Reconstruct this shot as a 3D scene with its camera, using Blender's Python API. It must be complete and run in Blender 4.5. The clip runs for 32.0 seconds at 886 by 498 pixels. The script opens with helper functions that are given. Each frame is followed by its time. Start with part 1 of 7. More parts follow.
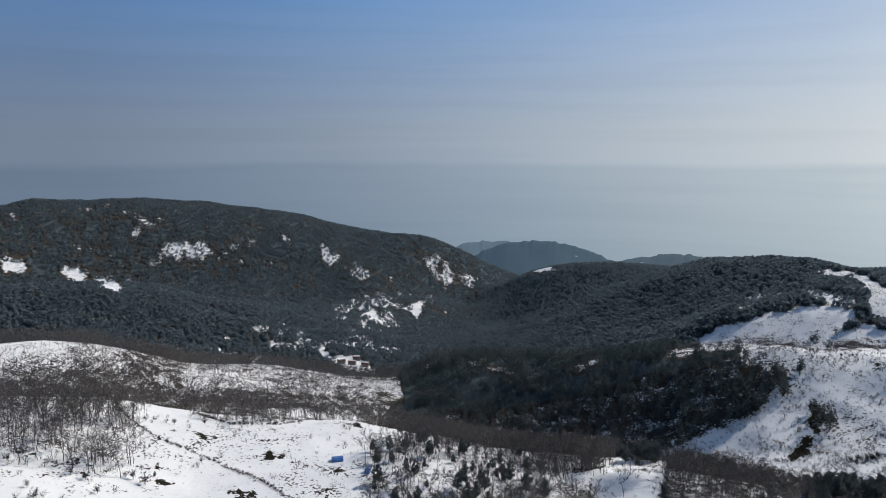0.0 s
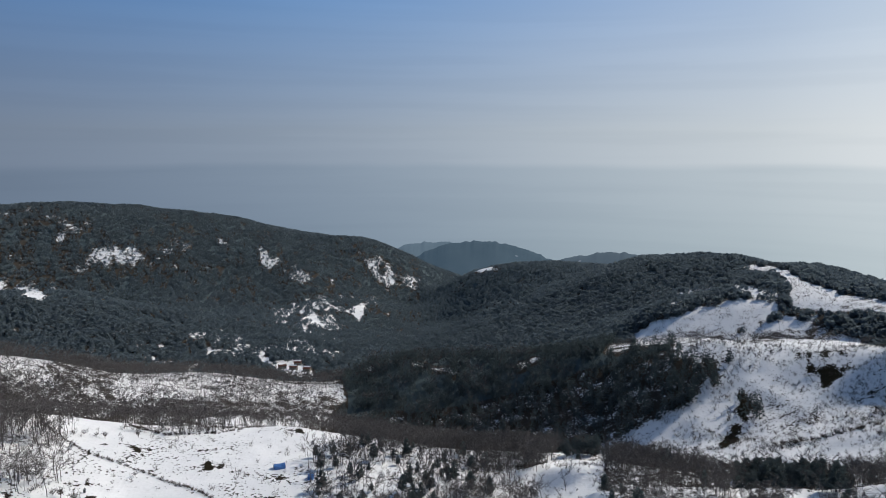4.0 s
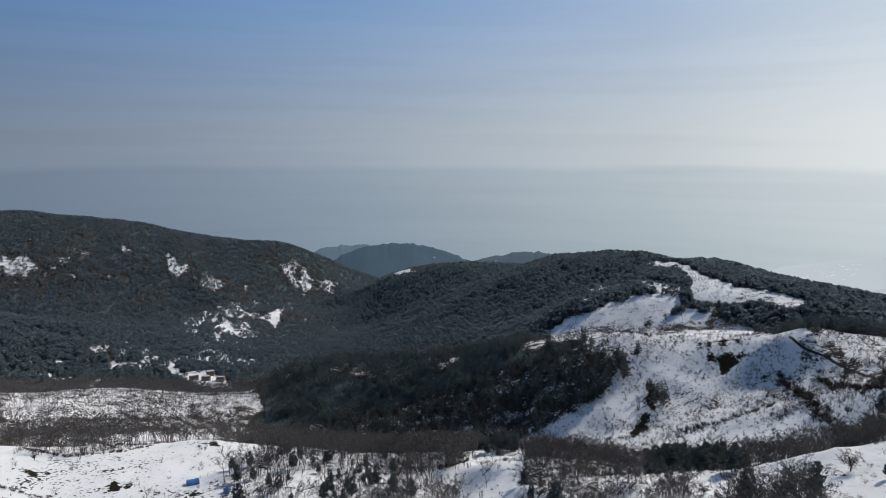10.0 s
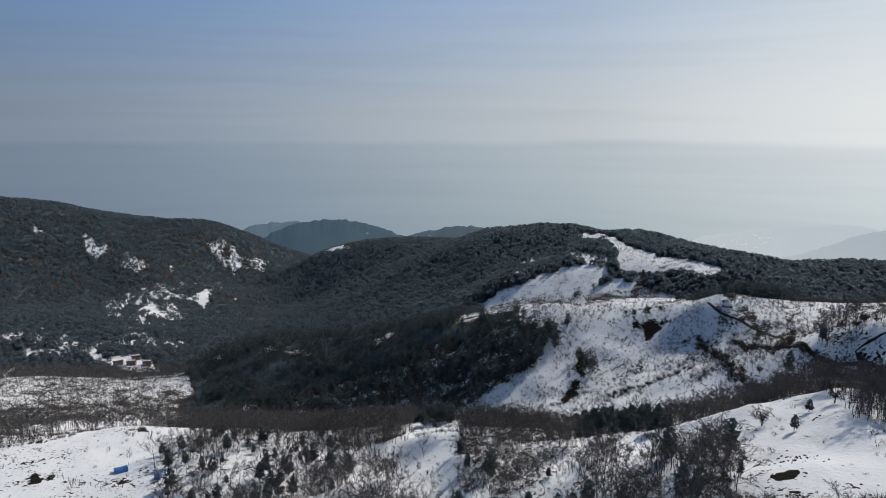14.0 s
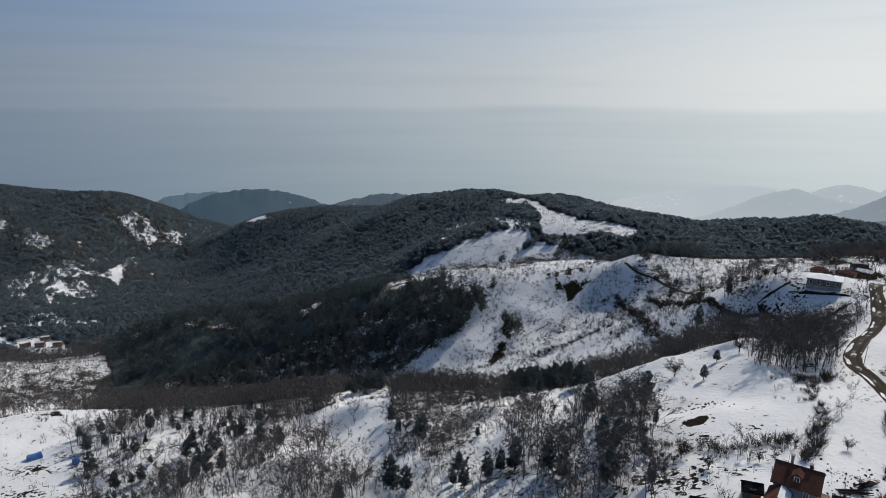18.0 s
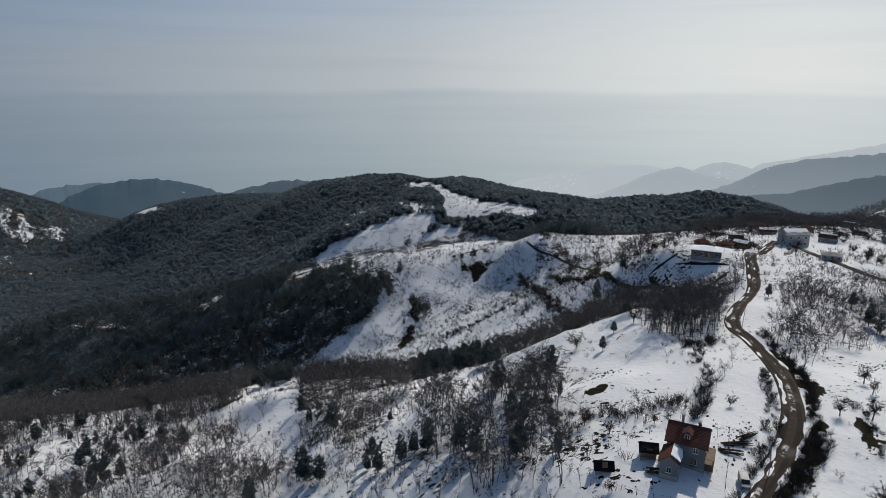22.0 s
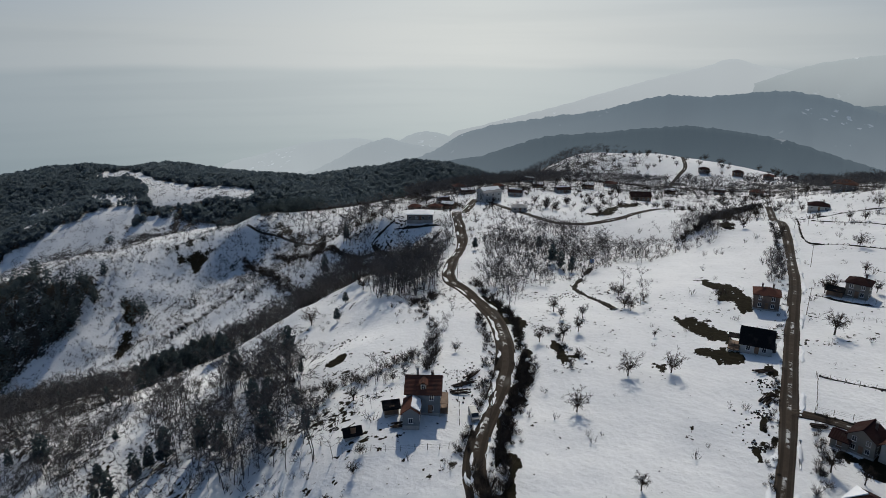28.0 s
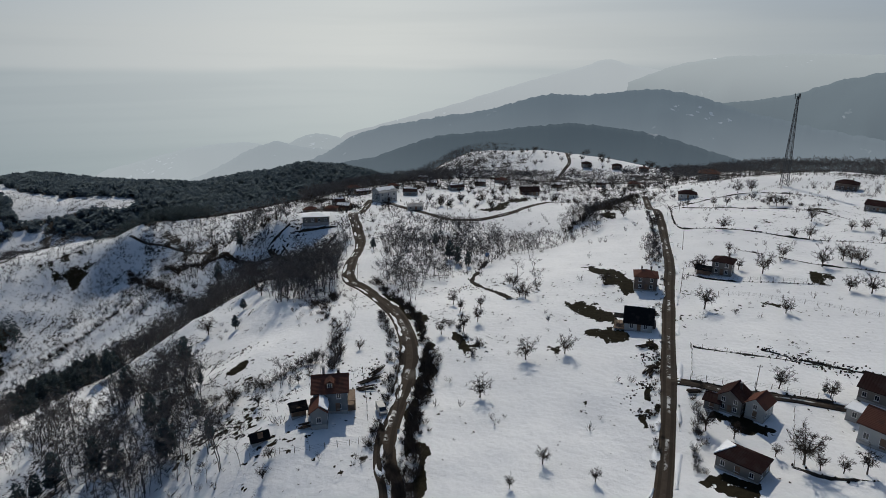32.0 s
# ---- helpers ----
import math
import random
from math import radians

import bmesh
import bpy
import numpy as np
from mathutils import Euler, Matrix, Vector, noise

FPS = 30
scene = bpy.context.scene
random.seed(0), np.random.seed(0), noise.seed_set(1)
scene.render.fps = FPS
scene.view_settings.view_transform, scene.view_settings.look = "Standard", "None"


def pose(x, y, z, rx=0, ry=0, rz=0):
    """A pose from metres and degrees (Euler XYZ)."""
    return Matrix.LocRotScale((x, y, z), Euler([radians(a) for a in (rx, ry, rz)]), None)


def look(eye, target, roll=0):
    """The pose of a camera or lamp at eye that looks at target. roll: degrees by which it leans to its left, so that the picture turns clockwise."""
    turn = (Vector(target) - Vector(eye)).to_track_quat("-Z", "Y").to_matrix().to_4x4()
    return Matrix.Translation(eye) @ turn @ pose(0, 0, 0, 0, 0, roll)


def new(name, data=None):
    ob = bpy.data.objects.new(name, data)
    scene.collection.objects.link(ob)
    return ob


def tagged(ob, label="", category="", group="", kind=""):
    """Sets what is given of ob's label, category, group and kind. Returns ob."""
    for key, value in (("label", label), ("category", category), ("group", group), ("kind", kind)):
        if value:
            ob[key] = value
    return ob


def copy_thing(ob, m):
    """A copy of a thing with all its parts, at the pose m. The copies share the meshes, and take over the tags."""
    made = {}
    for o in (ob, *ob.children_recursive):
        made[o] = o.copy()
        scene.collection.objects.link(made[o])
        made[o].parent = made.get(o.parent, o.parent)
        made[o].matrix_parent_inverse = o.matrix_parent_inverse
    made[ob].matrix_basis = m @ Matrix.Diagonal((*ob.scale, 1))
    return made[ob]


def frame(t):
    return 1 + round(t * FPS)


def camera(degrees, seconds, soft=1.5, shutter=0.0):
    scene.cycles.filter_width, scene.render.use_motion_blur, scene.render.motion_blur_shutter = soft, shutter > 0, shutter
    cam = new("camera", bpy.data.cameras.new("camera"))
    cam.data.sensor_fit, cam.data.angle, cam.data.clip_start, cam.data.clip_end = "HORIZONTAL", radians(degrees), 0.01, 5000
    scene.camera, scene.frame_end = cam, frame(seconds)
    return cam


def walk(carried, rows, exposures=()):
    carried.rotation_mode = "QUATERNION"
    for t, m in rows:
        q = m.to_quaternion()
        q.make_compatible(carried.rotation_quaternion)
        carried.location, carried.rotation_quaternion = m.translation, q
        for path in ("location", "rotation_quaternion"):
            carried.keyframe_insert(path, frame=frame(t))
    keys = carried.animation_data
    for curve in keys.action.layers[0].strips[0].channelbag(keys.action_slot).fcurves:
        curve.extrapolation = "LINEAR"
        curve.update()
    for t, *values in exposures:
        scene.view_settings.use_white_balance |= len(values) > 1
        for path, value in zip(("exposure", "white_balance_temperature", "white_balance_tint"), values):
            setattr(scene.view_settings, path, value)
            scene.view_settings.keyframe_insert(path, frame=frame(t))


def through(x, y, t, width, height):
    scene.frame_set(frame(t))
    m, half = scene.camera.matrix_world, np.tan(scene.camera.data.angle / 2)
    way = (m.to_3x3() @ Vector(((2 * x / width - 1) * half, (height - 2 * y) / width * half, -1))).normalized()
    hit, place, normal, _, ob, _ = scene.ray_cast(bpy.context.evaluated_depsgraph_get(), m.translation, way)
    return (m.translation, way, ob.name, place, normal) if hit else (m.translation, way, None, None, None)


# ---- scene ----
cam = camera(69.5, 32.0, soft=0.6)
# seconds, heading, tilt of the camera that hovers over one spot and drifts back a little at the end
PATH = [
    (0.0, -0.0, -8.86), (0.5, -0.62, -8.85), (1.0, -1.28, -8.85), (1.5, -1.92, -8.83), (2.0, -2.6, -8.81),
    (2.5, -3.29, -8.8), (3.0, -3.94, -8.78), (3.5, -4.61, -8.77), (5.5, -7.29, -8.69), (6.0, -7.91, -8.68),
    (6.5, -8.51, -8.66), (7.0, -9.11, -8.64), (7.5, -9.72, -8.61), (8.0, -10.31, -8.61), (8.5, -10.92, -8.61),
    (9.0, -11.53, -8.6), (9.5, -12.13, -8.59), (10.0, -12.74, -8.57), (10.5, -13.36, -8.56), (11.0, -14.0, -8.55),
    (11.5, -14.63, -8.54), (12.0, -15.39, -8.57), (12.5, -16.2, -9.04), (13.0, -17.08, -9.64), (13.5, -17.93, -10.24),
    (14.0, -18.79, -10.8), (14.5, -19.65, -11.24), (16.5, -23.02, -12.86), (17.0, -23.87, -13.24), (17.5, -24.72, -13.59),
    (18.0, -25.57, -13.74), (18.5, -26.54, -13.75), (19.0, -27.53, -13.75), (19.5, -28.55, -13.79), (20.0, -29.62, -14.16),
    (20.5, -30.71, -14.61), (21.0, -31.8, -14.8), (21.5, -32.88, -14.9), (22.0, -34.3, -15.13), (22.5, -36.61, -15.41),
    (23.0, -38.98, -15.72), (23.5, -41.44, -16.04), (24.0, -43.9, -16.32), (24.5, -45.47, -16.52), (26.5, -52.78, -17.08),
    (27.0, -55.06, -17.19), (27.5, -57.34, -17.23), (28.0, -59.6, -17.22), (28.5, -61.77, -17.2), (29.0, -63.94, -17.22),
    (29.5, -65.95, -17.17), (30.0, -66.98, -17.18), (30.5, -67.31, -17.17), (31.0, -67.77, -17.15), (31.5, -68.5, -17.15),
    (32.0, -69.21, -17.15),
]
DRIFT = {29.0: (-0.15, 0, 70), 29.5: (-0.41, -0.06, 69.97), 30.0: (-0.77, -0.21, 70.0), 30.5: (-1.17, -0.4, 70.01), 31.0: (-1.8, -0.7, 70.05),
         31.5: (-2.4, -0.88, 70.06), 32.0: (-3.0, -1.03, 70.07)}
walk(cam, [(t, pose(*DRIFT.get(t, (0, 0, 70)), 90 + tilt, 0, heading)) for t, heading, tilt in PATH],
     exposures=[(0, 0.24, 6350, 10), (9, 0.17, 6380, 10), (14, 0.1, 6400, 10), (20, 0.0, 6430, 10), (24, -0.1, 6440, 9), (28, -0.2, 6450, 8), (32, -0.27, 6450, 8)])

# ---- daylight: hazy winter sky, sun ahead of the last view ----
SUN_BEARING, SUN_HEIGHT = -67.0, 38.0
_sb, _se = radians(SUN_BEARING), radians(SUN_HEIGHT)
SUN_WAY = Vector((-math.sin(_sb) * math.cos(_se), math.cos(_sb) * math.cos(_se), math.sin(_se)))
sun = new("sun", bpy.data.lights.new("sun", "SUN"))
sun.data.energy, sun.data.angle, sun.data.color = 2.9, radians(0.6), (1.0, 0.93, 0.82)
sun.matrix_world = look(SUN_WAY * 900, (0, 0, 0))

world = bpy.data.worlds.new("hazy_sky")
scene.world = world
world.use_nodes = True
wt = world.node_tree
wt.nodes.clear()


def wnode(kind, **values):
    n = wt.nodes.new(kind)
    for k, v in values.items():
        n.inputs[k].default_value = v
    return n


sky = wt.nodes.new("ShaderNodeTexSky")
sky.sky_type, sky.sun_disc = "NISHITA", False
sky.sun_elevation, sky.sun_rotation = radians(SUN_HEIGHT), radians(-SUN_BEARING)
sky.altitude, sky.air_density, sky.dust_density, sky.ozone_density = 900, 1.2, 1.6, 3.0
coord = wt.nodes.new("ShaderNodeTexCoord")
split = wt.nodes.new("ShaderNodeSeparateXYZ")
wt.links.new(coord.outputs["Generated"], split.inputs[0])


def wcalc(op, a, b=0.0):
    n = wt.nodes.new("ShaderNodeMath")
    n.operation = op
    for k, v in ((0, a), (1, b)):
        if isinstance(v, (int, float)):
            n.inputs[k].default_value = v
        else:
            wt.links.new(v, n.inputs[k])
    return n.outputs[0]


def wmap(value, lo, hi, a, b, kind="SMOOTHSTEP"):
    n = wt.nodes.new("ShaderNodeMapRange")
    n.interpolation_type = kind
    for k, v in zip((1, 2, 3, 4), (lo, hi, a, b)):
        n.inputs[k].default_value = v
    wt.links.new(value, n.inputs[0])
    return n.outputs[0]


def wmix(fac, a, b, blend="MIX"):
    n = wt.nodes.new("ShaderNodeMix")
    n.data_type, n.blend_type = "RGBA", blend
    for socket, v in ((n.inputs[0], fac), (n.inputs[6], a), (n.inputs[7], b)):
        if isinstance(v, (int, float)):
            socket.default_value = v
        elif isinstance(v, tuple):
            socket.default_value = (*v, 1)
        else:
            wt.links.new(v, socket)
    return n.outputs[2]


def by_angle(value, stops):
    """Colours by the angle from the brightest part of the haze, in degrees."""
    n = wt.nodes.new("ShaderNodeValToRGB")
    n.color_ramp.interpolation = "B_SPLINE"
    e = n.color_ramp.elements
    while len(e) < len(stops):
        e.new(0.5)
    for k, (at, c) in enumerate(stops):
        e[k].position, e[k].color = at / 180, (*c, 1)
    wt.links.new(value, n.inputs[0])
    return n.outputs[0]


# haze lies over the plain, brightest under the sun, and clears to blue upwards and away from the sun
_hb = radians(-63.0)
flat = wt.nodes.new("ShaderNodeVectorMath")
flat.operation = "MULTIPLY"
flat.inputs[1].default_value = (1, 1, 0)
wt.links.new(coord.outputs["Generated"], flat.inputs[0])
unit = wt.nodes.new("ShaderNodeVectorMath")
unit.operation = "NORMALIZE"
wt.links.new(flat.outputs[0], unit.inputs[0])
dot = wt.nodes.new("ShaderNodeVectorMath")
dot.operation = "DOT_PRODUCT"
dot.inputs[1].default_value = (-math.sin(_hb), math.cos(_hb), 0)
wt.links.new(unit.outputs[0], dot.inputs[0])
away = wcalc("DIVIDE", wcalc("ARCCOSINE", dot.outputs["Value"]), math.pi)
height = split.outputs[2]
low = by_angle(away, [(0, (0.77, 0.785, 0.765)), (14, (0.69, 0.71, 0.71)), (32, (0.49, 0.53, 0.55)), (62, (0.255, 0.31, 0.38)), (92, (0.145, 0.185, 0.25)), (180, (0.11, 0.14, 0.19))])
clear = by_angle(away, [(0, (0.6, 0.66, 0.7)), (14, (0.53, 0.61, 0.68)), (33, (0.33, 0.43, 0.59)), (62, (0.145, 0.268, 0.475)), (92, (0.08, 0.17, 0.34)), (180, (0.065, 0.13, 0.26))])
haze = wmix(wmap(height, 0.03, 0.215, 0.0, 1.0, "LINEAR"), low, clear)
# the bank over the plain ends in a soft edge just below the horizon
bank_noise = wt.nodes.new("ShaderNodeTexNoise")
bank_noise.inputs["Scale"].default_value, bank_noise.inputs["Detail"].default_value = 2.2, 3.0
wt.links.new(unit.outputs[0], bank_noise.inputs["Vector"])
edge = wcalc("ADD", height, wcalc("MULTIPLY", wcalc("SUBTRACT", bank_noise.outputs["Fac"], 0.5), 0.035))
haze = wmix(wmap(edge, -0.031, -0.017, 1.0, 0.0), haze, wmix(1.0, haze, (0.85, 0.885, 0.905), "MULTIPLY"))
haze = wmix(wmap(height, -0.17, -0.03, 1.0, 0.0), haze, wmix(1.0, haze, (0.84, 0.875, 0.88), "MULTIPLY"))
streak = wt.nodes.new("ShaderNodeMapping")
streak.inputs["Scale"].default_value = (1.2, 1.2, 26.0)
wt.links.new(coord.outputs["Generated"], streak.inputs[0])
layers = wt.nodes.new("ShaderNodeTexNoise")
layers.inputs["Scale"].default_value, layers.inputs["Detail"].default_value = 1.6, 3.0
wt.links.new(streak.outputs[0], layers.inputs["Vector"])
haze = wmix(wmap(layers.outputs["Fac"], 0.4, 0.65, 0.0, 1.0), haze, wmix(1.0, haze, (0.955, 0.96, 0.965), "MULTIPLY"))
haze_bg = wnode("ShaderNodeBackground", Strength=1.0)
wt.links.new(haze, haze_bg.inputs[0])
sky_bg = wnode("ShaderNodeBackground", Strength=0.082)
tint = wnode("ShaderNodeMix")
tint.data_type, tint.blend_type = "RGBA", "MULTIPLY"
tint.inputs[0].default_value, tint.inputs[7].default_value = 1.0, (1.04, 1.0, 0.95, 1)
wt.links.new(sky.outputs[0], tint.inputs[6])
wt.links.new(tint.outputs[2], sky_bg.inputs[0])
both = wt.nodes.new("ShaderNodeMixShader")
wt.links.new(wmap(height, 0.2, 0.5, 1.0, 0.0), both.inputs[0])
wt.links.new(sky_bg.outputs[0], both.inputs[1])
wt.links.new(haze_bg.outputs[0], both.inputs[2])
out = wt.nodes.new("ShaderNodeOutputWorld")
wt.links.new(both.outputs[0], out.inputs[0])

# ---- the lie of the land: bearing (degrees, left positive), distance (m), height (m) ----
def line(*pts):
    return [tuple(p) for p in pts]


LAND = {
    # far mountain with its long ridge and the nose that runs into the valley
    "mountain_crest": line((42, 1900, -78), (38, 1957, -85.6), (34.8, 2000, -79.1), (32.6, 2000, -60.5), (30.1, 2009, -76.5), (26.9, 2022, -69.3), (23.6, 1999, -79.3), (19.7, 1986, -94.1), (15.6, 1945, -111), (12.7, 1903, -131), (9.3, 1886, -161.2), (4.8, 1859, -171.8), (2.2, 1820, -180.7), (-0.3, 1767, -208.9), (-3.4, 1718, -255.5), (-4.7, 1698, -282.4), (-7, 1680, -319.8)),
    "mountain_back": line((42, 2900, -420), (24, 2900, -420), (8, 2700, -450), (-4, 2500, -520), (-14, 2600, -560)),
    "mountain_foot": line((38, 1500, -250), (28, 1480, -255), (20, 1450, -250), (12, 1380, -255), (6, 1320, -250), (1, 1350, -262), (-3, 1480, -290)),
    "wooded_spur": line((42, 1150, -130), (34, 1150, -138), (29, 1120, -140), (25, 1130, -158), (18, 1150, -200), (11, 1080, -216), (7, 950, -216)),
    "spur_foot": line((40, 850, -165), (32, 820, -165), (24, 820, -180), (16, 820, -205), (9, 820, -212), (5, 800, -214), (1, 850, -230), (-2, 1050, -262), (-4, 1300, -290)),
    # snowy foothills over the meadow
    "foothill": line((42, 510, -56), (36, 520, -62), (32, 520, -66), (27, 515, -78), (23, 550, -104), (18, 560, -114), (11, 530, -124), (6, 500, -126)),
    "foothill_back": line((40, 650, -130), (32, 640, -135), (22, 680, -150), (13, 660, -160), (6, 640, -170)),
    "foothill_dip": line((40, 425, -72), (34, 425, -76), (28, 420, -82), (24, 410, -90), (17, 410, -98), (10, 410, -108), (4, 420, -128)),
    "meadow_edge": line((42, 345, -36), (36, 345, -41), (29, 340, -50), (24, 330, -58), (20, 325, -65), (14, 315, -66), (9, 310, -66), (4, 300, -68), (-2, 285, -68), (-8, 270, -66), (-13, 255, -64)),
    "meadow": line((42, 230, -34), (35, 235, -41), (28, 240, -50), (22, 245, -56), (12, 250, -57), (4, 240, -58), (-4, 225, -56), (-12, 205, -51)),
    "meadow_near": line((40, 150, -38), (28, 165, -45), (16, 180, -51), (6, 180, -51), (-4, 170, -47), (-14, 150, -39)),
    # the ravine and the dark ridge behind it
    "ravine": line((3, 440, -145), (-3, 420, -143), (-9, 400, -138), (-15, 370, -128), (-20, 345, -112), (-25, 330, -92)),
    "dark_ridge": line((4, 560, -136), (0.5, 570, -121), (-4, 550, -116), (-9, 540, -112), (-14, 520, -102), (-19, 510, -90), (-24, 500, -79), (-29, 470, -62)),
    "ridge_back": line((3, 680, -195), (-3, 690, -190), (-9, 690, -178), (-15, 660, -152), (-21, 640, -125), (-26, 610, -98)),
    # long wooded back with the knoll and its snowfields
    "wooded_back": line((-5, 1579, -265.1), (-6.7, 1554, -238.9), (-8, 1538, -218.1), (-10.2, 1510, -200.3), (-13.9, 1435, -181.2), (-16.3, 1372, -175), (-18.2, 1309, -164), (-21.4, 1214, -134.8), (-22.5, 1185, -122.5), (-26.9, 1066, -98.8), (-27.8, 1040, -86.9), (-30.4, 1005, -78.9), (-33.2, 985, -84.7), (-35.2, 971, -81.8), (-39, 950, -88.9)),
    "back_face": line((-4, 1000, -262), (-9, 900, -218), (-14, 880, -182), (-19, 860, -150), (-24, 820, -118)),
    "snow_bench": line((-25, 700, -94.3), (-28, 700, -88.5), (-31.5, 700, -80), (-35, 720, -76), (-39, 700, -70)),
    "bench_gap": line((-25.2, 620, -118.6), (-27.8, 620, -112.3), (-31.5, 620, -107.1), (-34.6, 620, -100.4), (-37.9, 620, -90.8), (-40.7, 620, -91.9), (-43.6, 620, -91.1)),
    "bright_slope": line((-25.2, 520, -83.2), (-27.8, 518, -77.5), (-31.5, 516, -72.5), (-34.6, 514, -66.4), (-37.9, 512, -60.8), (-40.7, 510, -58.4), (-43.6, 480, -50.2), (-47.5, 425, -36.5), (-51.1, 400, -29.1)),
    "slope_mid": line((-25.2, 423, -86), (-27.8, 420, -81.8), (-31.5, 417, -76.2), (-34.6, 413, -70.2), (-37.9, 408, -64), (-40.7, 404, -58.5), (-43.6, 387, -49.9), (-47.5, 355, -36.8), (-51.1, 340, -28.3)),
    "slope_foot": line((-17.5, 330, -93.1), (-20.2, 330, -92.2), (-22.9, 330, -91), (-27.3, 323, -86.9), (-31.2, 319, -80.4), (-35.5, 311, -72.4), (-39.2, 302, -63.1), (-42.2, 296, -54.2), (-44.7, 291, -45.9), (-47.1, 286, -38.3), (-49.4, 281, -32.1), (-52.1, 280, -27.8), (-50, 282, -27)),
    "near_crest": line((-14.4, 232, -59.3), (-16.1, 234, -52.2), (-17.7, 236, -48.9), (-22.9, 244, -53.2), (-27.3, 253, -57.6), (-31.2, 256, -58.3), (-35.5, 254, -54.2), (-39.3, 249, -48), (-42.3, 243, -40.2), (-44.8, 239, -33), (-47.2, 235, -25), (-49.5, 231, -18.2), (-52.2, 228, -13.2), (-51, 236, -20), (-54, 227, -11)),
    "near_slope": line((-18, 170, -40), (-25, 175, -37), (-31, 180, -33), (-36, 186, -29), (-42, 180, -19), (-48, 170, -10), (-53, 165, -5)),
    "near_foot": line((-20, 110, -28), (-30, 115, -22), (-40, 115, -12), (-47, 112, -4), (-52, 112, -1)),
    # the back of the ridge, dark forest to the right of the knoll
    "forest_rim": line((-42.3, 920, -95.5), (-44.8, 902, -98.4), (-49.9, 884, -97.1), (-54.8, 888, -88.7), (-56.7, 875, -80.8), (-59.1, 860, -83.2), (-61.9, 874, -88.3), (-64.6, 918, -102.9), (-68, 1000, -125), (-74, 1150, -155)),
    "forest_dip": line((-42, 640, -82), (-48, 640, -88), (-54, 650, -92), (-60, 680, -100), (-66, 760, -115)),
    "rim_back": line((-36, 1400, -260), (-46, 1300, -270), (-56, 1300, -280), (-66, 1500, -310), (-76, 1700, -330)),
    # the village on its shoulder
    "village_crest": line((-42, 420, -37), (-47, 430, -33), (-52, 430, -32), (-57, 430, -27), (-61, 440, -23), (-65, 460, -23), (-70, 480, -24), (-76, 470, -23)),
    "village_mid": line((-50, 320, -23), (-54, 300, -7), (-57, 295, -5), (-62, 330, -13), (-66, 340, -13), (-72, 350, -14), (-78, 360, -13)),
    "village": line((-56, 120, 0), (-60, 170, -2), (-64, 230, -4), (-68, 190, -5), (-70, 120, -1), (-75, 170, -1), (-80, 130, 1), (-84, 200, 1), (-92, 190, 2), (-88, 120, 1), (-100, 180, 3), (-104, 120, 2), (-96, 100, 0)),
    "hollow": line((-70, 225, -9), (-74, 270, -14), (-79, 290, -13)),
    "upper_fields": line((-82, 300, -4), (-87, 340, -8), (-92, 300, 2), (-97, 360, 4), (-103, 330, 6), (-82, 400, -20)),
    "far_hill_foot": line((-70, 560, -42), (-76, 530, -36), (-82, 520, -32), (-88, 500, -24), (-94, 480, -10)),
    "far_hill": line((-70.5, 650, -34), (-74, 650, -28), (-79, 650, -26), (-84, 640, -28), (-89, 630, -34), (-93, 620, -44)),
    "far_hill_back": line((-70, 850, -130), (-78, 880, -130), (-88, 860, -130), (-98, 800, -90), (-106, 800, -80)),
    "mast_rise": line((-94, 380, 3), (-98, 380, 4), (-104, 420, 4), (-95, 520, -12), (-104, 560, -20)),
    "under": line((60, 60, -30), (20, 60, -34), (-20, 60, -26), (-50, 60, -6), (-80, 60, 0), (-110, 60, 2)),
    # out of sight behind and the plain far below
    "behind": line((80, 400, -60), (130, 400, -20), (180, 400, 10), (-140, 400, 20), (-112, 400, 5), (100, 1200, -150), (180, 1200, -60), (-140, 1200, -40), (-112, 1200, -120),
                   (75, 1200, -160), (70, 2200, -200), (130, 2500, -300), (180, 2500, -250), (-140, 2500, -250), (-112, 2500, -380)),
    "plain": line((60, 3600, -800), (40, 3600, -850), (20, 3600, -900), (0, 3400, -950), (-20, 3200, -950), (-40, 3000, -950), (-60, 3000, -950), (-80, 3000, -900), (-100, 3200, -850),
                  (-120, 3500, -800), (180, 3600, -800), (120, 3600, -800)),
    "edge": line(*[(b, 4950, -1000) for b in range(-180, 180, 20)]),
}


def plan(bearing, distance):
    a = np.radians(bearing)
    return -np.sin(a) * distance, np.cos(a) * distance


def land_samples():
    """Points along every line, closer than 5 degrees to one another."""
    out = []
    for name, pts in LAND.items():
        loose = name in ("behind", "plain", "edge", "village", "upper_fields", "mast_rise", "under", "hollow")
        out.append(pts[0])
        for p, q in zip(pts, pts[1:]):
            n = 1 if loose else max(1, int(abs(p[0] - q[0]) / 2.6))
            for k in range(1, n + 1):
                f = k / n
                out.append((p[0] + (q[0] - p[0]) * f, math.exp(math.log(p[1]) * (1 - f) + math.log(q[1]) * f), p[2] + (q[2] - p[2]) * f))
    return np.array(out)


def kernel(b1, l1, b2, l2):
    """Smoothed distance between points on bearing and log distance, round the full circle."""
    d = 2 * np.sin(np.radians(b1[:, None] - b2[None, :]) / 2)
    return np.sqrt(d * d + (l1[:, None] - l2[None, :]) ** 2 + 0.03 ** 2)


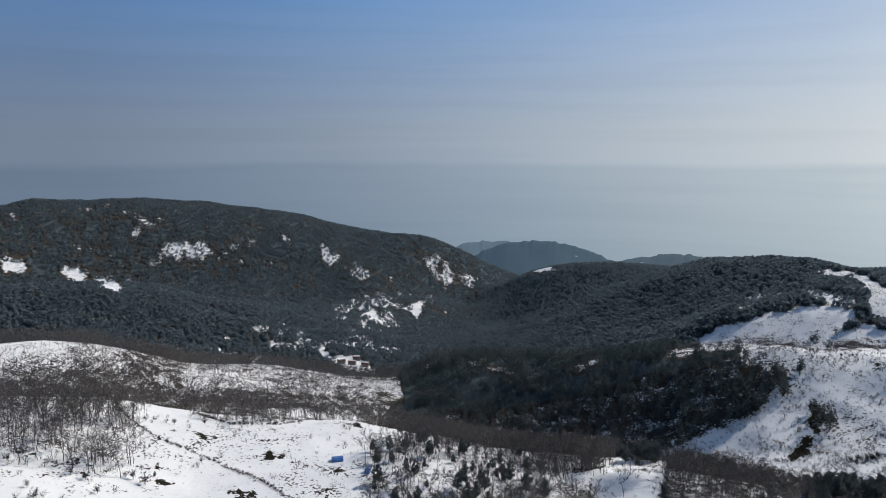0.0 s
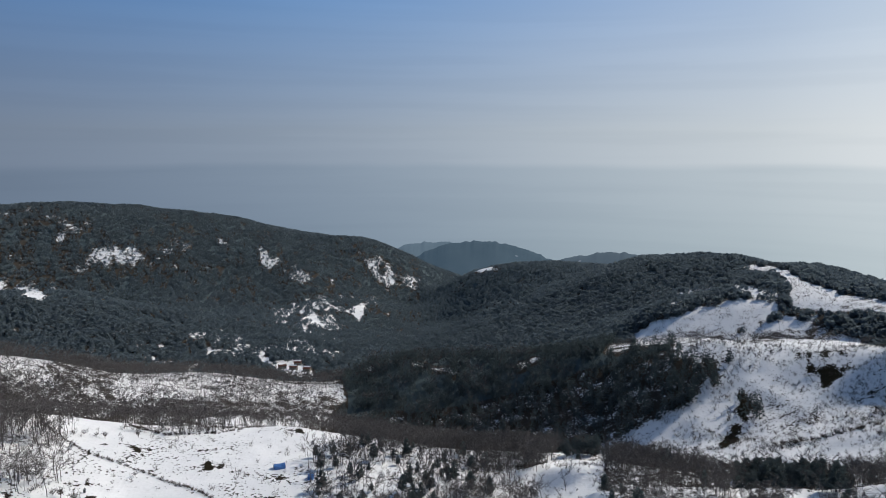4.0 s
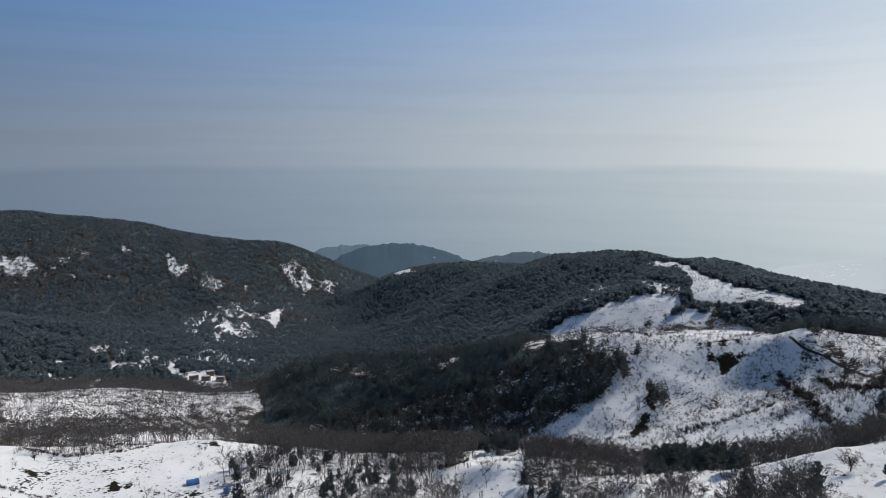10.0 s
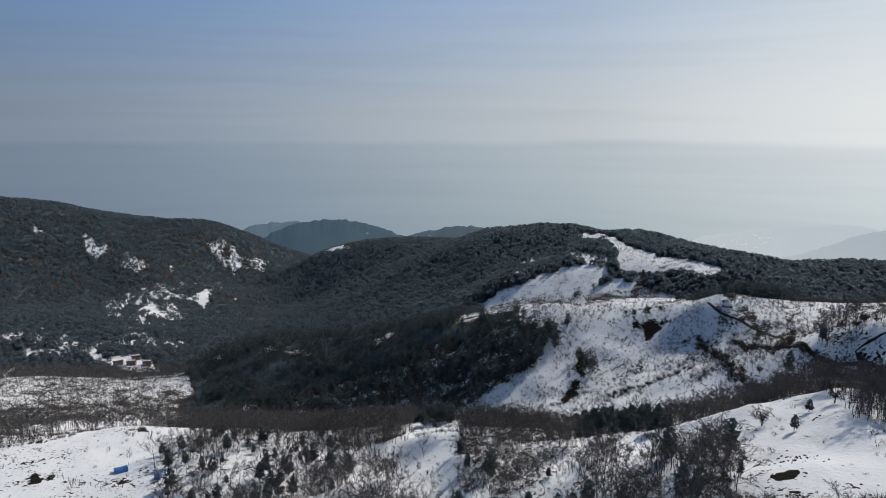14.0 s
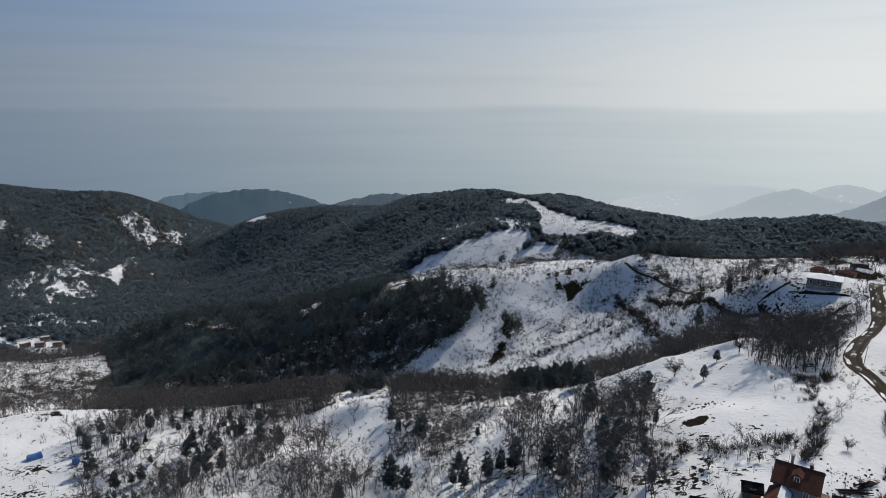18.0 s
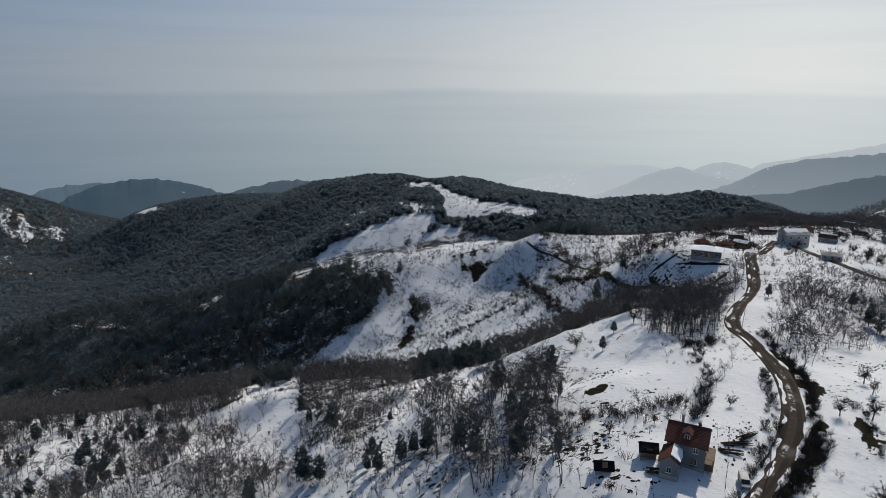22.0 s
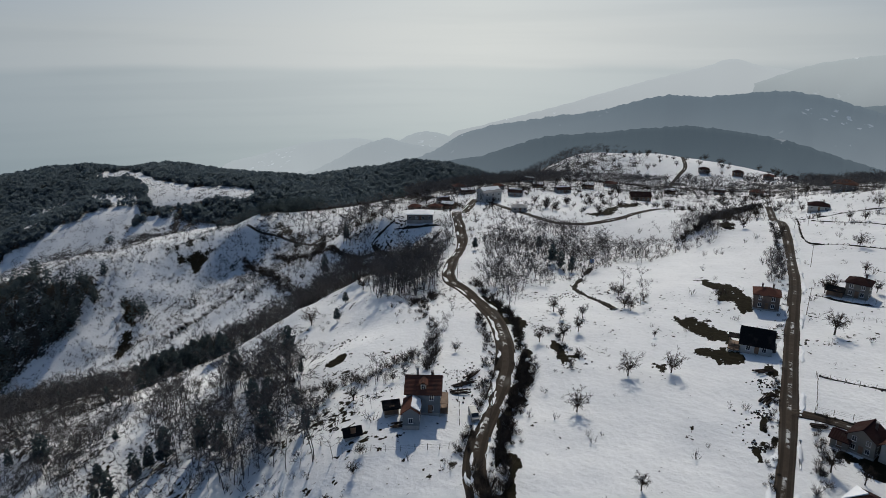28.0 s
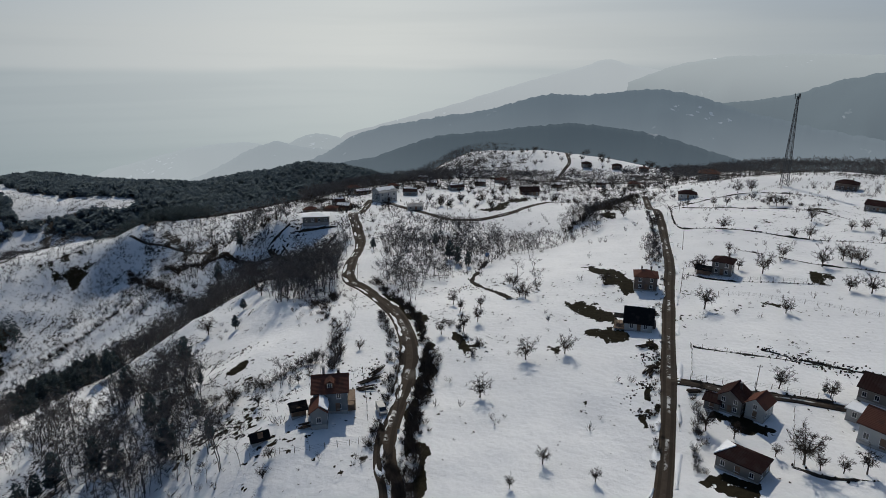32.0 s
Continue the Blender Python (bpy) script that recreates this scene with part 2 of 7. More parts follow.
SAMPLES = land_samples()
_k = kernel(SAMPLES[:, 0], np.log(SAMPLES[:, 1]), SAMPLES[:, 0], np.log(SAMPLES[:, 1]))
_n = len(SAMPLES)
_m = np.zeros((_n + 1, _n + 1))
_m[:_n, :_n] = _k - 0.004 * np.eye(_n)
_m[:_n, _n] = _m[_n, :_n] = 1
WEIGHTS = np.linalg.solve(_m, np.append(SAMPLES[:, 2] / SAMPLES[:, 1] ** 0.8, 0))


def lattice(x, y, seed):
    """Smooth value noise on the plan, -1 to 1."""
    xi, yi = np.floor(x).astype(np.int64), np.floor(y).astype(np.int64)
    fx, fy = x - xi, y - yi
    fx, fy = fx * fx * fx * (fx * (fx * 6 - 15) + 10), fy * fy * fy * (fy * (fy * 6 - 15) + 10)

    def h(i, j):
        n = (i * 374761393 + j * 668265263 + seed * 974711) & 0x7FFFFFFF
        n = ((n ^ (n >> 13)) * 1274126177) & 0x7FFFFFFF
        return ((n ^ (n >> 16)) & 0xFFFF) / 32767.5 - 1
    a, b, c, d = h(xi, yi), h(xi + 1, yi), h(xi, yi + 1), h(xi + 1, yi + 1)
    return (a * (1 - fx) + b * fx) * (1 - fy) + (c * (1 - fx) + d * fx) * fy


def land(bearing, distance):
    """Height of the land at flat arrays of bearings and distances."""
    z = np.empty(len(bearing))
    for i in range(0, len(bearing), 20000):
        s = slice(i, i + 20000)
        z[s] = kernel(bearing[s], np.log(distance[s]), SAMPLES[:, 0], np.log(SAMPLES[:, 1])) @ WEIGHTS[:-1] + WEIGHTS[-1]
    z *= distance ** 0.8
    x, y = plan(bearing, distance)
    rough = np.clip((distance - 200) / 700, 0.1, 1.0)
    z += rough * (7 * lattice(x / 170, y / 170, 1) + 3.5 * lattice(x / 70 + 9, y / 70, 2) + 1.5 * lattice(x / 28, y / 28, 3))
    # gullied slopes below the village, smooth fields on top
    slope = np.clip((bearing + 60) / 8, 0, 1) * np.clip((12 - bearing) / 20, 0, 1) * np.clip((distance - 110) / 60, 0.2, 1) * np.clip((900 - distance) / 300, 0, 1)
    ridged = 1 - 2 * np.abs(lattice(x / 42 + 0.35 * lattice(x / 30, y / 30, 7), y / 26, 6))
    z += slope * np.clip((420 - distance) / 200, 0.35, 1) * (3.0 * ridged + 1.5 * lattice(x / 19, y / 19, 8) + 0.5 * lattice(x / 8, y / 8, 9))
    z += 0.3 * lattice(x / 11, y / 11, 4) + 0.1 * lattice(x / 4, y / 4, 5)
    return np.maximum(z, -1050)


# one polar sheet, fine inside the wide outlook, coarse behind
BEARINGS = np.concatenate([np.arange(-180, -109.5, 3.0), np.arange(-109, 41, 0.24), np.arange(41, 180.1, 3.0)])
BEARINGS[-1] = 180
DISTANCES = np.concatenate([[1, 20], np.geomspace(45, 4950, 390)])
_b, _d = np.meshgrid(BEARINGS, DISTANCES)
HEIGHT = land(_b.ravel(), _d.ravel()).reshape(_b.shape)


def ground_z(x, y):
    """Height of the ground sheet at plan points (arrays or numbers)."""
    x, y = np.atleast_1d(np.asarray(x, float)), np.atleast_1d(np.asarray(y, float))
    b, d = np.degrees(np.arctan2(-x, y)), np.hypot(x, y)
    i = np.clip(np.searchsorted(BEARINGS, b) - 1, 0, len(BEARINGS) - 2)
    j = np.clip(np.searchsorted(DISTANCES, d) - 1, 0, len(DISTANCES) - 2)
    u = (b - BEARINGS[i]) / (BEARINGS[i + 1] - BEARINGS[i])
    v = np.clip((d - DISTANCES[j]) / (DISTANCES[j + 1] - DISTANCES[j]), 0, 1)
    return (HEIGHT[j, i] * (1 - u) + HEIGHT[j, i + 1] * u) * (1 - v) + (HEIGHT[j + 1, i] * (1 - u) + HEIGHT[j + 1, i + 1] * u) * v


# ---- materials ----
def nodes_of(name):
    m = bpy.data.materials.new(name)
    m.use_nodes = True
    return m, m.node_tree, m.node_tree.nodes["Principled BSDF"]


def noise_at(nt, scale, detail=4.0, vector=None):
    n = nt.nodes.new("ShaderNodeTexNoise")
    n.inputs["Scale"].default_value, n.inputs["Detail"].default_value = scale, detail
    if vector is None:
        vector = nt.nodes.new("ShaderNodeNewGeometry").outputs["Position"]
    nt.links.new(vector, n.inputs["Vector"])
    return n.outputs["Fac"]


def ramp(nt, fac, lo, hi, a=0.0, b=1.0):
    n = nt.nodes.new("ShaderNodeMapRange")
    n.interpolation_type = "SMOOTHSTEP"
    for k, v in zip((1, 2, 3, 4), (lo, hi, a, b)):
        n.inputs[k].default_value = v
    nt.links.new(fac, n.inputs[0])
    return n.outputs[0]


def mix(nt, fac, a, b, blend="MIX"):
    n = nt.nodes.new("ShaderNodeMix")
    n.data_type, n.blend_type = "RGBA", blend
    for socket, v in ((n.inputs[0], fac), (n.inputs[6], a), (n.inputs[7], b)):
        if isinstance(v, (int, float)):
            socket.default_value = v
        elif isinstance(v, tuple):
            socket.default_value = (*v, 1)
        else:
            nt.links.new(v, socket)
    return n.outputs[2]


def calc(nt, op, a, b):
    n = nt.nodes.new("ShaderNodeMath")
    n.operation = op
    for socket, v in zip(n.inputs, (a, b)):
        if isinstance(v, (int, float)):
            socket.default_value = v
        else:
            nt.links.new(v, socket)
    return n.outputs[0]


def bump(nt, bsdf, height, strength, distance):
    n = nt.nodes.new("ShaderNodeBump")
    n.inputs["Strength"].default_value, n.inputs["Distance"].default_value = strength, distance
    nt.links.new(height, n.inputs["Height"])
    nt.links.new(n.outputs[0], bsdf.inputs["Normal"])


def plain(name, a, b, scale=2.0, rough=0.8, metal=0.0, relief=0.3, by="none", spread=0.28, through=0.0, canopy=0.0):
    """A surface of two tones mixed at two scales; by: 'island' or 'object' adds a tone of its own to each piece."""
    m, nt, p = nodes_of(name)
    big, fine = noise_at(nt, scale * 0.25, 3), noise_at(nt, scale * 3, 5)
    f = calc(nt, "MULTIPLY", ramp(nt, big, 0.3, 0.7), 0.6)
    f = calc(nt, "ADD", f, calc(nt, "MULTIPLY", fine, 0.5))
    c = mix(nt, f, a, b)
    if by != "none":
        r = nt.nodes.new("ShaderNodeNewGeometry").outputs["Random Per Island"] if by == "island" else nt.nodes.new("ShaderNodeObjectInfo").outputs["Random"]
        k = ramp(nt, r, 0, 1, 1 - spread, 1 + spread)
        s = nt.nodes.new("ShaderNodeVectorMath")
        s.operation = "SCALE"
        nt.links.new(c, s.inputs[0])
        nt.links.new(k, s.inputs["Scale"])
        c = s.outputs[0]
    nt.links.new(c, p.inputs["Base Color"])
    p.inputs["Roughness"].default_value, p.inputs["Metallic"].default_value = rough, metal
    p.inputs["Specular IOR Level"].default_value = 0.02 if rough > 0.82 else 0.35
    bump(nt, p, fine, relief, 0.05)
    if canopy:
        # a crown of fine needles is lit as one rounded mass rather than blade by blade
        v = nt.nodes.new("ShaderNodeVectorMath")
        v.operation = "MULTIPLY_ADD"
        nt.links.new(nt.nodes.new("ShaderNodeNewGeometry").outputs["Normal"], v.inputs[0])
        v.inputs[1].default_value, v.inputs[2].default_value = (1 - canopy,) * 3, (0, 0, canopy)
        n = nt.nodes.new("ShaderNodeVectorMath")
        n.operation = "NORMALIZE"
        nt.links.new(v.outputs[0], n.inputs[0])
        nt.links.new(n.outputs[0], p.inputs["Normal"])
    if through:
        # thin leaves let light through
        t, x = nt.nodes.new("ShaderNodeBsdfTranslucent"), nt.nodes.new("ShaderNodeMixShader")
        nt.links.new(c, t.inputs["Color"])
        x.inputs[0].default_value = through
        nt.links.new(p.outputs[0], x.inputs[1])
        nt.links.new(t.outputs[0], x.inputs[2])
        nt.links.new(x.outputs[0], nt.nodes["Material Output"].inputs["Surface"])
    return m


def ground_material():
    """Snow that thins out to leaf litter under trees and to wet turf on the bare patches."""
    m, nt, p = nodes_of("snowy_ground")
    at = nt.nodes.new("ShaderNodeAttribute")
    at.attribute_name = "cover"
    sp = nt.nodes.new("ShaderNodeSeparateColor")
    nt.links.new(at.outputs["Color"], sp.inputs[0])
    wood, earth, stub = sp.outputs[0], sp.outputs[1], sp.outputs[2]
    n1, n2, n3, n4 = noise_at(nt, 0.02, 6), noise_at(nt, 0.11, 6), noise_at(nt, 0.8, 6), noise_at(nt, 3.0, 4)
    rough_mix = calc(nt, "ADD", calc(nt, "MULTIPLY", n2, 0.5), calc(nt, "MULTIPLY", n3, 0.5))
    # woodland floor
    w = calc(nt, "ADD", wood, calc(nt, "MULTIPLY", calc(nt, "SUBTRACT", rough_mix, 0.5), 2.2))
    w = ramp(nt, w, 0.42, 0.58)
    # bare turf
    e = calc(nt, "ADD", earth, calc(nt, "MULTIPLY", calc(nt, "SUBTRACT", rough_mix, 0.5), 3.2))
    e = ramp(nt, e, 0.46, 0.54)
    # stalks and stones that look through thin snow
    g = calc(nt, "ADD", calc(nt, "MULTIPLY", stub, 0.12), calc(nt, "ADD", calc(nt, "MULTIPLY", n3, 0.62), calc(nt, "MULTIPLY", n2, 0.38)))
    g = ramp(nt, g, 0.675, 0.70)
    snow = mix(nt, ramp(nt, n1, 0.35, 0.65), (0.78, 0.785, 0.79), (0.84, 0.84, 0.835))
    snow = mix(nt, calc(nt, "MULTIPLY", ramp(nt, n2, 0.45, 0.75), 0.4), snow, (0.66, 0.665, 0.67))
    snow = mix(nt, calc(nt, "MULTIPLY", ramp(nt, n3, 0.5, 0.8), 0.35), snow, (0.62, 0.62, 0.62))
    litter = mix(nt, n4, (0.035, 0.030, 0.025), (0.075, 0.064, 0.052))
    turf = mix(nt, n3, (0.008, 0.0075, 0.005), (0.032, 0.027, 0.017))
    c = mix(nt, g, snow, turf)
    c = mix(nt, w, c, litter)
    # canopy colour painted on the ground to lighten the shadowed gaps between far pines
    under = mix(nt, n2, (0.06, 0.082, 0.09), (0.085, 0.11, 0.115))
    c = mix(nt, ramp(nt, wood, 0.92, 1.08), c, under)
    c = mix(nt, e, c, turf)
    nt.links.new(c, p.inputs["Base Color"])
    p.inputs["Roughness"].default_value = 0.75
    p.inputs["Specular IOR Level"].default_value = 0.01
    stretch = nt.nodes.new("ShaderNodeMapping")
    stretch.inputs["Scale"].default_value, stretch.inputs["Rotation"].default_value = (1.5, 0.3, 0.4), (0, 0, radians(14))
    nt.links.new(nt.nodes.new("ShaderNodeNewGeometry").outputs["Position"], stretch.inputs[0])
    drift = noise_at(nt, 0.45, 4, stretch.outputs[0])
    h = calc(nt, "ADD", calc(nt, "MULTIPLY", n2, 1.0), calc(nt, "MULTIPLY", n3, 0.35))
    h = calc(nt, "ADD", h, calc(nt, "MULTIPLY", drift, 0.2))
    bump(nt, p, h, 0.55, 1.0)
    return m


def road_material():
    m, nt, p = nodes_of("muddy_road")
    n1, n2, n3 = noise_at(nt, 0.15, 5), noise_at(nt, 0.9, 6), noise_at(nt, 5, 4)
    c = mix(nt, n2, (0.032, 0.025, 0.02), (0.078, 0.061, 0.047))
    c = mix(nt, calc(nt, "MULTIPLY", ramp(nt, n1, 0.55, 0.7), 0.5), c, (0.03, 0.025, 0.021))
    # wheel ruts, a lighter crown between them and slush that stays on it
    at = nt.nodes.new("ShaderNodeAttribute")
    at.attribute_name = "across"
    off = calc(nt, "ABSOLUTE", at.outputs["Fac"], 0.0)
    rut = calc(nt, "MULTIPLY", ramp(nt, off, 0.12, 0.2), ramp(nt, off, 0.34, 0.42, 1.0, 0.0))
    wob = calc(nt, "ADD", rut, calc(nt, "MULTIPLY", calc(nt, "SUBTRACT", n2, 0.5), 1.2))
    c = mix(nt, calc(nt, "MULTIPLY", ramp(nt, wob, 0.4, 0.9), 0.6), c, (0.022, 0.018, 0.015))
    slush = calc(nt, "MULTIPLY", ramp(nt, off, 0.06, 0.16, 1.0, 0.0), ramp(nt, n1, 0.5, 0.6))
    slush = calc(nt, "MULTIPLY", slush, ramp(nt, n2, 0.45, 0.55))
    c = mix(nt, slush, c, (0.5, 0.5, 0.49))
    nt.links.new(c, p.inputs["Base Color"])
    nt.links.new(ramp(nt, n1, 0.5, 0.7, 0.9, 0.55), p.inputs["Roughness"])
    p.inputs["Specular IOR Level"].default_value = 0.05
    bump(nt, p, calc(nt, "ADD", n2, calc(nt, "MULTIPLY", n3, 0.3)), 0.6, 0.12)
    return m


def tile_material(name, a, b):
    """Roof tiles in rows, worn and sooty in places."""
    m, nt, p = nodes_of(name)
    wave = nt.nodes.new("ShaderNodeTexWave")
    wave.wave_type, wave.bands_direction = "BANDS", "Y"
    wave.inputs["Scale"].default_value, wave.inputs["Distortion"].default_value = 1.1, 0.4
    tc = nt.nodes.new("ShaderNodeTexCoord")
    nt.links.new(tc.outputs["Object"], wave.inputs["Vector"])
    n1, n2 = noise_at(nt, 0.5, 5), noise_at(nt, 6, 4)
    c = mix(nt, n2, a, b)
    c = mix(nt, calc(nt, "MULTIPLY", ramp(nt, n1, 0.5, 0.7), 0.55), c, (0.05, 0.04, 0.036))
    nt.links.new(c, p.inputs["Base Color"])
    p.inputs["Roughness"].default_value = 0.85
    p.inputs["Specular IOR Level"].default_value = 0.01
    bump(nt, p, calc(nt, "ADD", wave.outputs["Fac"], calc(nt, "MULTIPLY", n2, 0.4)), 0.6, 0.06)
    return m


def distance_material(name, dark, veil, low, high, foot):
    """Far wooded hills; the bright haze before them is painted in as emission."""
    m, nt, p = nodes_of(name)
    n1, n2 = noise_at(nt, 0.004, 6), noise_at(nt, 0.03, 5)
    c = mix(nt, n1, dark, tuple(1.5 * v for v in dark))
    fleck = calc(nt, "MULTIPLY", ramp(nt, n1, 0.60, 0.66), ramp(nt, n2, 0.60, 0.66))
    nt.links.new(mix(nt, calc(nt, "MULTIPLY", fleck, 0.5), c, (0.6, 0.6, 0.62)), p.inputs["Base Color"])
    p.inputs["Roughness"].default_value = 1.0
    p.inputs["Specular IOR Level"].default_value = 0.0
    # the painted haze thickens towards the plain, from veil to foot colour
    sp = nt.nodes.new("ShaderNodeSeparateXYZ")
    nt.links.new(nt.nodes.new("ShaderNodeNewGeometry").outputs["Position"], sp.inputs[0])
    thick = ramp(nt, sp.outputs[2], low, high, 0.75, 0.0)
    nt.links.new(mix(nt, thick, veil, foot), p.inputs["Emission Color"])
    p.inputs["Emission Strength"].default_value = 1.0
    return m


SNOWY = ground_material()
MUD = road_material()
SNOW = plain("snow_bank", (0.72, 0.74, 0.77), (0.88, 0.89, 0.9), 1.5, 0.7, relief=0.5)
BARK = plain("dark_bark", (0.028, 0.022, 0.018), (0.075, 0.058, 0.046), 4, 0.9, by="island")
BARK_GREY = plain("grey_bark", (0.05, 0.043, 0.036), (0.12, 0.10, 0.085), 4, 0.9, by="object")
TWIG = plain("brown_twigs", (0.078, 0.073, 0.071), (0.145, 0.135, 0.131), 4, 0.9, by="island")
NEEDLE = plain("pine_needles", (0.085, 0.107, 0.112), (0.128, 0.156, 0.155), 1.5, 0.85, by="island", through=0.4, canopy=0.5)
# needles of the distant forest: haze is painted into this paler, bluer colour
NEEDLE_HAZED = plain("hazed_pine_canopy", (0.118, 0.152, 0.175), (0.15, 0.188, 0.21), 0.1, 0.95, by="island", spread=0.12, through=0.45, canopy=0.75)
BUSH = plain("bare_shrub", (0.04, 0.033, 0.028), (0.09, 0.073, 0.062), 3, 0.9, by="island")
STONE = plain("dark_stone", (0.016, 0.014, 0.012), (0.055, 0.048, 0.04), 3, 0.85, by="island")
PLASTER = plain("white_plaster", (0.32, 0.325, 0.315), (0.43, 0.435, 0.42), 1.2, 0.85)
PLASTER_GREY = plain("grey_plaster", (0.15, 0.165, 0.175), (0.21, 0.225, 0.24), 1.2, 0.85)
PLASTER_BEIGE = plain("beige_plaster", (0.15, 0.135, 0.12), (0.22, 0.20, 0.175), 1.2, 0.85)
BRICK = plain("raw_brick", (0.10, 0.078, 0.066), (0.165, 0.13, 0.11), 3, 0.9)
CONCRETE = plain("weathered_concrete", (0.25, 0.24, 0.23), (0.42, 0.41, 0.39), 1.5, 0.85)
TILE_RED = tile_material("red_roof_tiles", (0.085, 0.04, 0.031), (0.145, 0.068, 0.05))
TILE_DARK = tile_material("maroon_roof_sheets", (0.026, 0.0145, 0.014), (0.046, 0.025, 0.023))
TILE_BLACK = tile_material("black_roof_shingles", (0.008, 0.009, 0.01), (0.02, 0.021, 0.023))
TILE_ORANGE = tile_material("orange_roof_tiles", (0.095, 0.05, 0.037), (0.15, 0.078, 0.057))
WOOD = plain("brown_boards", (0.10, 0.06, 0.037), (0.22, 0.14, 0.09), 3, 0.75)
WOOD_OLD = plain("weathered_posts", (0.10, 0.085, 0.07), (0.2, 0.175, 0.15), 5, 0.9, by="object")
FRAME_MAT = plain("window_paint", (0.6, 0.59, 0.57), (0.72, 0.71, 0.69), 3, 0.5)
DARK_FRAME = plain("dark_frame_paint", (0.05, 0.04, 0.035), (0.09, 0.07, 0.06), 3, 0.5)
STEEL = plain("galvanised_steel", (0.22, 0.23, 0.25), (0.36, 0.37, 0.39), 2, 0.45, 0.8)
MAST_STEEL = plain("weathered_mast_steel", (0.035, 0.037, 0.04), (0.07, 0.073, 0.078), 2, 0.7)
WIRE = plain("fence_wire", (0.12, 0.115, 0.11), (0.2, 0.19, 0.18), 5, 0.5, 0.7)
BLUE = plain("blue_tarpaulin", (0.035, 0.11, 0.30), (0.07, 0.2, 0.46), 1.5, 0.45)
PAINT_WHITE = plain("white_vehicle_paint", (0.2, 0.205, 0.21), (0.26, 0.265, 0.27), 1, 0.5)
RUBBER = plain("black_rubber", (0.012, 0.012, 0.012), (0.025, 0.025, 0.025), 6, 0.8)
TURF = plain("bare_turf", (0.05, 0.042, 0.026), (0.12, 0.098, 0.06), 1.5, 0.95, relief=0.8)
_m, _nt, _p = nodes_of("window_glass")
_p.inputs["Base Color"].default_value = (0.02, 0.024, 0.03, 1)
_p.inputs["Roughness"].default_value, _p.inputs["Specular IOR Level"].default_value = 0.06, 0.8
GLASS = _m


# ---- what grows where: patches of the plan, as bearing and distance ----
PATCHES, TURF_PATCHES = [], []


def grows(kind, *outline, loose=1.0):
    """A patch of the plan under one kind of cover; loose outlines fray more."""
    PATCHES.append((kind, list(outline), loose))


def turf(*outline):
    TURF_PATCHES.append(list(outline))


grows("pine", (46, 690), (46, 2500), (-6, 2300), (-6, 700), (4, 620), (12, 660), (24, 690))
grows("pine", (5, 640), (4, 2300), (-30, 2000), (-30.3, 1010), (-27, 900), (-25.5, 740), (-22, 660), (-23, 600), (-10, 640))
grows("ridge", (5, 440), (7, 500), (5.5, 600), (-4, 612), (-14, 575), (-22, 545), (-24.5, 505), (-27.5, 452), (-27, 400), (-22, 360), (-16, 385), (-8, 415))
grows("pine", (-30.5, 985), (-36, 925), (-40, 830), (-44.5, 745), (-46, 600), (-50, 520), (-56, 520), (-60, 540), (-68, 660), (-80, 780), (-80, 1700), (-30, 1700))
grows("broad", (-88, 720), (-91, 610), (-93, 540), (-110, 440), (-110, 900), (-84, 900))
grows("broad", (-66, 640), (-68.5, 560), (-70.5, 600), (-72, 700), (-68, 800))
grows("wood", (46, 262), (46, 352), (28.5, 352), (27, 310), (29, 285), (32, 262))
grows("broad", (46, 365), (46, 475), (28, 478), (22, 450), (17, 425), (17.5, 335), (22, 345), (30, 385))
grows("wood", (20, 345), (16, 410), (4, 430), (3, 400), (3, 318), (6, 306), (12, 335))
grows("broad", (46, 522), (46, 610), (24, 630), (20, 590), (26, 545), (30, 528))
grows("broad", (24, 560), (18, 572), (8, 545), (4, 510), (4, 570), (12, 620), (24, 640))
grows("wood", (23, 318), (18.5, 306), (16, 309), (14, 330), (17, 345), (23, 345))
grows("wood", (23.5, 478), (23.5, 570), (16, 592), (4, 540), (3.5, 480), (14, 495))
grows("wood", (46, 470), (46, 560), (35.5, 545), (35.5, 480))
grows("wood", (31, 480), (31, 545), (23, 560), (22.5, 480))
grows("broad", (6, 330), (6, 455), (-8, 430), (-16, 395), (-22, 360), (-20.5, 330), (-17, 300), (-15, 268), (-13.6, 246), (-13, 246), (-10, 265), (-4, 285), (2, 300))
grows("mixed", (8, 198), (7.4, 268), (0, 290), (-9, 268), (-11.5, 244), (-9, 205), (-2, 190), (6, 186))
grows("wood", (4, 150), (4, 200), (-6, 200), (-12, 222), (-17, 172), (-14, 130))
grows("wood", (-61.7, 196), (-62.4, 300), (-67, 312), (-73, 306), (-74, 250), (-70, 228), (-66, 185), (-65, 180))
grows("broad", (-67.5, 232), (-67.5, 262), (-72.5, 268), (-73, 244), (-70, 234))
grows("wood", (-79.5, 276), (-82, 288), (-87, 385), (-86, 400), (-83, 350), (-80, 298))
grows("light", (-58, 330), (-63, 395), (-70, 430), (-78, 440), (-87, 430), (-90, 470), (-84, 520), (-74, 520), (-62, 455), (-56, 400))
grows("wood", (-70.2, 600), (-74, 590), (-75, 640), (-71, 680))
grows("light", (-74.7, 215), (-77.1, 222), (-78.3, 190), (-75.9, 182))
grows("wood", (-80.6, 278), (-80.8, 292), (-83.5, 356), (-86, 388), (-86.2, 372), (-84.2, 322), (-81.6, 280))
grows("broad", (-89, 455), (-93, 438), (-97, 425), (-104, 440), (-112, 440), (-112, 620), (-89, 620))
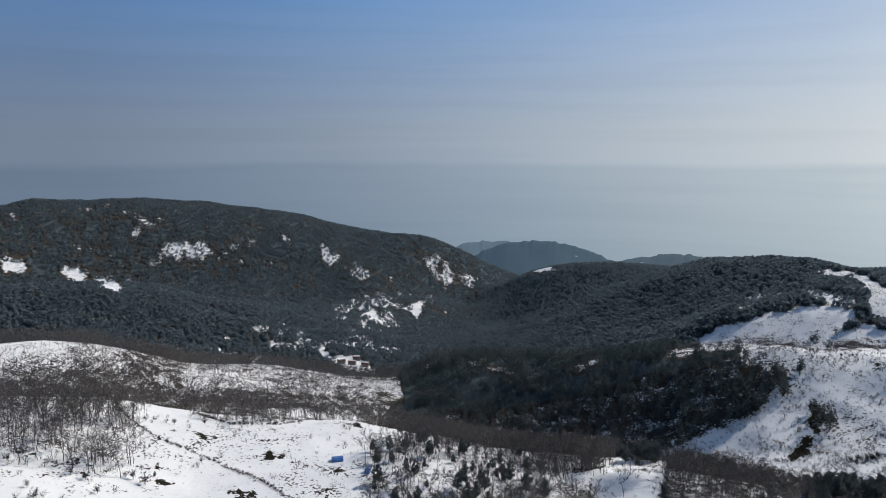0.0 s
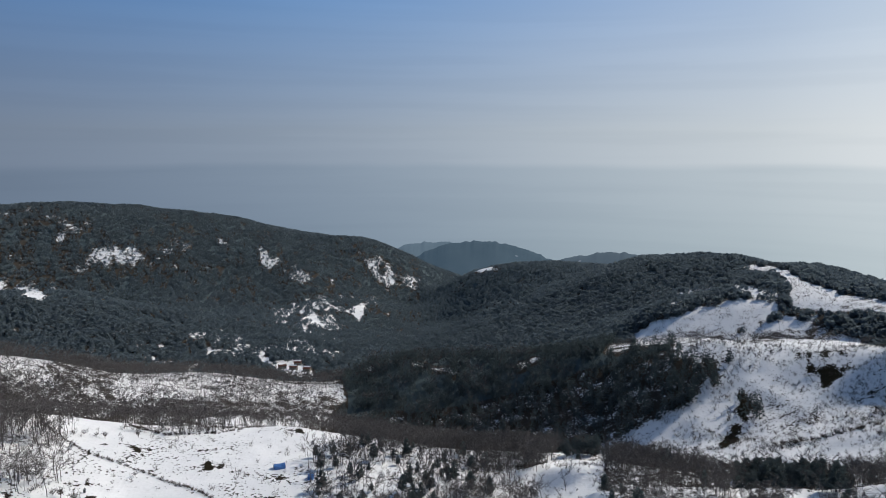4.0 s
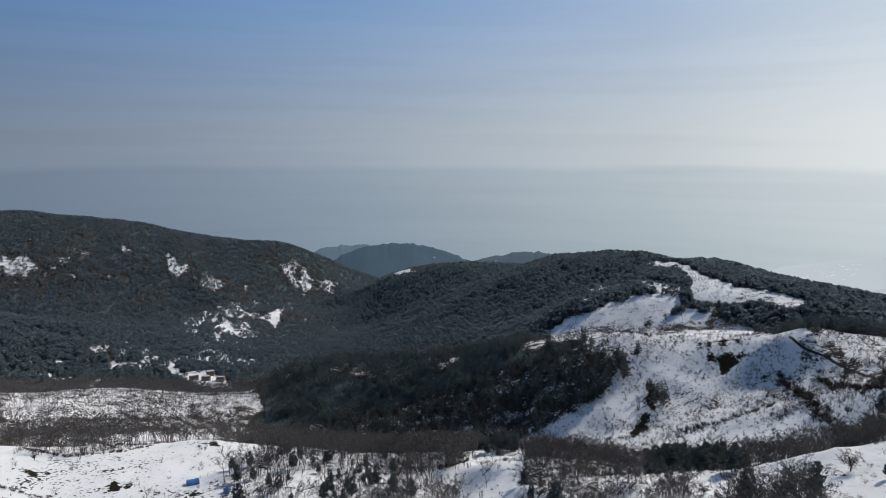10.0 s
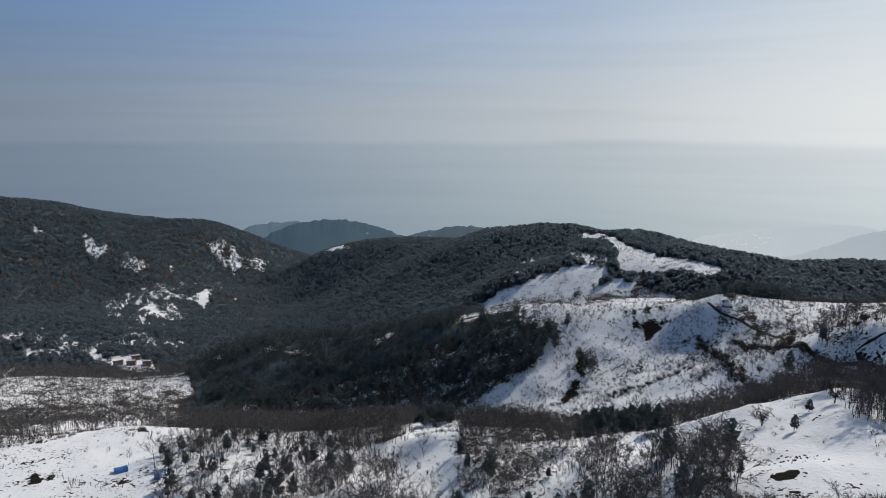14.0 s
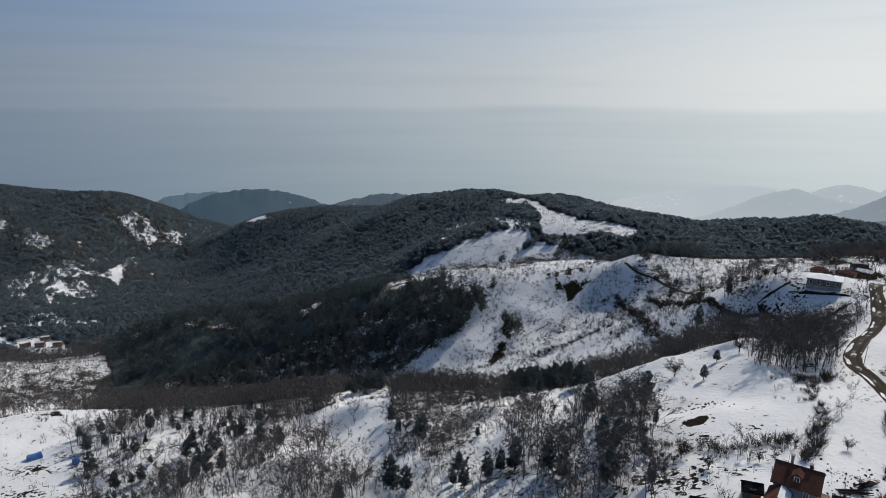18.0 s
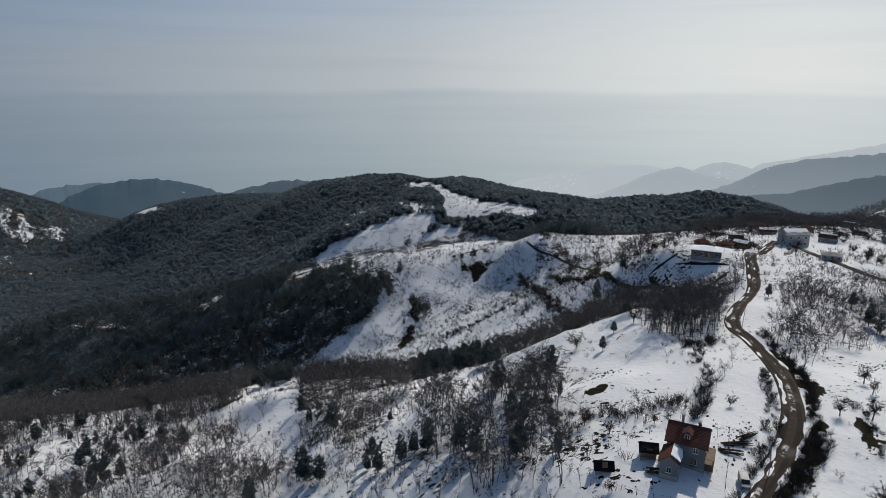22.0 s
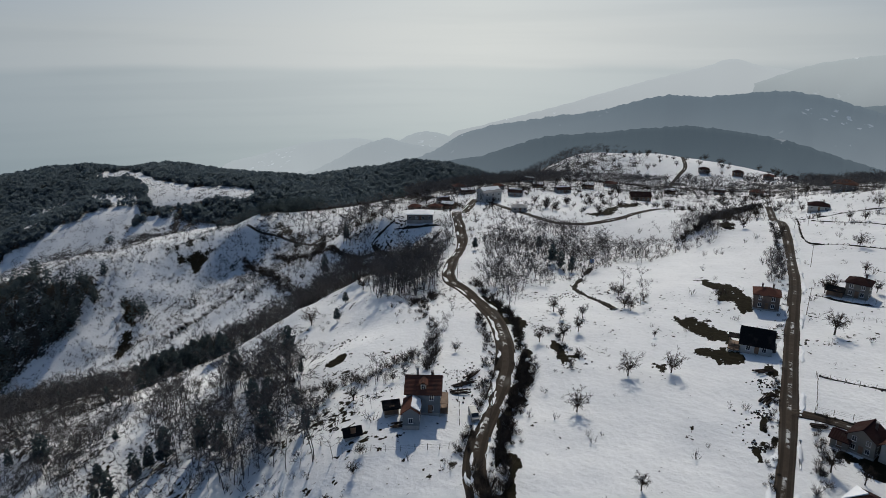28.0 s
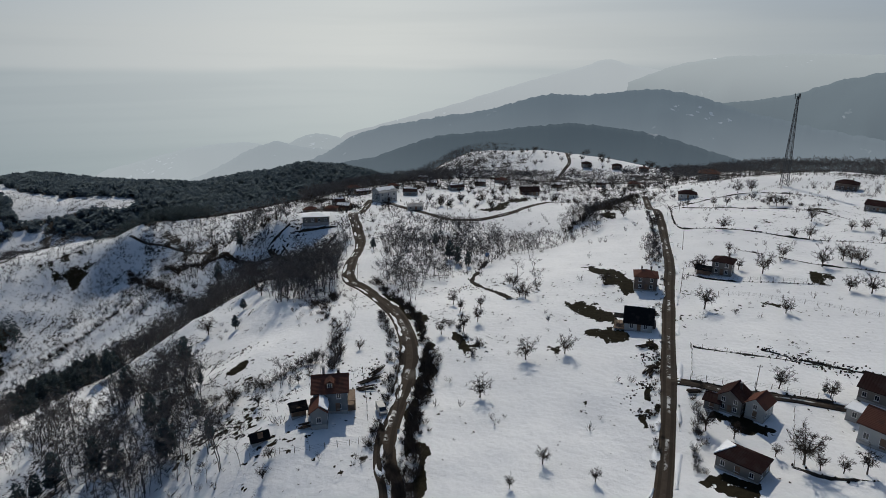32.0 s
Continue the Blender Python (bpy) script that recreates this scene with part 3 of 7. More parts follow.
grows("wood", (-90.5, 400), (-94, 405), (-97, 408), (-104, 400), (-112, 400), (-112, 440), (-97, 430), (-90, 445))
grows("wood", (-88.6, 210), (-89.2, 300), (-88.2, 300), (-87.8, 215))
grows("broad", (-69, 590), (-72, 610), (-74.5, 602), (-73, 570), (-70.5, 560))
grows("thin", (40, 760), (34, 900), (26, 860), (14, 840), (12, 780), (26, 750))
grows("clear", (11, 860), (8.6, 860), (6, 802), (6.8, 778), (9.6, 800))
grows("thin", (-2.7, 556), (-7.7, 530), (-7.4, 515), (-3, 534))
grows("thin", (3, 580), (0.3, 580), (0.2, 560), (2.2, 556))
grows("clear", (-8.2, 1480), (-9.8, 1500), (-9.8, 1540), (-8, 1540))
# single clearings, belts and copses on the mountain, the knoll and the near slopes
grows("clear", (31.4, 1672), (30.5, 1654), (29.6, 1622), (29.8, 1614), (30.9, 1628), loose=0.3)
grows("clear", (31.4, 1654), (30.5, 1637), (29.6, 1604), (29.8, 1595), (30.9, 1611), loose=0.3)
grows("clear", (29.2, 1616), (28.2, 1612), (27.2, 1582), (27.4, 1086), (28.6, 1082), loose=0.3)
grows("clear", (29.2, 1598), (28.2, 1593), (27.2, 1093), (27.5, 1059), (28.7, 1051), loose=0.3)
grows("clear", (35.2, 1694), (33.6, 1694), (33.4, 1682), (35.2, 1671), loose=0.3)
grows("clear", (35.2, 1680), (33.6, 1677), (33.4, 1665), (35.2, 1655), loose=0.3)
grows("thin", (25.9, 1819), (24.9, 1854), (23.6, 1872), (24.6, 1809), (25.4, 1751), (26, 1696), (26.8, 1690), (26.4, 1758), loose=0.3)
grows("thin", (24.1, 1730), (21.2, 1739), (19.9, 1688), (20.9, 1635), (23.5, 1648), (24.3, 1688), loose=0.3)
grows("thin", (19, 1728), (16.6, 1770), (16.4, 1708), (18.1, 1666), loose=0.3)
grows("thin", (14.5, 1762), (13.2, 1744), (13.5, 1686), (14.3, 1704), loose=0.3)
grows("thin", (11.3, 1723), (9.4, 1683), (7.4, 1600), (6.3, 1526), (7.4, 1480), (9.4, 1549), (10.8, 1624), loose=0.3)
grows("thin", (2.5, 1719), (1.2, 1720), (-0.2, 1675), (-0.9, 1626), (-3.4, 1665), (-2.4, 1551), (0.1, 1571), (1.9, 1631), loose=0.3)
grows("thin", (10, 1337), (6.4, 1436), (2.8, 1452), (-0.1, 1492), (1, 1326), (4.1, 1289), (4.9, 1213), (3.1, 1196), (4.1, 996), (6.5, 1011), (8.5, 936), (9.7, 1133), loose=0.3)
grows("clear", (3.2, 1338), (2.2, 1366), (1.9, 1317), (2.8, 1300), loose=0.3)
grows("clear", (3.2, 1308), (2.2, 1322), (1.9, 1292), (2.8, 1278), loose=0.3)
grows("clear", (6.9, 1241), (6, 1241), (6, 1195), (7, 1179), loose=0.3)
grows("clear", (7, 1192), (6, 1202), (6, 1155), (7, 1137), loose=0.3)
grows("thin", (17.9, 987), (13.5, 1033), (9.6, 943), (4.4, 1009), (2.3, 1046), (4.4, 897), (11.6, 870), (16.1, 891), loose=0.3)
grows("thin", (11.6, 848), (9.6, 874), (7.6, 825), (5, 803), (7.6, 765), (10.1, 801), loose=0.3)
grows("clear", (10.7, 838), (9.6, 853), (7.6, 800), (5.9, 800), (6.1, 779), (8, 777), (10.1, 817), loose=0.3)
grows("clear", (10.7, 818), (9.6, 831), (7.6, 780), (5.9, 779), (6.1, 760), (8, 754), (10.1, 801), loose=0.3)
grows("clear", (-7.7, 1513), (-9, 1506), (-10.2, 1475), (-10.2, 1475), (-8, 1508), loose=0.3)
grows("clear", (-7.7, 1513), (-9, 1506), (-10.3, 1462), (-10.3, 1427), (-8, 1508), loose=0.3)
grows("pine", (-15.9, 916), (-20.2, 1082), (-26.3, 1075), (-30.4, 997), (-33.4, 929), (-38.5, 908), (-42.4, 822), (-46.2, 798), (-52.5, 880), (-52.7, 736), (-47.4, 434), (-43.1, 429), (-38.7, 635), (-35.1, 648), (-32, 494), (-26.3, 484), (-22.6, 494), (-17.8, 495), (-14.7, 495), loose=0.3)
grows("broad", (-19.9, 504), (-23.1, 662), (-27.3, 655), (-29.9, 654), (-32, 657), (-34.6, 654), (-36.6, 651), (-38.7, 635), (-37.7, 633), (-33.6, 485), (-31, 475), (-27.8, 474), (-25.2, 494), (-22.6, 494), (-20.4, 488), loose=0.3)
grows("wood", (-22.6, 670), (-26.3, 662), (-30.5, 653), (-30.2, 469), (-27.8, 474), (-25.2, 494), (-22.6, 514), loose=0.3)
grows("ridge", (-14.7, 487), (-17.8, 495), (-19.9, 494), (-23.1, 486), (-26.3, 462), (-28.4, 455), (-30.8, 446), (-31, 428), (-30, 424), (-28.7, 428), (-26.5, 404), (-24, 397), (-22.4, 394), (-20.2, 290), (-17.5, 285), (-14.3, 406), loose=0.3)
grows("light", (-22.4, 392), (-25.1, 394), (-27.9, 399), (-29.2, 411), (-28.4, 420), (-26.8, 409), (-24.1, 404), (-21, 396), (-20.2, 290), loose=0.3)
grows("clear", (-22.8, 679), (-23.4, 684), (-25.2, 686), (-27.8, 699), (-29.9, 706), (-32, 713), (-33.8, 699), (-34.2, 686), (-32.8, 682), (-31.7, 670), (-30.5, 665), (-27.8, 666), (-26.3, 662), (-23.9, 663), (-22.6, 665), loose=0.3)
grows("clear", (-22.7, 670), (-23.4, 676), (-25.2, 678), (-27.8, 690), (-29.9, 696), (-32, 700), (-33.8, 689), (-34.2, 676), (-32.8, 674), (-31.8, 662), (-30.5, 657), (-27.8, 659), (-26.3, 656), (-23.9, 655), (-22.6, 536), loose=0.3)
grows("clear", (-30.2, 646), (-31.5, 659), (-33.6, 670), (-34.8, 679), (-36, 670), (-35.9, 655), (-34.3, 653), (-32.5, 652), (-31.5, 483), (-30.5, 466), loose=0.3)
grows("scatter", (-25, 722), (-25.5, 838), (-26.8, 873), (-27.8, 883), (-29, 832), (-27.8, 820), (-27.1, 801), (-25.5, 797), (-23.2, 834), (-24.1, 853), loose=0.3)
grows("scatter", (-25, 700), (-25.5, 810), (-26.8, 832), (-27.8, 844), (-29, 797), (-27.8, 780), (-27.1, 716), (-25.5, 702), (-23.2, 803), (-24.1, 819), loose=0.3)
grows("clear", (-30.2, 931), (-31.4, 956), (-33.4, 929), (-34.7, 849), (-35.8, 776), (-38, 733), (-41, 711), (-43, 706), (-43.5, 689), (-41.5, 681), (-38.6, 684), (-36.6, 690), (-34.8, 710), (-34.2, 740), (-33.7, 792), (-32.9, 876), (-31.4, 918), loose=0.3)
grows("clear", (-30.2, 906), (-31.4, 914), (-33.5, 873), (-34.7, 801), (-35.8, 746), (-38.1, 714), (-41, 695), (-43, 688), (-43.5, 672), (-41.6, 666), (-38.6, 673), (-36.6, 680), (-34.8, 698), (-34.2, 722), (-33.7, 761), (-33, 839), (-31.4, 880), loose=0.3)
grows("scatter", (-28.4, 879), (-30.9, 792), (-33.8, 732), (-33.8, 716), (-31.5, 735), (-29.4, 811), loose=0.3)
grows("scatter", (-28.4, 836), (-30.9, 761), (-33.8, 716), (-33.8, 702), (-31.5, 714), (-29.4, 770), loose=0.3)
grows("clear", (-22.4, 392), (-25.1, 394), (-27.9, 399), (-30.1, 409), (-30.8, 422), (-29.7, 436), (-31, 446), (-28.4, 454), (-26.3, 461), (-25.3, 484), (-27.8, 473), (-31.5, 474), (-34.6, 491), (-37.9, 631), (-39.7, 626), (-40.7, 426), (-41.7, 422), (-42.8, 409), (-45.2, 395), (-48.6, 344), (-50.1, 296), (-52.9, 283), (-51.6, 283), (-48.8, 290), (-46.5, 303), (-43.6, 320), (-41.1, 340), (-39.1, 335), (-36.5, 329), (-32.8, 331), (-30, 337), (-28.4, 323), (-25.1, 297), (-22.4, 287), (-20.2, 289), (-19.7, 391), loose=0.3)
grows("wood", (-42.9, 409), (-44, 400), (-43.1, 388), (-42.5, 380), (-43, 358), (-44.7, 321), (-43.7, 320), (-42, 361), (-41.3, 389), (-41.9, 400), (-42.4, 406), loose=0.3)
grows("light", (-32.7, 387), (-33.7, 396), (-36.4, 396), (-38.9, 402), (-40.4, 405), (-41, 398), (-39, 388), (-36.4, 383), (-33.8, 377), loose=0.3)
grows("light", (-38, 425), (-39, 425), (-39.9, 409), (-38.9, 405), loose=0.3)
grows("belt", (-31.1, 421), (-31.7, 420), (-32.6, 403), (-32.7, 389), (-31.7, 394), loose=0.3)
grows("clear", (-44.1, 425), (-47.5, 425), (-51.1, 398), (-55.3, 396), (-55, 372), (-52.6, 301), (-50.9, 308), (-49.1, 343), (-47.6, 370), (-45.7, 397), (-44.7, 411), loose=0.3)
grows("broad", (-41.7, 426), (-45.1, 413), (-46.2, 393), (-48.6, 358), (-49.3, 317), (-51.4, 293), (-53.7, 283), (-53.7, 281), (-50.6, 292), (-47.7, 342), (-44.8, 396), (-42.7, 412), loose=0.3)
grows("light", (-48.6, 361), (-50.8, 359), (-52.9, 374), (-54.9, 386), (-55.4, 370), (-53, 299), (-50.4, 306), loose=0.3)
grows("broad", (-46.5, 301), (-48.9, 286), (-51.1, 284), (-50.3, 294), (-51.8, 296), (-52.6, 298), (-54.8, 302), (-55.4, 297), (-53.1, 294), (-52.9, 286), (-55.4, 276), (-57.4, 271), (-59.5, 284), (-59.8, 297), (-60.3, 274), (-59.3, 258), (-58.9, 222), (-59.4, 210), (-58.6, 196), (-57.1, 193), (-55, 184), (-53.3, 184), (-52.5, 199), (-53.1, 212), (-49.9, 225), (-47.1, 279), loose=0.3)
grows("clear", (-53.1, 293), (-54.8, 298), (-57.2, 290), (-59.4, 285), (-58.9, 277), (-56.2, 275), (-54.5, 280), loose=0.3)
grows("clear", (-14.4, 232), (-15.8, 236), (-17.4, 255), (-22.9, 230), (-25.4, 210), (-24.8, 191), (-22.8, 168), (-19.4, 166), (-17.1, 174), (-14.4, 187), (-14, 217), loose=0.3)
grows("light", (-19.6, 198), (-25.4, 198), (-26.2, 198), (-24.8, 191), (-22.8, 198), (-21.8, 198), loose=0.3)
grows("wood", (-25.4, 198), (-28.4, 198), (-32.3, 196), (-34.2, 195), (-32.9, 182), (-31.3, 171), (-29.7, 162), (-28.6, 157), (-28.2, 136), (-22.1, 146), (-22.8, 160), (-24, 175), (-25.2, 198), loose=0.3)
grows("broad", (-11.6, 173), (-13.3, 186), (-17.1, 172), (-19.9, 162), (-22.3, 161), (-22.4, 146), loose=0.3)
grows("light", (-19.4, 190), (-22.2, 180), (-22.8, 160), (-19.9, 163), loose=0.3)
grows("broad", (-28.5, 135), (-28.8, 152), (-31.3, 160), (-34.1, 152), (-37.4, 150), (-38.8, 143), (-38.1, 129), (-37.6, 122), loose=0.3)
grows("broad", (-34.3, 184), (-35.6, 169), (-36.9, 149), (-35.7, 149), (-34.6, 157), loose=0.3)
grows("clear", (-29.9, 159), (-31.9, 172), (-34, 187), (-34.8, 164), (-34.7, 152), (-33, 153), (-31.3, 144), (-29.7, 146), loose=0.3)
grows("wood", (-37.4, 150), (-39.5, 153), (-43.7, 147), (-45, 141), (-45.5, 126), (-44, 123), (-43.1, 117), (-37.3, 123), loose=0.3)
grows("wood", (-35.6, 170), (-41.4, 183), (-45, 178), (-45.1, 146), (-39.5, 153), (-36.8, 152), loose=0.3)
grows("light", (-22.9, 264), (-27.3, 273), (-27.3, 257), (-22.9, 248), loose=0.3)
grows("belt", (-31.2, 288), (-35.5, 286), (-39.3, 281), (-39.3, 242), (-35.5, 247), (-31.2, 249), loose=0.3)
grows("broad", (-39.3, 283), (-42.3, 277), (-44.8, 273), (-47.2, 269), (-49.5, 265), (-49.5, 223), (-47.2, 227), (-44.8, 231), (-42.3, 235), (-39.3, 241), loose=0.3)
grows("wood", (-21.8, 141), (-23.9, 173), (-25.7, 197), (-29, 198), (-33.4, 195), (-36.2, 188), (-35.6, 166), (-33.3, 155), (-30.9, 153), (-28.6, 148), (-28.9, 125), loose=0.3)
grows("wood", (-28.9, 125), (-30.9, 149), (-34.4, 157), (-36.7, 177), (-40.1, 165), (-45.1, 162), (-45.7, 142), (-43.5, 126), (-41.2, 121), (-36.5, 119), (-33.5, 117), loose=0.3)
grows("wood", (-36.1, 158), (-38.4, 160), (-41.8, 142), (-40.1, 126), (-36.6, 130), (-34.3, 144), loose=0.3)
grows("clear", (-35.6, 201), (-37.9, 212), (-39.1, 174), (-37, 165), (-35.6, 165), loose=0.3)
grows("clear", (-31, 155), (-33.3, 160), (-34.5, 154), (-33.2, 140), (-30.3, 145), loose=0.3)
grows("broad", (-49.2, 133), (-51.5, 135), (-54.9, 137), (-57.1, 143), (-58.3, 158), (-59.9, 176), (-60.5, 167), (-59.1, 155), (-58.9, 138), (-57.7, 133), (-54.8, 129), (-51.4, 128), loose=0.3)
grows("broad", (-20, 185), (-21.6, 393), (-23.9, 381), (-29.5, 288), (-31.9, 196), (-31.1, 172), (-28, 143), loose=0.3)
grows("wood", (-27.1, 147), (-28.9, 195), (-31, 199), (-33.6, 167), (-36.4, 152), (-40, 149), (-44.4, 145), (-45.9, 138), (-45.7, 121), (-41.7, 122), (-38.6, 112), loose=0.3)
grows("light", (-38.6, 112), (-41.7, 122), (-45.7, 121), (-48.9, 108), (-46.5, 104), (-44.1, 102), loose=0.3)
grows("clear", (-46, 141), (-49.8, 129), (-54.8, 124), (-60.5, 131), (-60.5, 121), (-55.9, 112), (-49, 110), (-46.8, 119), (-46.1, 131), loose=0.3)
grows("wood", (-60, 102), (-62.3, 105), (-62.9, 97), (-62.7, 90), (-58.8, 90), (-59.4, 96), loose=0.3)
grows("broad", (-55.3, 757), (-60.4, 814), (-65.5, 944), (-70.6, 567), (-75.4, 552), (-80.1, 542), (-84.5, 541), (-88.6, 562), (-93.8, 468), (-93.9, 381), (-88.6, 499), (-84.5, 504), (-80.1, 481), (-75.5, 447), (-70.6, 422), (-65.6, 404), (-60.4, 397), (-56.3, 392), loose=0.3)
grows("wood", (-72.5, 590), (-73.4, 601), (-75.3, 614), (-76.7, 608), (-76.3, 581), (-74.4, 568), (-72.5, 569), loose=0.3)
# bare turf, banks and tracks where the snow has gone
grows("broad", (36.5, 474), (32.6, 473), (29.1, 477), (24.9, 486), (24.2, 452), (27.8, 447), (31.2, 450), (36.5, 449), loose=0.3)
grows("broad", (28.3, 488), (26.8, 535), (24, 535), (22.7, 516), (23.7, 452), (26.3, 469), loose=0.3)
grows("broad", (22.6, 455), (19.6, 474), (15.3, 476), (11.8, 486), (5.5, 497), (4.3, 464), (8.7, 452), (12.8, 440), (16.3, 420), (19.8, 405), (22.5, 425), loose=0.3)
grows("wood", (17.2, 530), (13.7, 520), (9.4, 510), (7, 498), (14.8, 470), (18.6, 490), loose=0.3)
grows("light", (37, 300), (30, 296), (27.5, 285), (26.4, 262), (28, 250), (32, 256), (37, 258), loose=0.3)
grows("broad", (-41, 184), (-43.4, 184), (-45.2, 172), (-44.2, 143), (-44.6, 126), (-41.6, 116), (-38.6, 116), (-34.5, 128), (-36.6, 154), (-39.3, 165), loose=0.3)
grows("wood", (-34.6, 210), (-36.6, 165), (-35.8, 150), (-33.4, 142), (-32.3, 167), loose=0.3)
grows("light", (-28.2, 200), (-31.8, 200), (-32.6, 190), (-29.9, 150), (-27.6, 150), loose=0.3)
grows("clear", (-37.6, 148), (-39.4, 142), (-40.4, 132), (-39.6, 128), (-38, 138), loose=0.3)
grows("wood", (-67.3, 290), (-73, 300), (-78.3, 284), (-81.2, 284), (-86.2, 389), (-87.2, 360), (-82.7, 275), (-78.8, 256), (-75.2, 250), (-72.6, 215), (-67.8, 205), loose=0.3)
grows("wood", (-67.3, 422), (-72.9, 470), (-78, 451), (-86.5, 500), (-91.3, 450), (-91.4, 410), (-86.6, 425), (-76, 425), (-67.3, 395), loose=0.3)

turf((-65, 80), (-66.2, 84), (-66.6, 106), (-67.8, 122), (-68.6, 138), (-67.8, 152), (-66.8, 168), (-64.2, 190), (-63.2, 190), (-65.6, 168), (-66.8, 150), (-67.3, 136), (-66.4, 120), (-65.2, 104))
turf((-89.9, 112), (-90.6, 110), (-90.2, 132), (-89.7, 152), (-89.2, 152), (-89.6, 132))
turf((-69.4, 150), (-72, 140), (-72.8, 143), (-70.4, 156))
turf((-81.8, 214), (-84.7, 206), (-86.8, 194), (-85.3, 191), (-83.5, 202))
turf((-84.8, 191), (-87, 189), (-88.3, 183), (-86, 182))
turf((-80.6, 172), (-82.9, 174), (-85.4, 167), (-86.4, 160), (-84.3, 157), (-82.1, 164))
turf((-81.7, 155), (-85.7, 157), (-88.6, 150), (-85.2, 143.5), (-84.2, 149))
turf((-78.8, 141), (-82.2, 143), (-80.2, 137.5))
turf((-35.7, 438), (-39.2, 430), (-37.4, 415))
turf((-97.6, 189), (-99.8, 184), (-99.5, 180), (-98, 183))
turf((-99, 314), (-101, 310), (-101, 305), (-99, 308))
turf((-83.5, 302), (-86, 300), (-85.8, 294), (-83.4, 295))
turf((-71.5, 330), (-73.5, 345), (-76.5, 390), (-77.5, 380), (-74, 335))
turf((24.5, 296), (21, 288.5), (20.6, 285.5), (24, 291))
turf((17.5, 268), (14.5, 258.5), (14.3, 256), (17.2, 264))
turf((9, 305), (6, 298), (6, 294), (9.5, 300))
turf((-101, 214), (-103, 216), (-103, 210), (-101, 209))
turf((25.9, 246), (23.8, 246), (23.6, 243), (25.6, 242.5))
turf((20.6, 233), (18.4, 232), (17, 222), (17.6, 219), (19.6, 227))
turf((10.6, 243), (8.9, 241), (9, 239), (10.5, 240.5))
turf((-94.8, 100), (-100, 96), (-101, 99), (-100, 104), (-96, 103))
turf((-94.6, 119), (-101, 117), (-101, 121), (-95, 123))
turf((-31, 414.8), (-31.4, 414.8), (-32.3, 391.4), (-31.9, 380.7), (-31.2, 369.2), (-30.5, 351.4), (-29.8, 358.5), (-30.8, 379.3), (-31.5, 388.7))
turf((-23.1, 685.1), (-23.6, 680.5), (-23.5, 674.9), (-23, 680.4))
turf((-35.7, 457.2), (-38.7, 453.3), (-38.7, 446.9), (-35.2, 446.4), (-34.4, 449.8))
turf((-48.1, 148.3), (-50.2, 151.3), (-50.4, 148.6), (-48.9, 145.5), (-47.7, 145.7))
turf((-34, 672.1), (-35, 671.4), (-35.1, 666.6), (-34.2, 667.3))


def inside(b, l, poly):
    """Which of the points (bearing, log distance) lie in the polygon."""
    hit = np.zeros(b.shape, bool)
    for (b1, d1), (b2, d2) in zip(poly, poly[1:] + poly[:1]):
        l1, l2 = math.log(d1), math.log(d2)
        if l1 == l2:
            continue
        cross = ((l1 > l) != (l2 > l)) & (b < (b2 - b1) * (l - l1) / (l2 - l1) + b1)
        hit ^= cross
    return hit


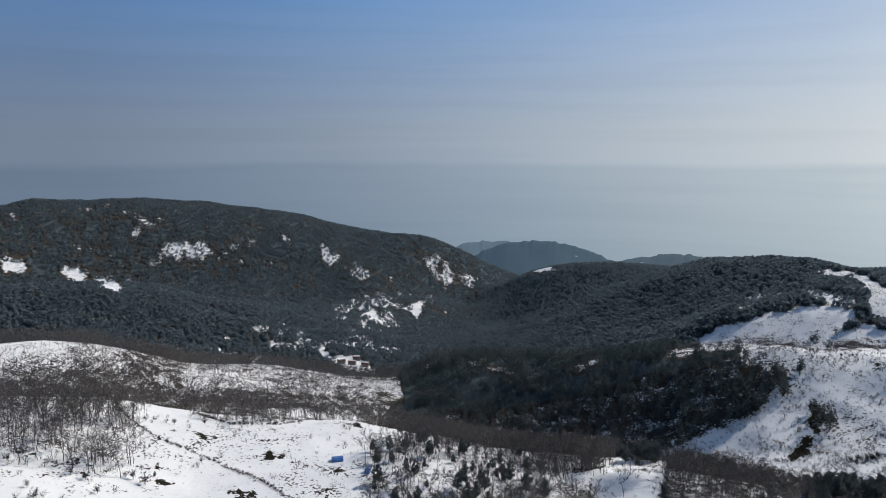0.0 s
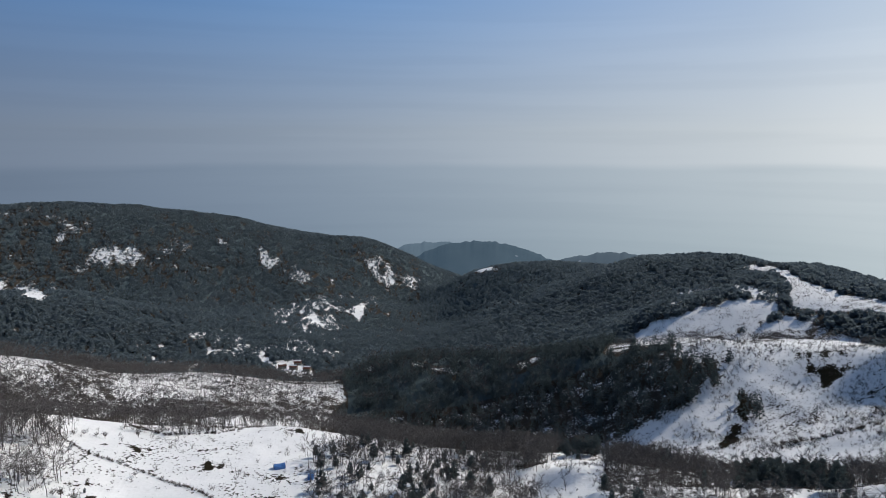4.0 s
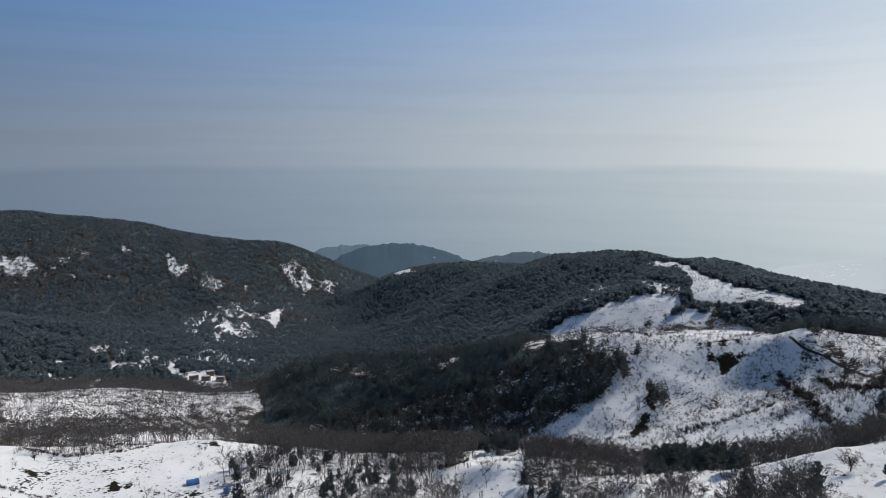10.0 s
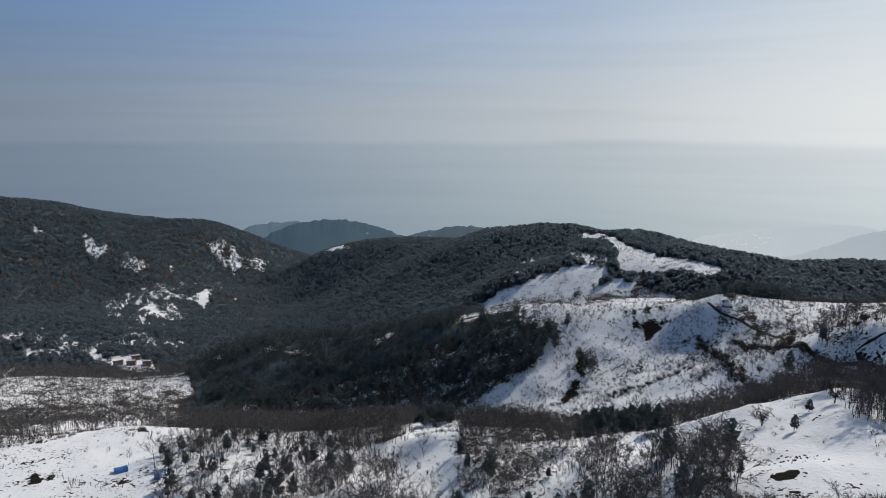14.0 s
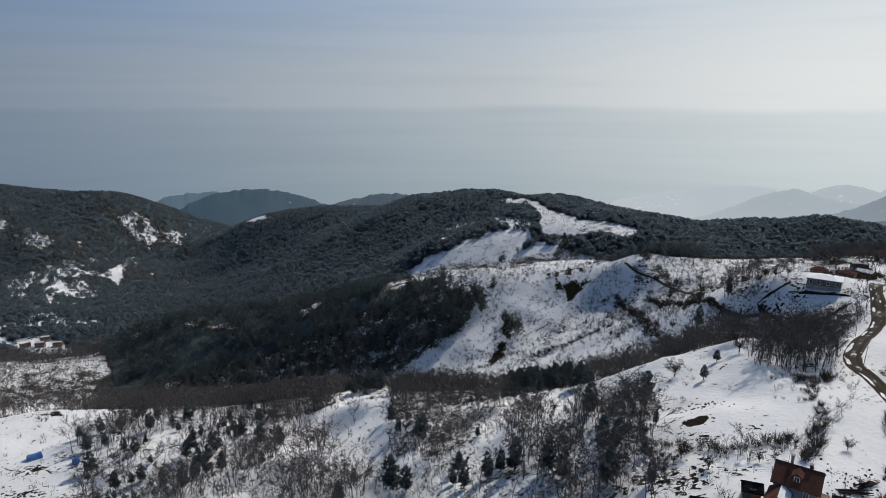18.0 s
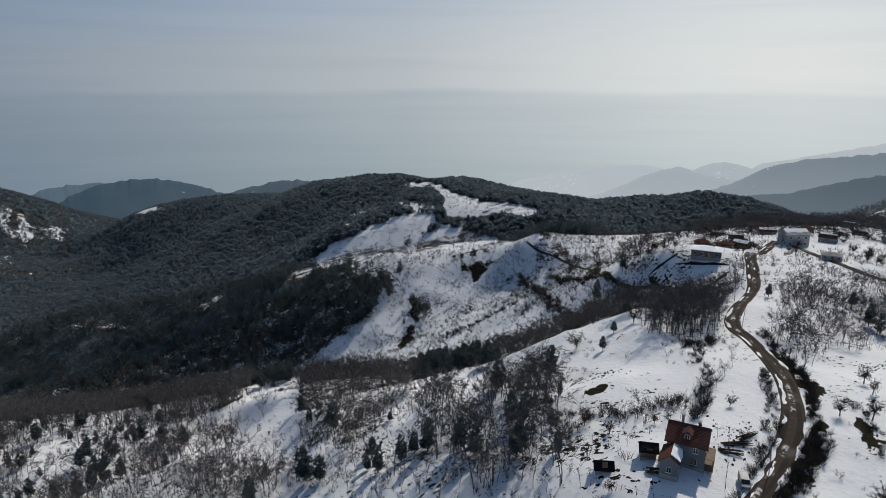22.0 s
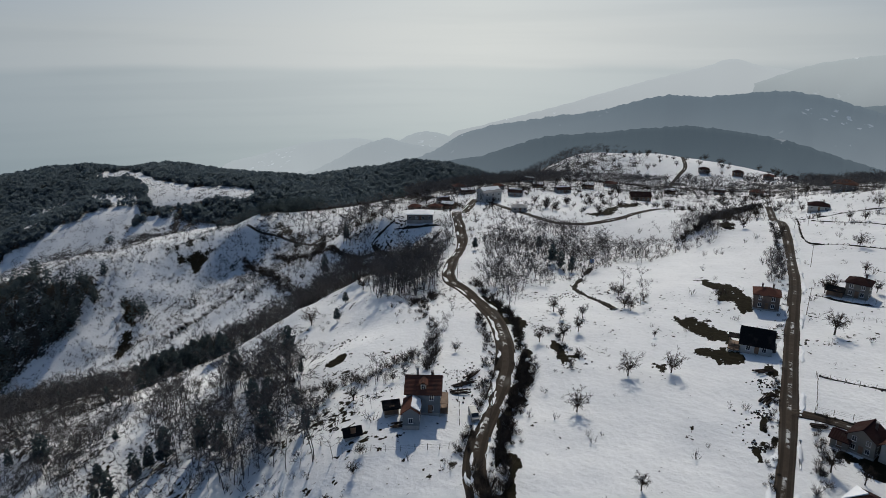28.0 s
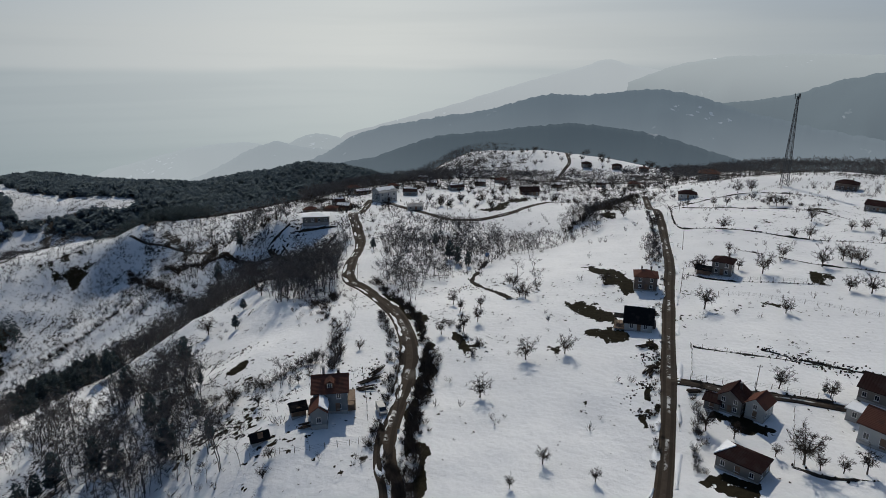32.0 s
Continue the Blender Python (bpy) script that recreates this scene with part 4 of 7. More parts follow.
def cover_of(b, d):
    """Density of pines, bare trees and scrub, and bare turf, at arrays of bearing and distance."""
    x, y = plan(b, d)
    s = np.clip(d / 300, 0.4, 2.0)
    wob = 15 * s * lattice(x / (22 * s), y / (22 * s), 11) + 4 * s * lattice(x / (8 * s), y / (8 * s), 12)
    wob2 = 15 * s * lattice(x / (22 * s) + 40, y / (22 * s), 13) + 4 * s * lattice(x / (8 * s), y / (8 * s) + 40, 14)
    fine, fine2 = 3 * s * lattice(x / (5 * s), y / (5 * s), 15), 3 * s * lattice(x / (5 * s) + 20, y / (5 * s), 16)
    pine, broad, scrub, turf = (np.zeros(b.shape) for _ in range(4))
    # beyond the outlook everything is wooded
    pine[(d > 650) & ((b > 44) | (b < -108))] = 1
    for kind, poly, loose in PATCHES:
        k = inside(b + np.degrees((wob * 0.5 * loose + fine) / d), np.log(d) + (wob2 * 0.6 * loose + fine2) / d, poly)
        if kind == "clear":
            pine[k], broad[k], scrub[k] = 0, 0.1, 0.25
        elif kind == "thin":
            pine[k] *= np.where(lattice(x[k] / 16, y[k] / 24, 25) + 0.4 * lattice(x[k] / 40, y[k] / 40, 26) > -0.15, 0.52, 0.9)
        elif kind == "scatter":
            pine[k], broad[k] = np.where(lattice(x[k] / 14, y[k] / 22, 27) > -0.1, 0.2, 0.6), 0.1
        elif kind == "pine":
            pine[k], broad[k] = 1, 0
        elif kind == "ridge":
            pine[k], broad[k] = 0.75, 0.35
        elif kind == "broad":
            broad[k], pine[k] = 1, 0
        elif kind == "wood":
            broad[k], pine[k] = 0.75, 0
        elif kind == "light":
            broad[k], pine[k] = 0.45, 0
        elif kind == "scrub":
            scrub[k] = 1
        elif kind == "mixed":
            pine[k], broad[k] = 0.2, 0.55
        elif kind == "belt":
            pine[k], broad[k] = 0.5, 0.55
    # small clearings on the mountain
    pine *= np.where((b > -3) & (d > 650) & (lattice(x / 7, y / 10, 23) + 0.45 * lattice(x / 110, y / 110, 24) > 0.55), 0.55, 1)
    gap = lattice(x / 60, y / 60, 21) + 0.7 * lattice(x / 24, y / 24, 22)
    pine *= np.clip(1.15 - 0.5 * np.clip(gap - 0.35, 0, 1), 0, 1)
    for poly in TURF_PATCHES:
        sm = np.clip(d / 150, 0.6, 2)
        k = inside(b + np.degrees(2.6 * lattice(x / 3.5, y / 3.5, 31) / d), np.log(d) + 2.6 * sm * lattice(x / 3.5, y / 3.5, 32) / d, poly)
        turf[k] = 1
    return pine, broad, scrub, turf


_b, _d = np.meshgrid(BEARINGS, DISTANCES)
PINE, BROAD, SCRUB, BARE = cover_of(_b, _d)


def field(grid, x, y):
    b, d = np.degrees(np.arctan2(-x, y)), np.hypot(x, y)
    i = np.clip(np.searchsorted(BEARINGS, b), 0, len(BEARINGS) - 1)
    j = np.clip(np.searchsorted(DISTANCES, d), 0, len(DISTANCES) - 1)
    return grid[j, i]


def mesh_of(name, v, f, material, smooth=False):
    """A mesh from arrays: v (n, 3), f (m, 3 or 4)."""
    me = bpy.data.meshes.new(name)
    v, f = np.asarray(v, float), np.asarray(f, np.int32)
    me.vertices.add(len(v))
    me.vertices.foreach_set("co", v.ravel())
    me.loops.add(f.size)
    me.loops.foreach_set("vertex_index", f.ravel())
    me.polygons.add(len(f))
    me.polygons.foreach_set("loop_start", np.arange(0, f.size, f.shape[1], dtype=np.int32))
    me.update()
    me.materials.append(material)
    if smooth:
        me.shade_smooth()
    return me


def soften(a):
    """Blur over neighbouring points of the sheet."""
    p = np.pad(a, 1, mode="edge")
    return (p[:-2, 1:-1] + p[2:, 1:-1] + p[1:-1, :-2] + p[1:-1, 2:] + 2 * p[1:-1, 1:-1]) / 6


def ground_sheet():
    nb, nd = len(BEARINGS), len(DISTANCES)
    x, y = plan(_b, _d)
    v = np.stack([x, y, HEIGHT], 2).reshape(-1, 3)
    v[:nb] = (0, 0, HEIGHT[1].mean())
    i = (np.arange(nd - 1)[:, None] * nb + np.arange(nb - 1)[None, :]).ravel()
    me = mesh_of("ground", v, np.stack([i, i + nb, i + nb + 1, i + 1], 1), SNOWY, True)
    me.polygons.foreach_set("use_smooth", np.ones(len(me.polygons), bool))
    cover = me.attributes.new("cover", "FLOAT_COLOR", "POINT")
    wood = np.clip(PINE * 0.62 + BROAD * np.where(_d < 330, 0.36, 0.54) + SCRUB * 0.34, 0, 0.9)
    # near 1 and above, the ground takes the canopy colour that lightens the gaps
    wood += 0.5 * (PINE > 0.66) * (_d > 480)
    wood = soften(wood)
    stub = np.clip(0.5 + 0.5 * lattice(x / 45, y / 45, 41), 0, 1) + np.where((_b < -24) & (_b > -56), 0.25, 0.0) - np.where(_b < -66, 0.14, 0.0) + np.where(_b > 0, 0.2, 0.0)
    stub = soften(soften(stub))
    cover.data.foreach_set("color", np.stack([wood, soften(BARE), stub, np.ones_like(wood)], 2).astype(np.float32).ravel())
    return me


ground = tagged(new("ground", ground_sheet()), "snow-covered hillsides with leaf litter and bare turf showing", "ground", kind="structure")


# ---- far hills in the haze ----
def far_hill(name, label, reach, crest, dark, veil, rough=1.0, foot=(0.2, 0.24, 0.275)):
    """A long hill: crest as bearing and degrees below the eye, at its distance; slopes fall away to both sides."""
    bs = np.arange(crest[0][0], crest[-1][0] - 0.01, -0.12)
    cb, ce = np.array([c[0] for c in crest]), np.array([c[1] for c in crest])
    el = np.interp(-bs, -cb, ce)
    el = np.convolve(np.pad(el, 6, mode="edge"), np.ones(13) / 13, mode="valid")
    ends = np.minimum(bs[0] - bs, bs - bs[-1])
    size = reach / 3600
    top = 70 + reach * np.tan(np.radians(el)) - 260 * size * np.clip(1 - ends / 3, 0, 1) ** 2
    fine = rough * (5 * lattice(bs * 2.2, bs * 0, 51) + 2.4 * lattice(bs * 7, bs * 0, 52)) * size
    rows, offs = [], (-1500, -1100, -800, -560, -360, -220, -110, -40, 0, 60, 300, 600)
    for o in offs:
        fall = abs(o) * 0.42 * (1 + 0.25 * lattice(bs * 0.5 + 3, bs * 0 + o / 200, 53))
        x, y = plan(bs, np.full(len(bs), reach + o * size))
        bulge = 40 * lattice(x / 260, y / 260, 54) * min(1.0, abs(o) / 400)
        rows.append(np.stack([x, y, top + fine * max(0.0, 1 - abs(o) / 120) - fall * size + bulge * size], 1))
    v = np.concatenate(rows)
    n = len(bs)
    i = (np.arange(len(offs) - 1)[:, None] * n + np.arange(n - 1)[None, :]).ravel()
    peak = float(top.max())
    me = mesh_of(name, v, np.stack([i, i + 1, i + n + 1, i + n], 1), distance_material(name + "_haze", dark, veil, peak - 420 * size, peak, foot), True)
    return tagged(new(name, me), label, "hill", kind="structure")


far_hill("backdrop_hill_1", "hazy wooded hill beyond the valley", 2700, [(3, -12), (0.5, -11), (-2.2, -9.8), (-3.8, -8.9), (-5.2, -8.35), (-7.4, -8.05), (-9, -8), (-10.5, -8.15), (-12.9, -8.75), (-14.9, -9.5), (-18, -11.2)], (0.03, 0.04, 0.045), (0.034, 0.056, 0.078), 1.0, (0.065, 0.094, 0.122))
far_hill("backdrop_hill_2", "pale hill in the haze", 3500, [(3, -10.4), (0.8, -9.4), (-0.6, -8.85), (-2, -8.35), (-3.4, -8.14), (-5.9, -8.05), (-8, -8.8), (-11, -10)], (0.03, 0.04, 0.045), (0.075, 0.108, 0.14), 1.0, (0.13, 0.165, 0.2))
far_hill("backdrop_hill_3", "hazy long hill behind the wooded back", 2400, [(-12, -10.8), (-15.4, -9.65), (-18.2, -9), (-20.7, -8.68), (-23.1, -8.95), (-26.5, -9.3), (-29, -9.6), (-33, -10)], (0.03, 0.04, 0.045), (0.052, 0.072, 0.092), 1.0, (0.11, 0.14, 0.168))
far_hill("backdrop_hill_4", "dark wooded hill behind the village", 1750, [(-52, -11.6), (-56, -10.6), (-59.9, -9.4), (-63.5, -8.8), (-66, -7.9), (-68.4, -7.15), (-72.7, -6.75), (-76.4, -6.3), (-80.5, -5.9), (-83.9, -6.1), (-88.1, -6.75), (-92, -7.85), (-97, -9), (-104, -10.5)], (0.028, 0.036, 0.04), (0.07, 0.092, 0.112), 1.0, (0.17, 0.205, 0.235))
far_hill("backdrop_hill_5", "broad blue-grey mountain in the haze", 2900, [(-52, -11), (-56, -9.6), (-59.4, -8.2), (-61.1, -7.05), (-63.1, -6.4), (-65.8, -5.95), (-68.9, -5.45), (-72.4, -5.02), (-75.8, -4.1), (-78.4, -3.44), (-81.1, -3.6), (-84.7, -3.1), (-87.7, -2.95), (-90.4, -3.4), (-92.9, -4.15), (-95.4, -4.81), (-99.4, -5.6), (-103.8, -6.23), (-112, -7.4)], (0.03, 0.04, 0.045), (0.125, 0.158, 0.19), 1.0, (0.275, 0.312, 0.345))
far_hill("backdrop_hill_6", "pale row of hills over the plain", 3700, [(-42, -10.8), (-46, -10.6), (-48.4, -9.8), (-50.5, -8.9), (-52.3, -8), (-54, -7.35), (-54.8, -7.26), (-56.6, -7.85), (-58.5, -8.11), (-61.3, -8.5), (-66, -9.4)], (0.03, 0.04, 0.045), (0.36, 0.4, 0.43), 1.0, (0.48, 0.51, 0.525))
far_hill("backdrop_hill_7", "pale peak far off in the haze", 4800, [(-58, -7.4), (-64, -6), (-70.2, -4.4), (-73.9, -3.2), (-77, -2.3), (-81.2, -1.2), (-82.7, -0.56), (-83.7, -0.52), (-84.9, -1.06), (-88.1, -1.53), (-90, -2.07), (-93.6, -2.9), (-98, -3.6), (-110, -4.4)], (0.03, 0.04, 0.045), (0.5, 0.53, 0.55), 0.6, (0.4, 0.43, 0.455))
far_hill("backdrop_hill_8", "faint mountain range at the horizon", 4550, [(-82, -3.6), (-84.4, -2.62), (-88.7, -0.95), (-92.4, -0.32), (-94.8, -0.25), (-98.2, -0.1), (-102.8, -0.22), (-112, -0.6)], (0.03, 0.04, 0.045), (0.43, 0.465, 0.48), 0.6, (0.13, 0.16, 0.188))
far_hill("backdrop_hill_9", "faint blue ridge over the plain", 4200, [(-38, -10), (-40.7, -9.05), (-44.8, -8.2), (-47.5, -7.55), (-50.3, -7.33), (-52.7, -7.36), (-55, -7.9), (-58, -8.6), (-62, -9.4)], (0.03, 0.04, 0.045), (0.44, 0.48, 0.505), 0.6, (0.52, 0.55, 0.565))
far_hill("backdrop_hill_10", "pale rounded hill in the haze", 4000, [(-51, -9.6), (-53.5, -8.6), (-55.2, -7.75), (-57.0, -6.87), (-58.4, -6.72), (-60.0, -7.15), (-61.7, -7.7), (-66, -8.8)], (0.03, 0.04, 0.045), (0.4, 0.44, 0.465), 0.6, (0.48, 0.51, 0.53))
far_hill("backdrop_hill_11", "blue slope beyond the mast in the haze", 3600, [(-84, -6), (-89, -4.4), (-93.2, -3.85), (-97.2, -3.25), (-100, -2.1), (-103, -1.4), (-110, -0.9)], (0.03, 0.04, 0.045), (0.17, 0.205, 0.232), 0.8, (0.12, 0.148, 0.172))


# ---- roads and tracks ----
def smooth_line(pts, step=1.5):
    """Plan points through the given bearings and distances, rounded and evenly spaced."""
    p = np.array([plan(b, d) for b, d in pts])
    p = np.vstack([2 * p[0] - p[1], p, 2 * p[-1] - p[-2]])
    out = []
    for k in range(1, len(p) - 2):
        a, b, c, d = p[k - 1:k + 3]
        n = max(2, int(np.linalg.norm(c - b) / step))
        for t in np.arange(n) / n:
            out.append(0.5 * (2 * b + (c - a) * t + (2 * a - 5 * b + 4 * c - d) * t * t + (3 * b - a - 3 * c + d) * t ** 3))
    return np.array(out + [p[-2]])


ROADS = {
    "village_road": (4.4, [(-63.8, 62), (-63.6, 87), (-62.9, 96), (-63.4, 106), (-65.0, 122), (-65.8, 138), (-65.3, 156), (-64.0, 173), (-61.8, 194), (-60.2, 208), (-60.5, 229), (-61.4, 262), (-61.2, 284), (-60.9, 309), (-61.8, 340), (-62.6, 375)]),
    "upper_road": (3.1, [(-92.3, 62), (-92.1, 95), (-91.7, 114), (-91.2, 132), (-90.7, 153), (-90.2, 190), (-89.9, 220), (-88.8, 283), (-87.4, 365), (-87.2, 385)]),
    "ring_road": (3.4, [(-87.2, 385), (-84, 388), (-80.2, 372), (-77, 345), (-75.1, 327), (-71.5, 314), (-68, 322), (-62.6, 375)]),
    "yard_lane": (2.4, [(-91.3, 131), (-93.2, 131.5), (-97.4, 130.5), (-102.9, 133), (-108, 135)]),
    "hill_lane": (3.0, [(-79.3, 500), (-79.6, 540), (-80.1, 565), (-80.5, 590), (-80.1, 648)]),
    "spur_track": (1.3, [(-42, 423.6), (-43, 412.9), (-45.2, 396.5), (-47.7, 359.5), (-50.1, 298.4), (-53.3, 283.7), (-55, 277.2)]),
    "belt_track": (1.0, [(-22.9, 241), (-27.3, 250), (-31.2, 253), (-35.5, 251), (-39.3, 246), (-42.3, 240), (-44.8, 236), (-47.2, 232), (-49.5, 228), (-51, 233)]),
}
ROAD_LINES = []


def road(name, width, pts):
    """A rutted earth road laid on the ground, a little hollow along the wheel tracks."""
    p = smooth_line(pts)
    ROAD_LINES.append([tuple(q) for q in p[::4]] + [tuple(p[-1])])
    t = np.gradient(p, axis=0)
    t /= np.linalg.norm(t, axis=1, keepdims=True)
    side = np.stack([t[:, 1], -t[:, 0]], 1)
    offs = np.array([-0.56, -0.5, -0.32, -0.2, -0.05, 0.05, 0.2, 0.32, 0.5, 0.56])
    hump = np.array([-0.25, 0.10, 0.04, 0.03, 0.14, 0.14, 0.03, 0.04, 0.10, -0.25])
    wide = width * (1 + 0.12 * lattice(np.arange(len(p)) / 6.0, np.zeros(len(p)), 71))
    rows = []
    for o, h in zip(offs, hump):
        q = p + side * (o * wide)[:, None]
        rows.append(np.column_stack([q, ground_z(q[:, 0], q[:, 1]) + h + 0.10 + 0.03 * lattice(q[:, 0] / 1.3, q[:, 1] / 1.3, 72)]))
    n, v = len(p), np.concatenate(rows)
    i = (np.arange(len(offs) - 1)[:, None] * n + np.arange(n - 1)[None, :]).ravel()
    me = mesh_of(name, v, np.stack([i, i + 1, i + n + 1, i + n], 1), MUD, True)
    across = me.attributes.new("across", "FLOAT", "POINT")
    across.data.foreach_set("value", np.repeat(offs, n).astype(np.float32))
    tagged(new(name, me), "wet brown earth road with wheel ruts", "road", kind="structure")
    return p, side, wide


def snow_bank(name, p, side, wide, at, seed, width=0.8, share=0.5):
    """Ploughed and half-melted snow left along a road, in broken lengths."""
    u = np.arange(len(p)) * 1.5
    w = width * np.clip(0.5 + 1.4 * lattice(u / 5, u * 0, seed) + (share - 0.5) * 2, 0, 1.3)
    rows = []
    for o, h in ((-0.5, -0.02), (-0.25, 0.11), (0.05, 0.15), (0.3, 0.1), (0.5, -0.02)):
        q = p + side * (at * wide + o * w + 0.5 * lattice(u / 2.2, u * 0 + o * 3, seed + 1))[:, None]
        rows.append(np.column_stack([q, ground_z(q[:, 0], q[:, 1]) + 0.09 + h * np.minimum(w, 1) * (1 + 0.4 * lattice(u / 2, u * 0 + o, seed + 2))]))
    n, v = len(p), np.concatenate(rows)
    k = np.arange(n - 1)[(w[:-1] > 0.12) & (w[1:] > 0.12)]
    i = (np.arange(4)[:, None] * n + k[None, :]).ravel()
    tagged(new(name, mesh_of(name, v, np.stack([i, i + 1, i + n + 1, i + n], 1), SNOW, True)), "ploughed snow left along the road", "snow", kind="stuff")


for _name, (_w, _pts) in ROADS.items():
    _p, _s, _wd = road(_name, _w, _pts)
    if _name == "village_road":
        snow_bank("snow_bank", _p[14:], _s[14:], _wd[14:], -0.36, 81, 1.0, 0.52)
        snow_bank("snow_bank", _p, _s, _wd, 0.52, 84, 0.8, 0.45)
        snow_bank("snow_bank", _p[:40], _s[:40], _wd[:40], -0.05, 87, 0.9, 0.4)
        snow_bank("snow_bank", _p[90:], _s[90:], _wd[90:], 0.1, 90, 0.6, 0.45)
    elif _name == "upper_road":
        snow_bank("snow_bank", _p, _s, _wd, 0.72, 93, 0.9, 0.5)
        snow_bank("snow_bank", _p, _s, _wd, -0.62, 96, 0.9, 0.45)
    elif _name == "ring_road":
        snow_bank("snow_bank", _p, _s, _wd, 0.6, 99, 1.0, 0.5)


# ---- trees ----
def rods(segments, sides=3):
    """Tapered rods from rows of start, end, start radius, end radius."""
    s = np.array(segments, float)
    a, e, r0, r1 = s[:, 0:3], s[:, 3:6], s[:, 6], s[:, 7]
    w = e - a
    w /= np.maximum(np.linalg.norm(w, axis=1, keepdims=True), 1e-9)
    ref = np.where(np.abs(w[:, 2:3]) > 0.9, np.array([[1.0, 0, 0]]), np.array([[0, 0, 1.0]]))
    u = np.cross(w, ref)
    u /= np.linalg.norm(u, axis=1, keepdims=True)
    t = np.cross(w, u)
    vs, fs, n = [], [], len(s)
    for end, rad in ((a, r0), (e, r1)):
        for k in range(sides):
            g = 2 * math.pi * k / sides
            vs.append(end + rad[:, None] * (math.cos(g) * u + math.sin(g) * t))
    v = np.stack(vs, 1).reshape(-1, 3)
    base = np.arange(n)[:, None] * 2 * sides
    for k in range(sides):
        j = (k + 1) % sides
        fs += [base + [[k, j, sides + j]], base + [[k, sides + j, sides + k]]]
    return v, np.concatenate(fs)


def bare_tree(seed, twigs, limbs=9, spread=0.42, thick=0.016, twig_width=0.005, joints_of_trunk=5):
    """Bare tree of height 1: rows for the trunk and for the branches."""
    rng = np.random.default_rng(seed)
    trunk, branch = [], []
    p, r = np.zeros(3), thick * 1.5
    fork = rng.uniform(0.55, 0.8)
    way = np.array([rng.normal(0, 0.05), rng.normal(0, 0.05), 1.0])
    joints = []
    n = joints_of_trunk
    for k in range(n):
        q = p + way * fork / n
        trunk.append([*p, *q, r, r * 0.85])
        p, r = q, r * 0.85
        way = way + np.array([rng.normal(0, 0.12), rng.normal(0, 0.12), 0])
        joints.append((p.copy(), r))
    tips = []
    for k in range(limbs):
        j, rad = joints[min(n - 1, 1 + int(k * (n - 1) / limbs))]
        g = k * 2.4 + rng.uniform(-0.5, 0.5)
        rise = rng.uniform(0.55, 1.3)
        d = np.array([math.cos(g), math.sin(g), rise])
        d *= spread * rng.uniform(0.7, 1.15) / np.linalg.norm(d[:2]) * 0.55
        m = j + d * 0.55 + rng.normal(0, 0.02, 3)
        e = m + d * 0.5 + np.array([0, 0, rng.uniform(0.02, 0.1)])
        e[2] = min(e[2], 1.0)
        branch += [[*j, *m, rad * 0.5, rad * 0.32], [*m, *e, rad * 0.32, rad * 0.1]]
        tips += [(m, d, rad * 0.35), ((m + e) / 2, d, rad * 0.25), (e, d, rad * 0.15)]
    blades, shoots = [], list(tips)
    for k in range(twigs):
        m, d, rad = shoots[int(rng.integers(0, len(shoots)))]
        q = m + d * rng.uniform(-0.1, 0.3)
        way = d * rng.uniform(0.12, 0.45) + rng.normal(0, 0.06, 3) + np.array([0, 0, 0.015])
        e = q + way
        e[2] = np.clip(e[2], 0.25, 1.04)
        if len(shoots) < twigs * 0.4:
            shoots.append((q + way * 0.6, way * 0.7, 0))
        side = rng.normal(0, 1, 3)
        side *= twig_width / np.linalg.norm(side)
        blades += [q - side, q + side, e]
    return trunk, branch, np.array(blades)


def with_blades(rows, blades, sides=3):
    """Rods together with thin twig tips."""
    v, f = rods(rows, sides)
    n = len(v)
    return np.vstack([v, blades]), np.vstack([f, np.arange(len(blades)).reshape(-1, 3) + n])


def conifer(seed, tufts, blades=6, base=0.22, width=0.2):
    """Pine of height 1: ragged tufts of needles round a ragged spindle, with gaps between them."""
    rng = np.random.default_rng(seed)
    v = []
    for k in range(tufts):
        h = base + (0.98 - base) * (k + rng.random()) / tufts
        u = (h - base) / (1 - base)
        reach = width * (0.55 + 0.9 * u) * (1 - u) ** 0.75 * 1.35 + 0.02
        g, r = 2.4 * k + rng.uniform(-0.6, 0.6), reach * rng.uniform(0.35, 1.1)
        c = np.array([r * math.cos(g), r * math.sin(g), h])
        size = 0.055 + 0.10 * (1 - u) * rng.uniform(0.6, 1.2)
        for m in range(blades):
            w = rng.normal(0, 1, 3) * np.array([1, 1, 0.55])
            w *= size / np.linalg.norm(w)
            s = np.cross(w, rng.normal(0, 1, 3))
            s *= size * 0.42 / np.linalg.norm(s)
            v += [c - s - w * 0.35, c + s - w * 0.35, c + w + np.array([0, 0, size * 0.15])]
    v = np.array(v)
    f = np.arange(len(v)).reshape(-1, 3)
    tv, tf = rods([[0, 0, 0, 0.01, 0, 0.9, 0.02, 0.006]], 4)
    return np.vstack([v, tv]), np.vstack([f, tf + len(v)])


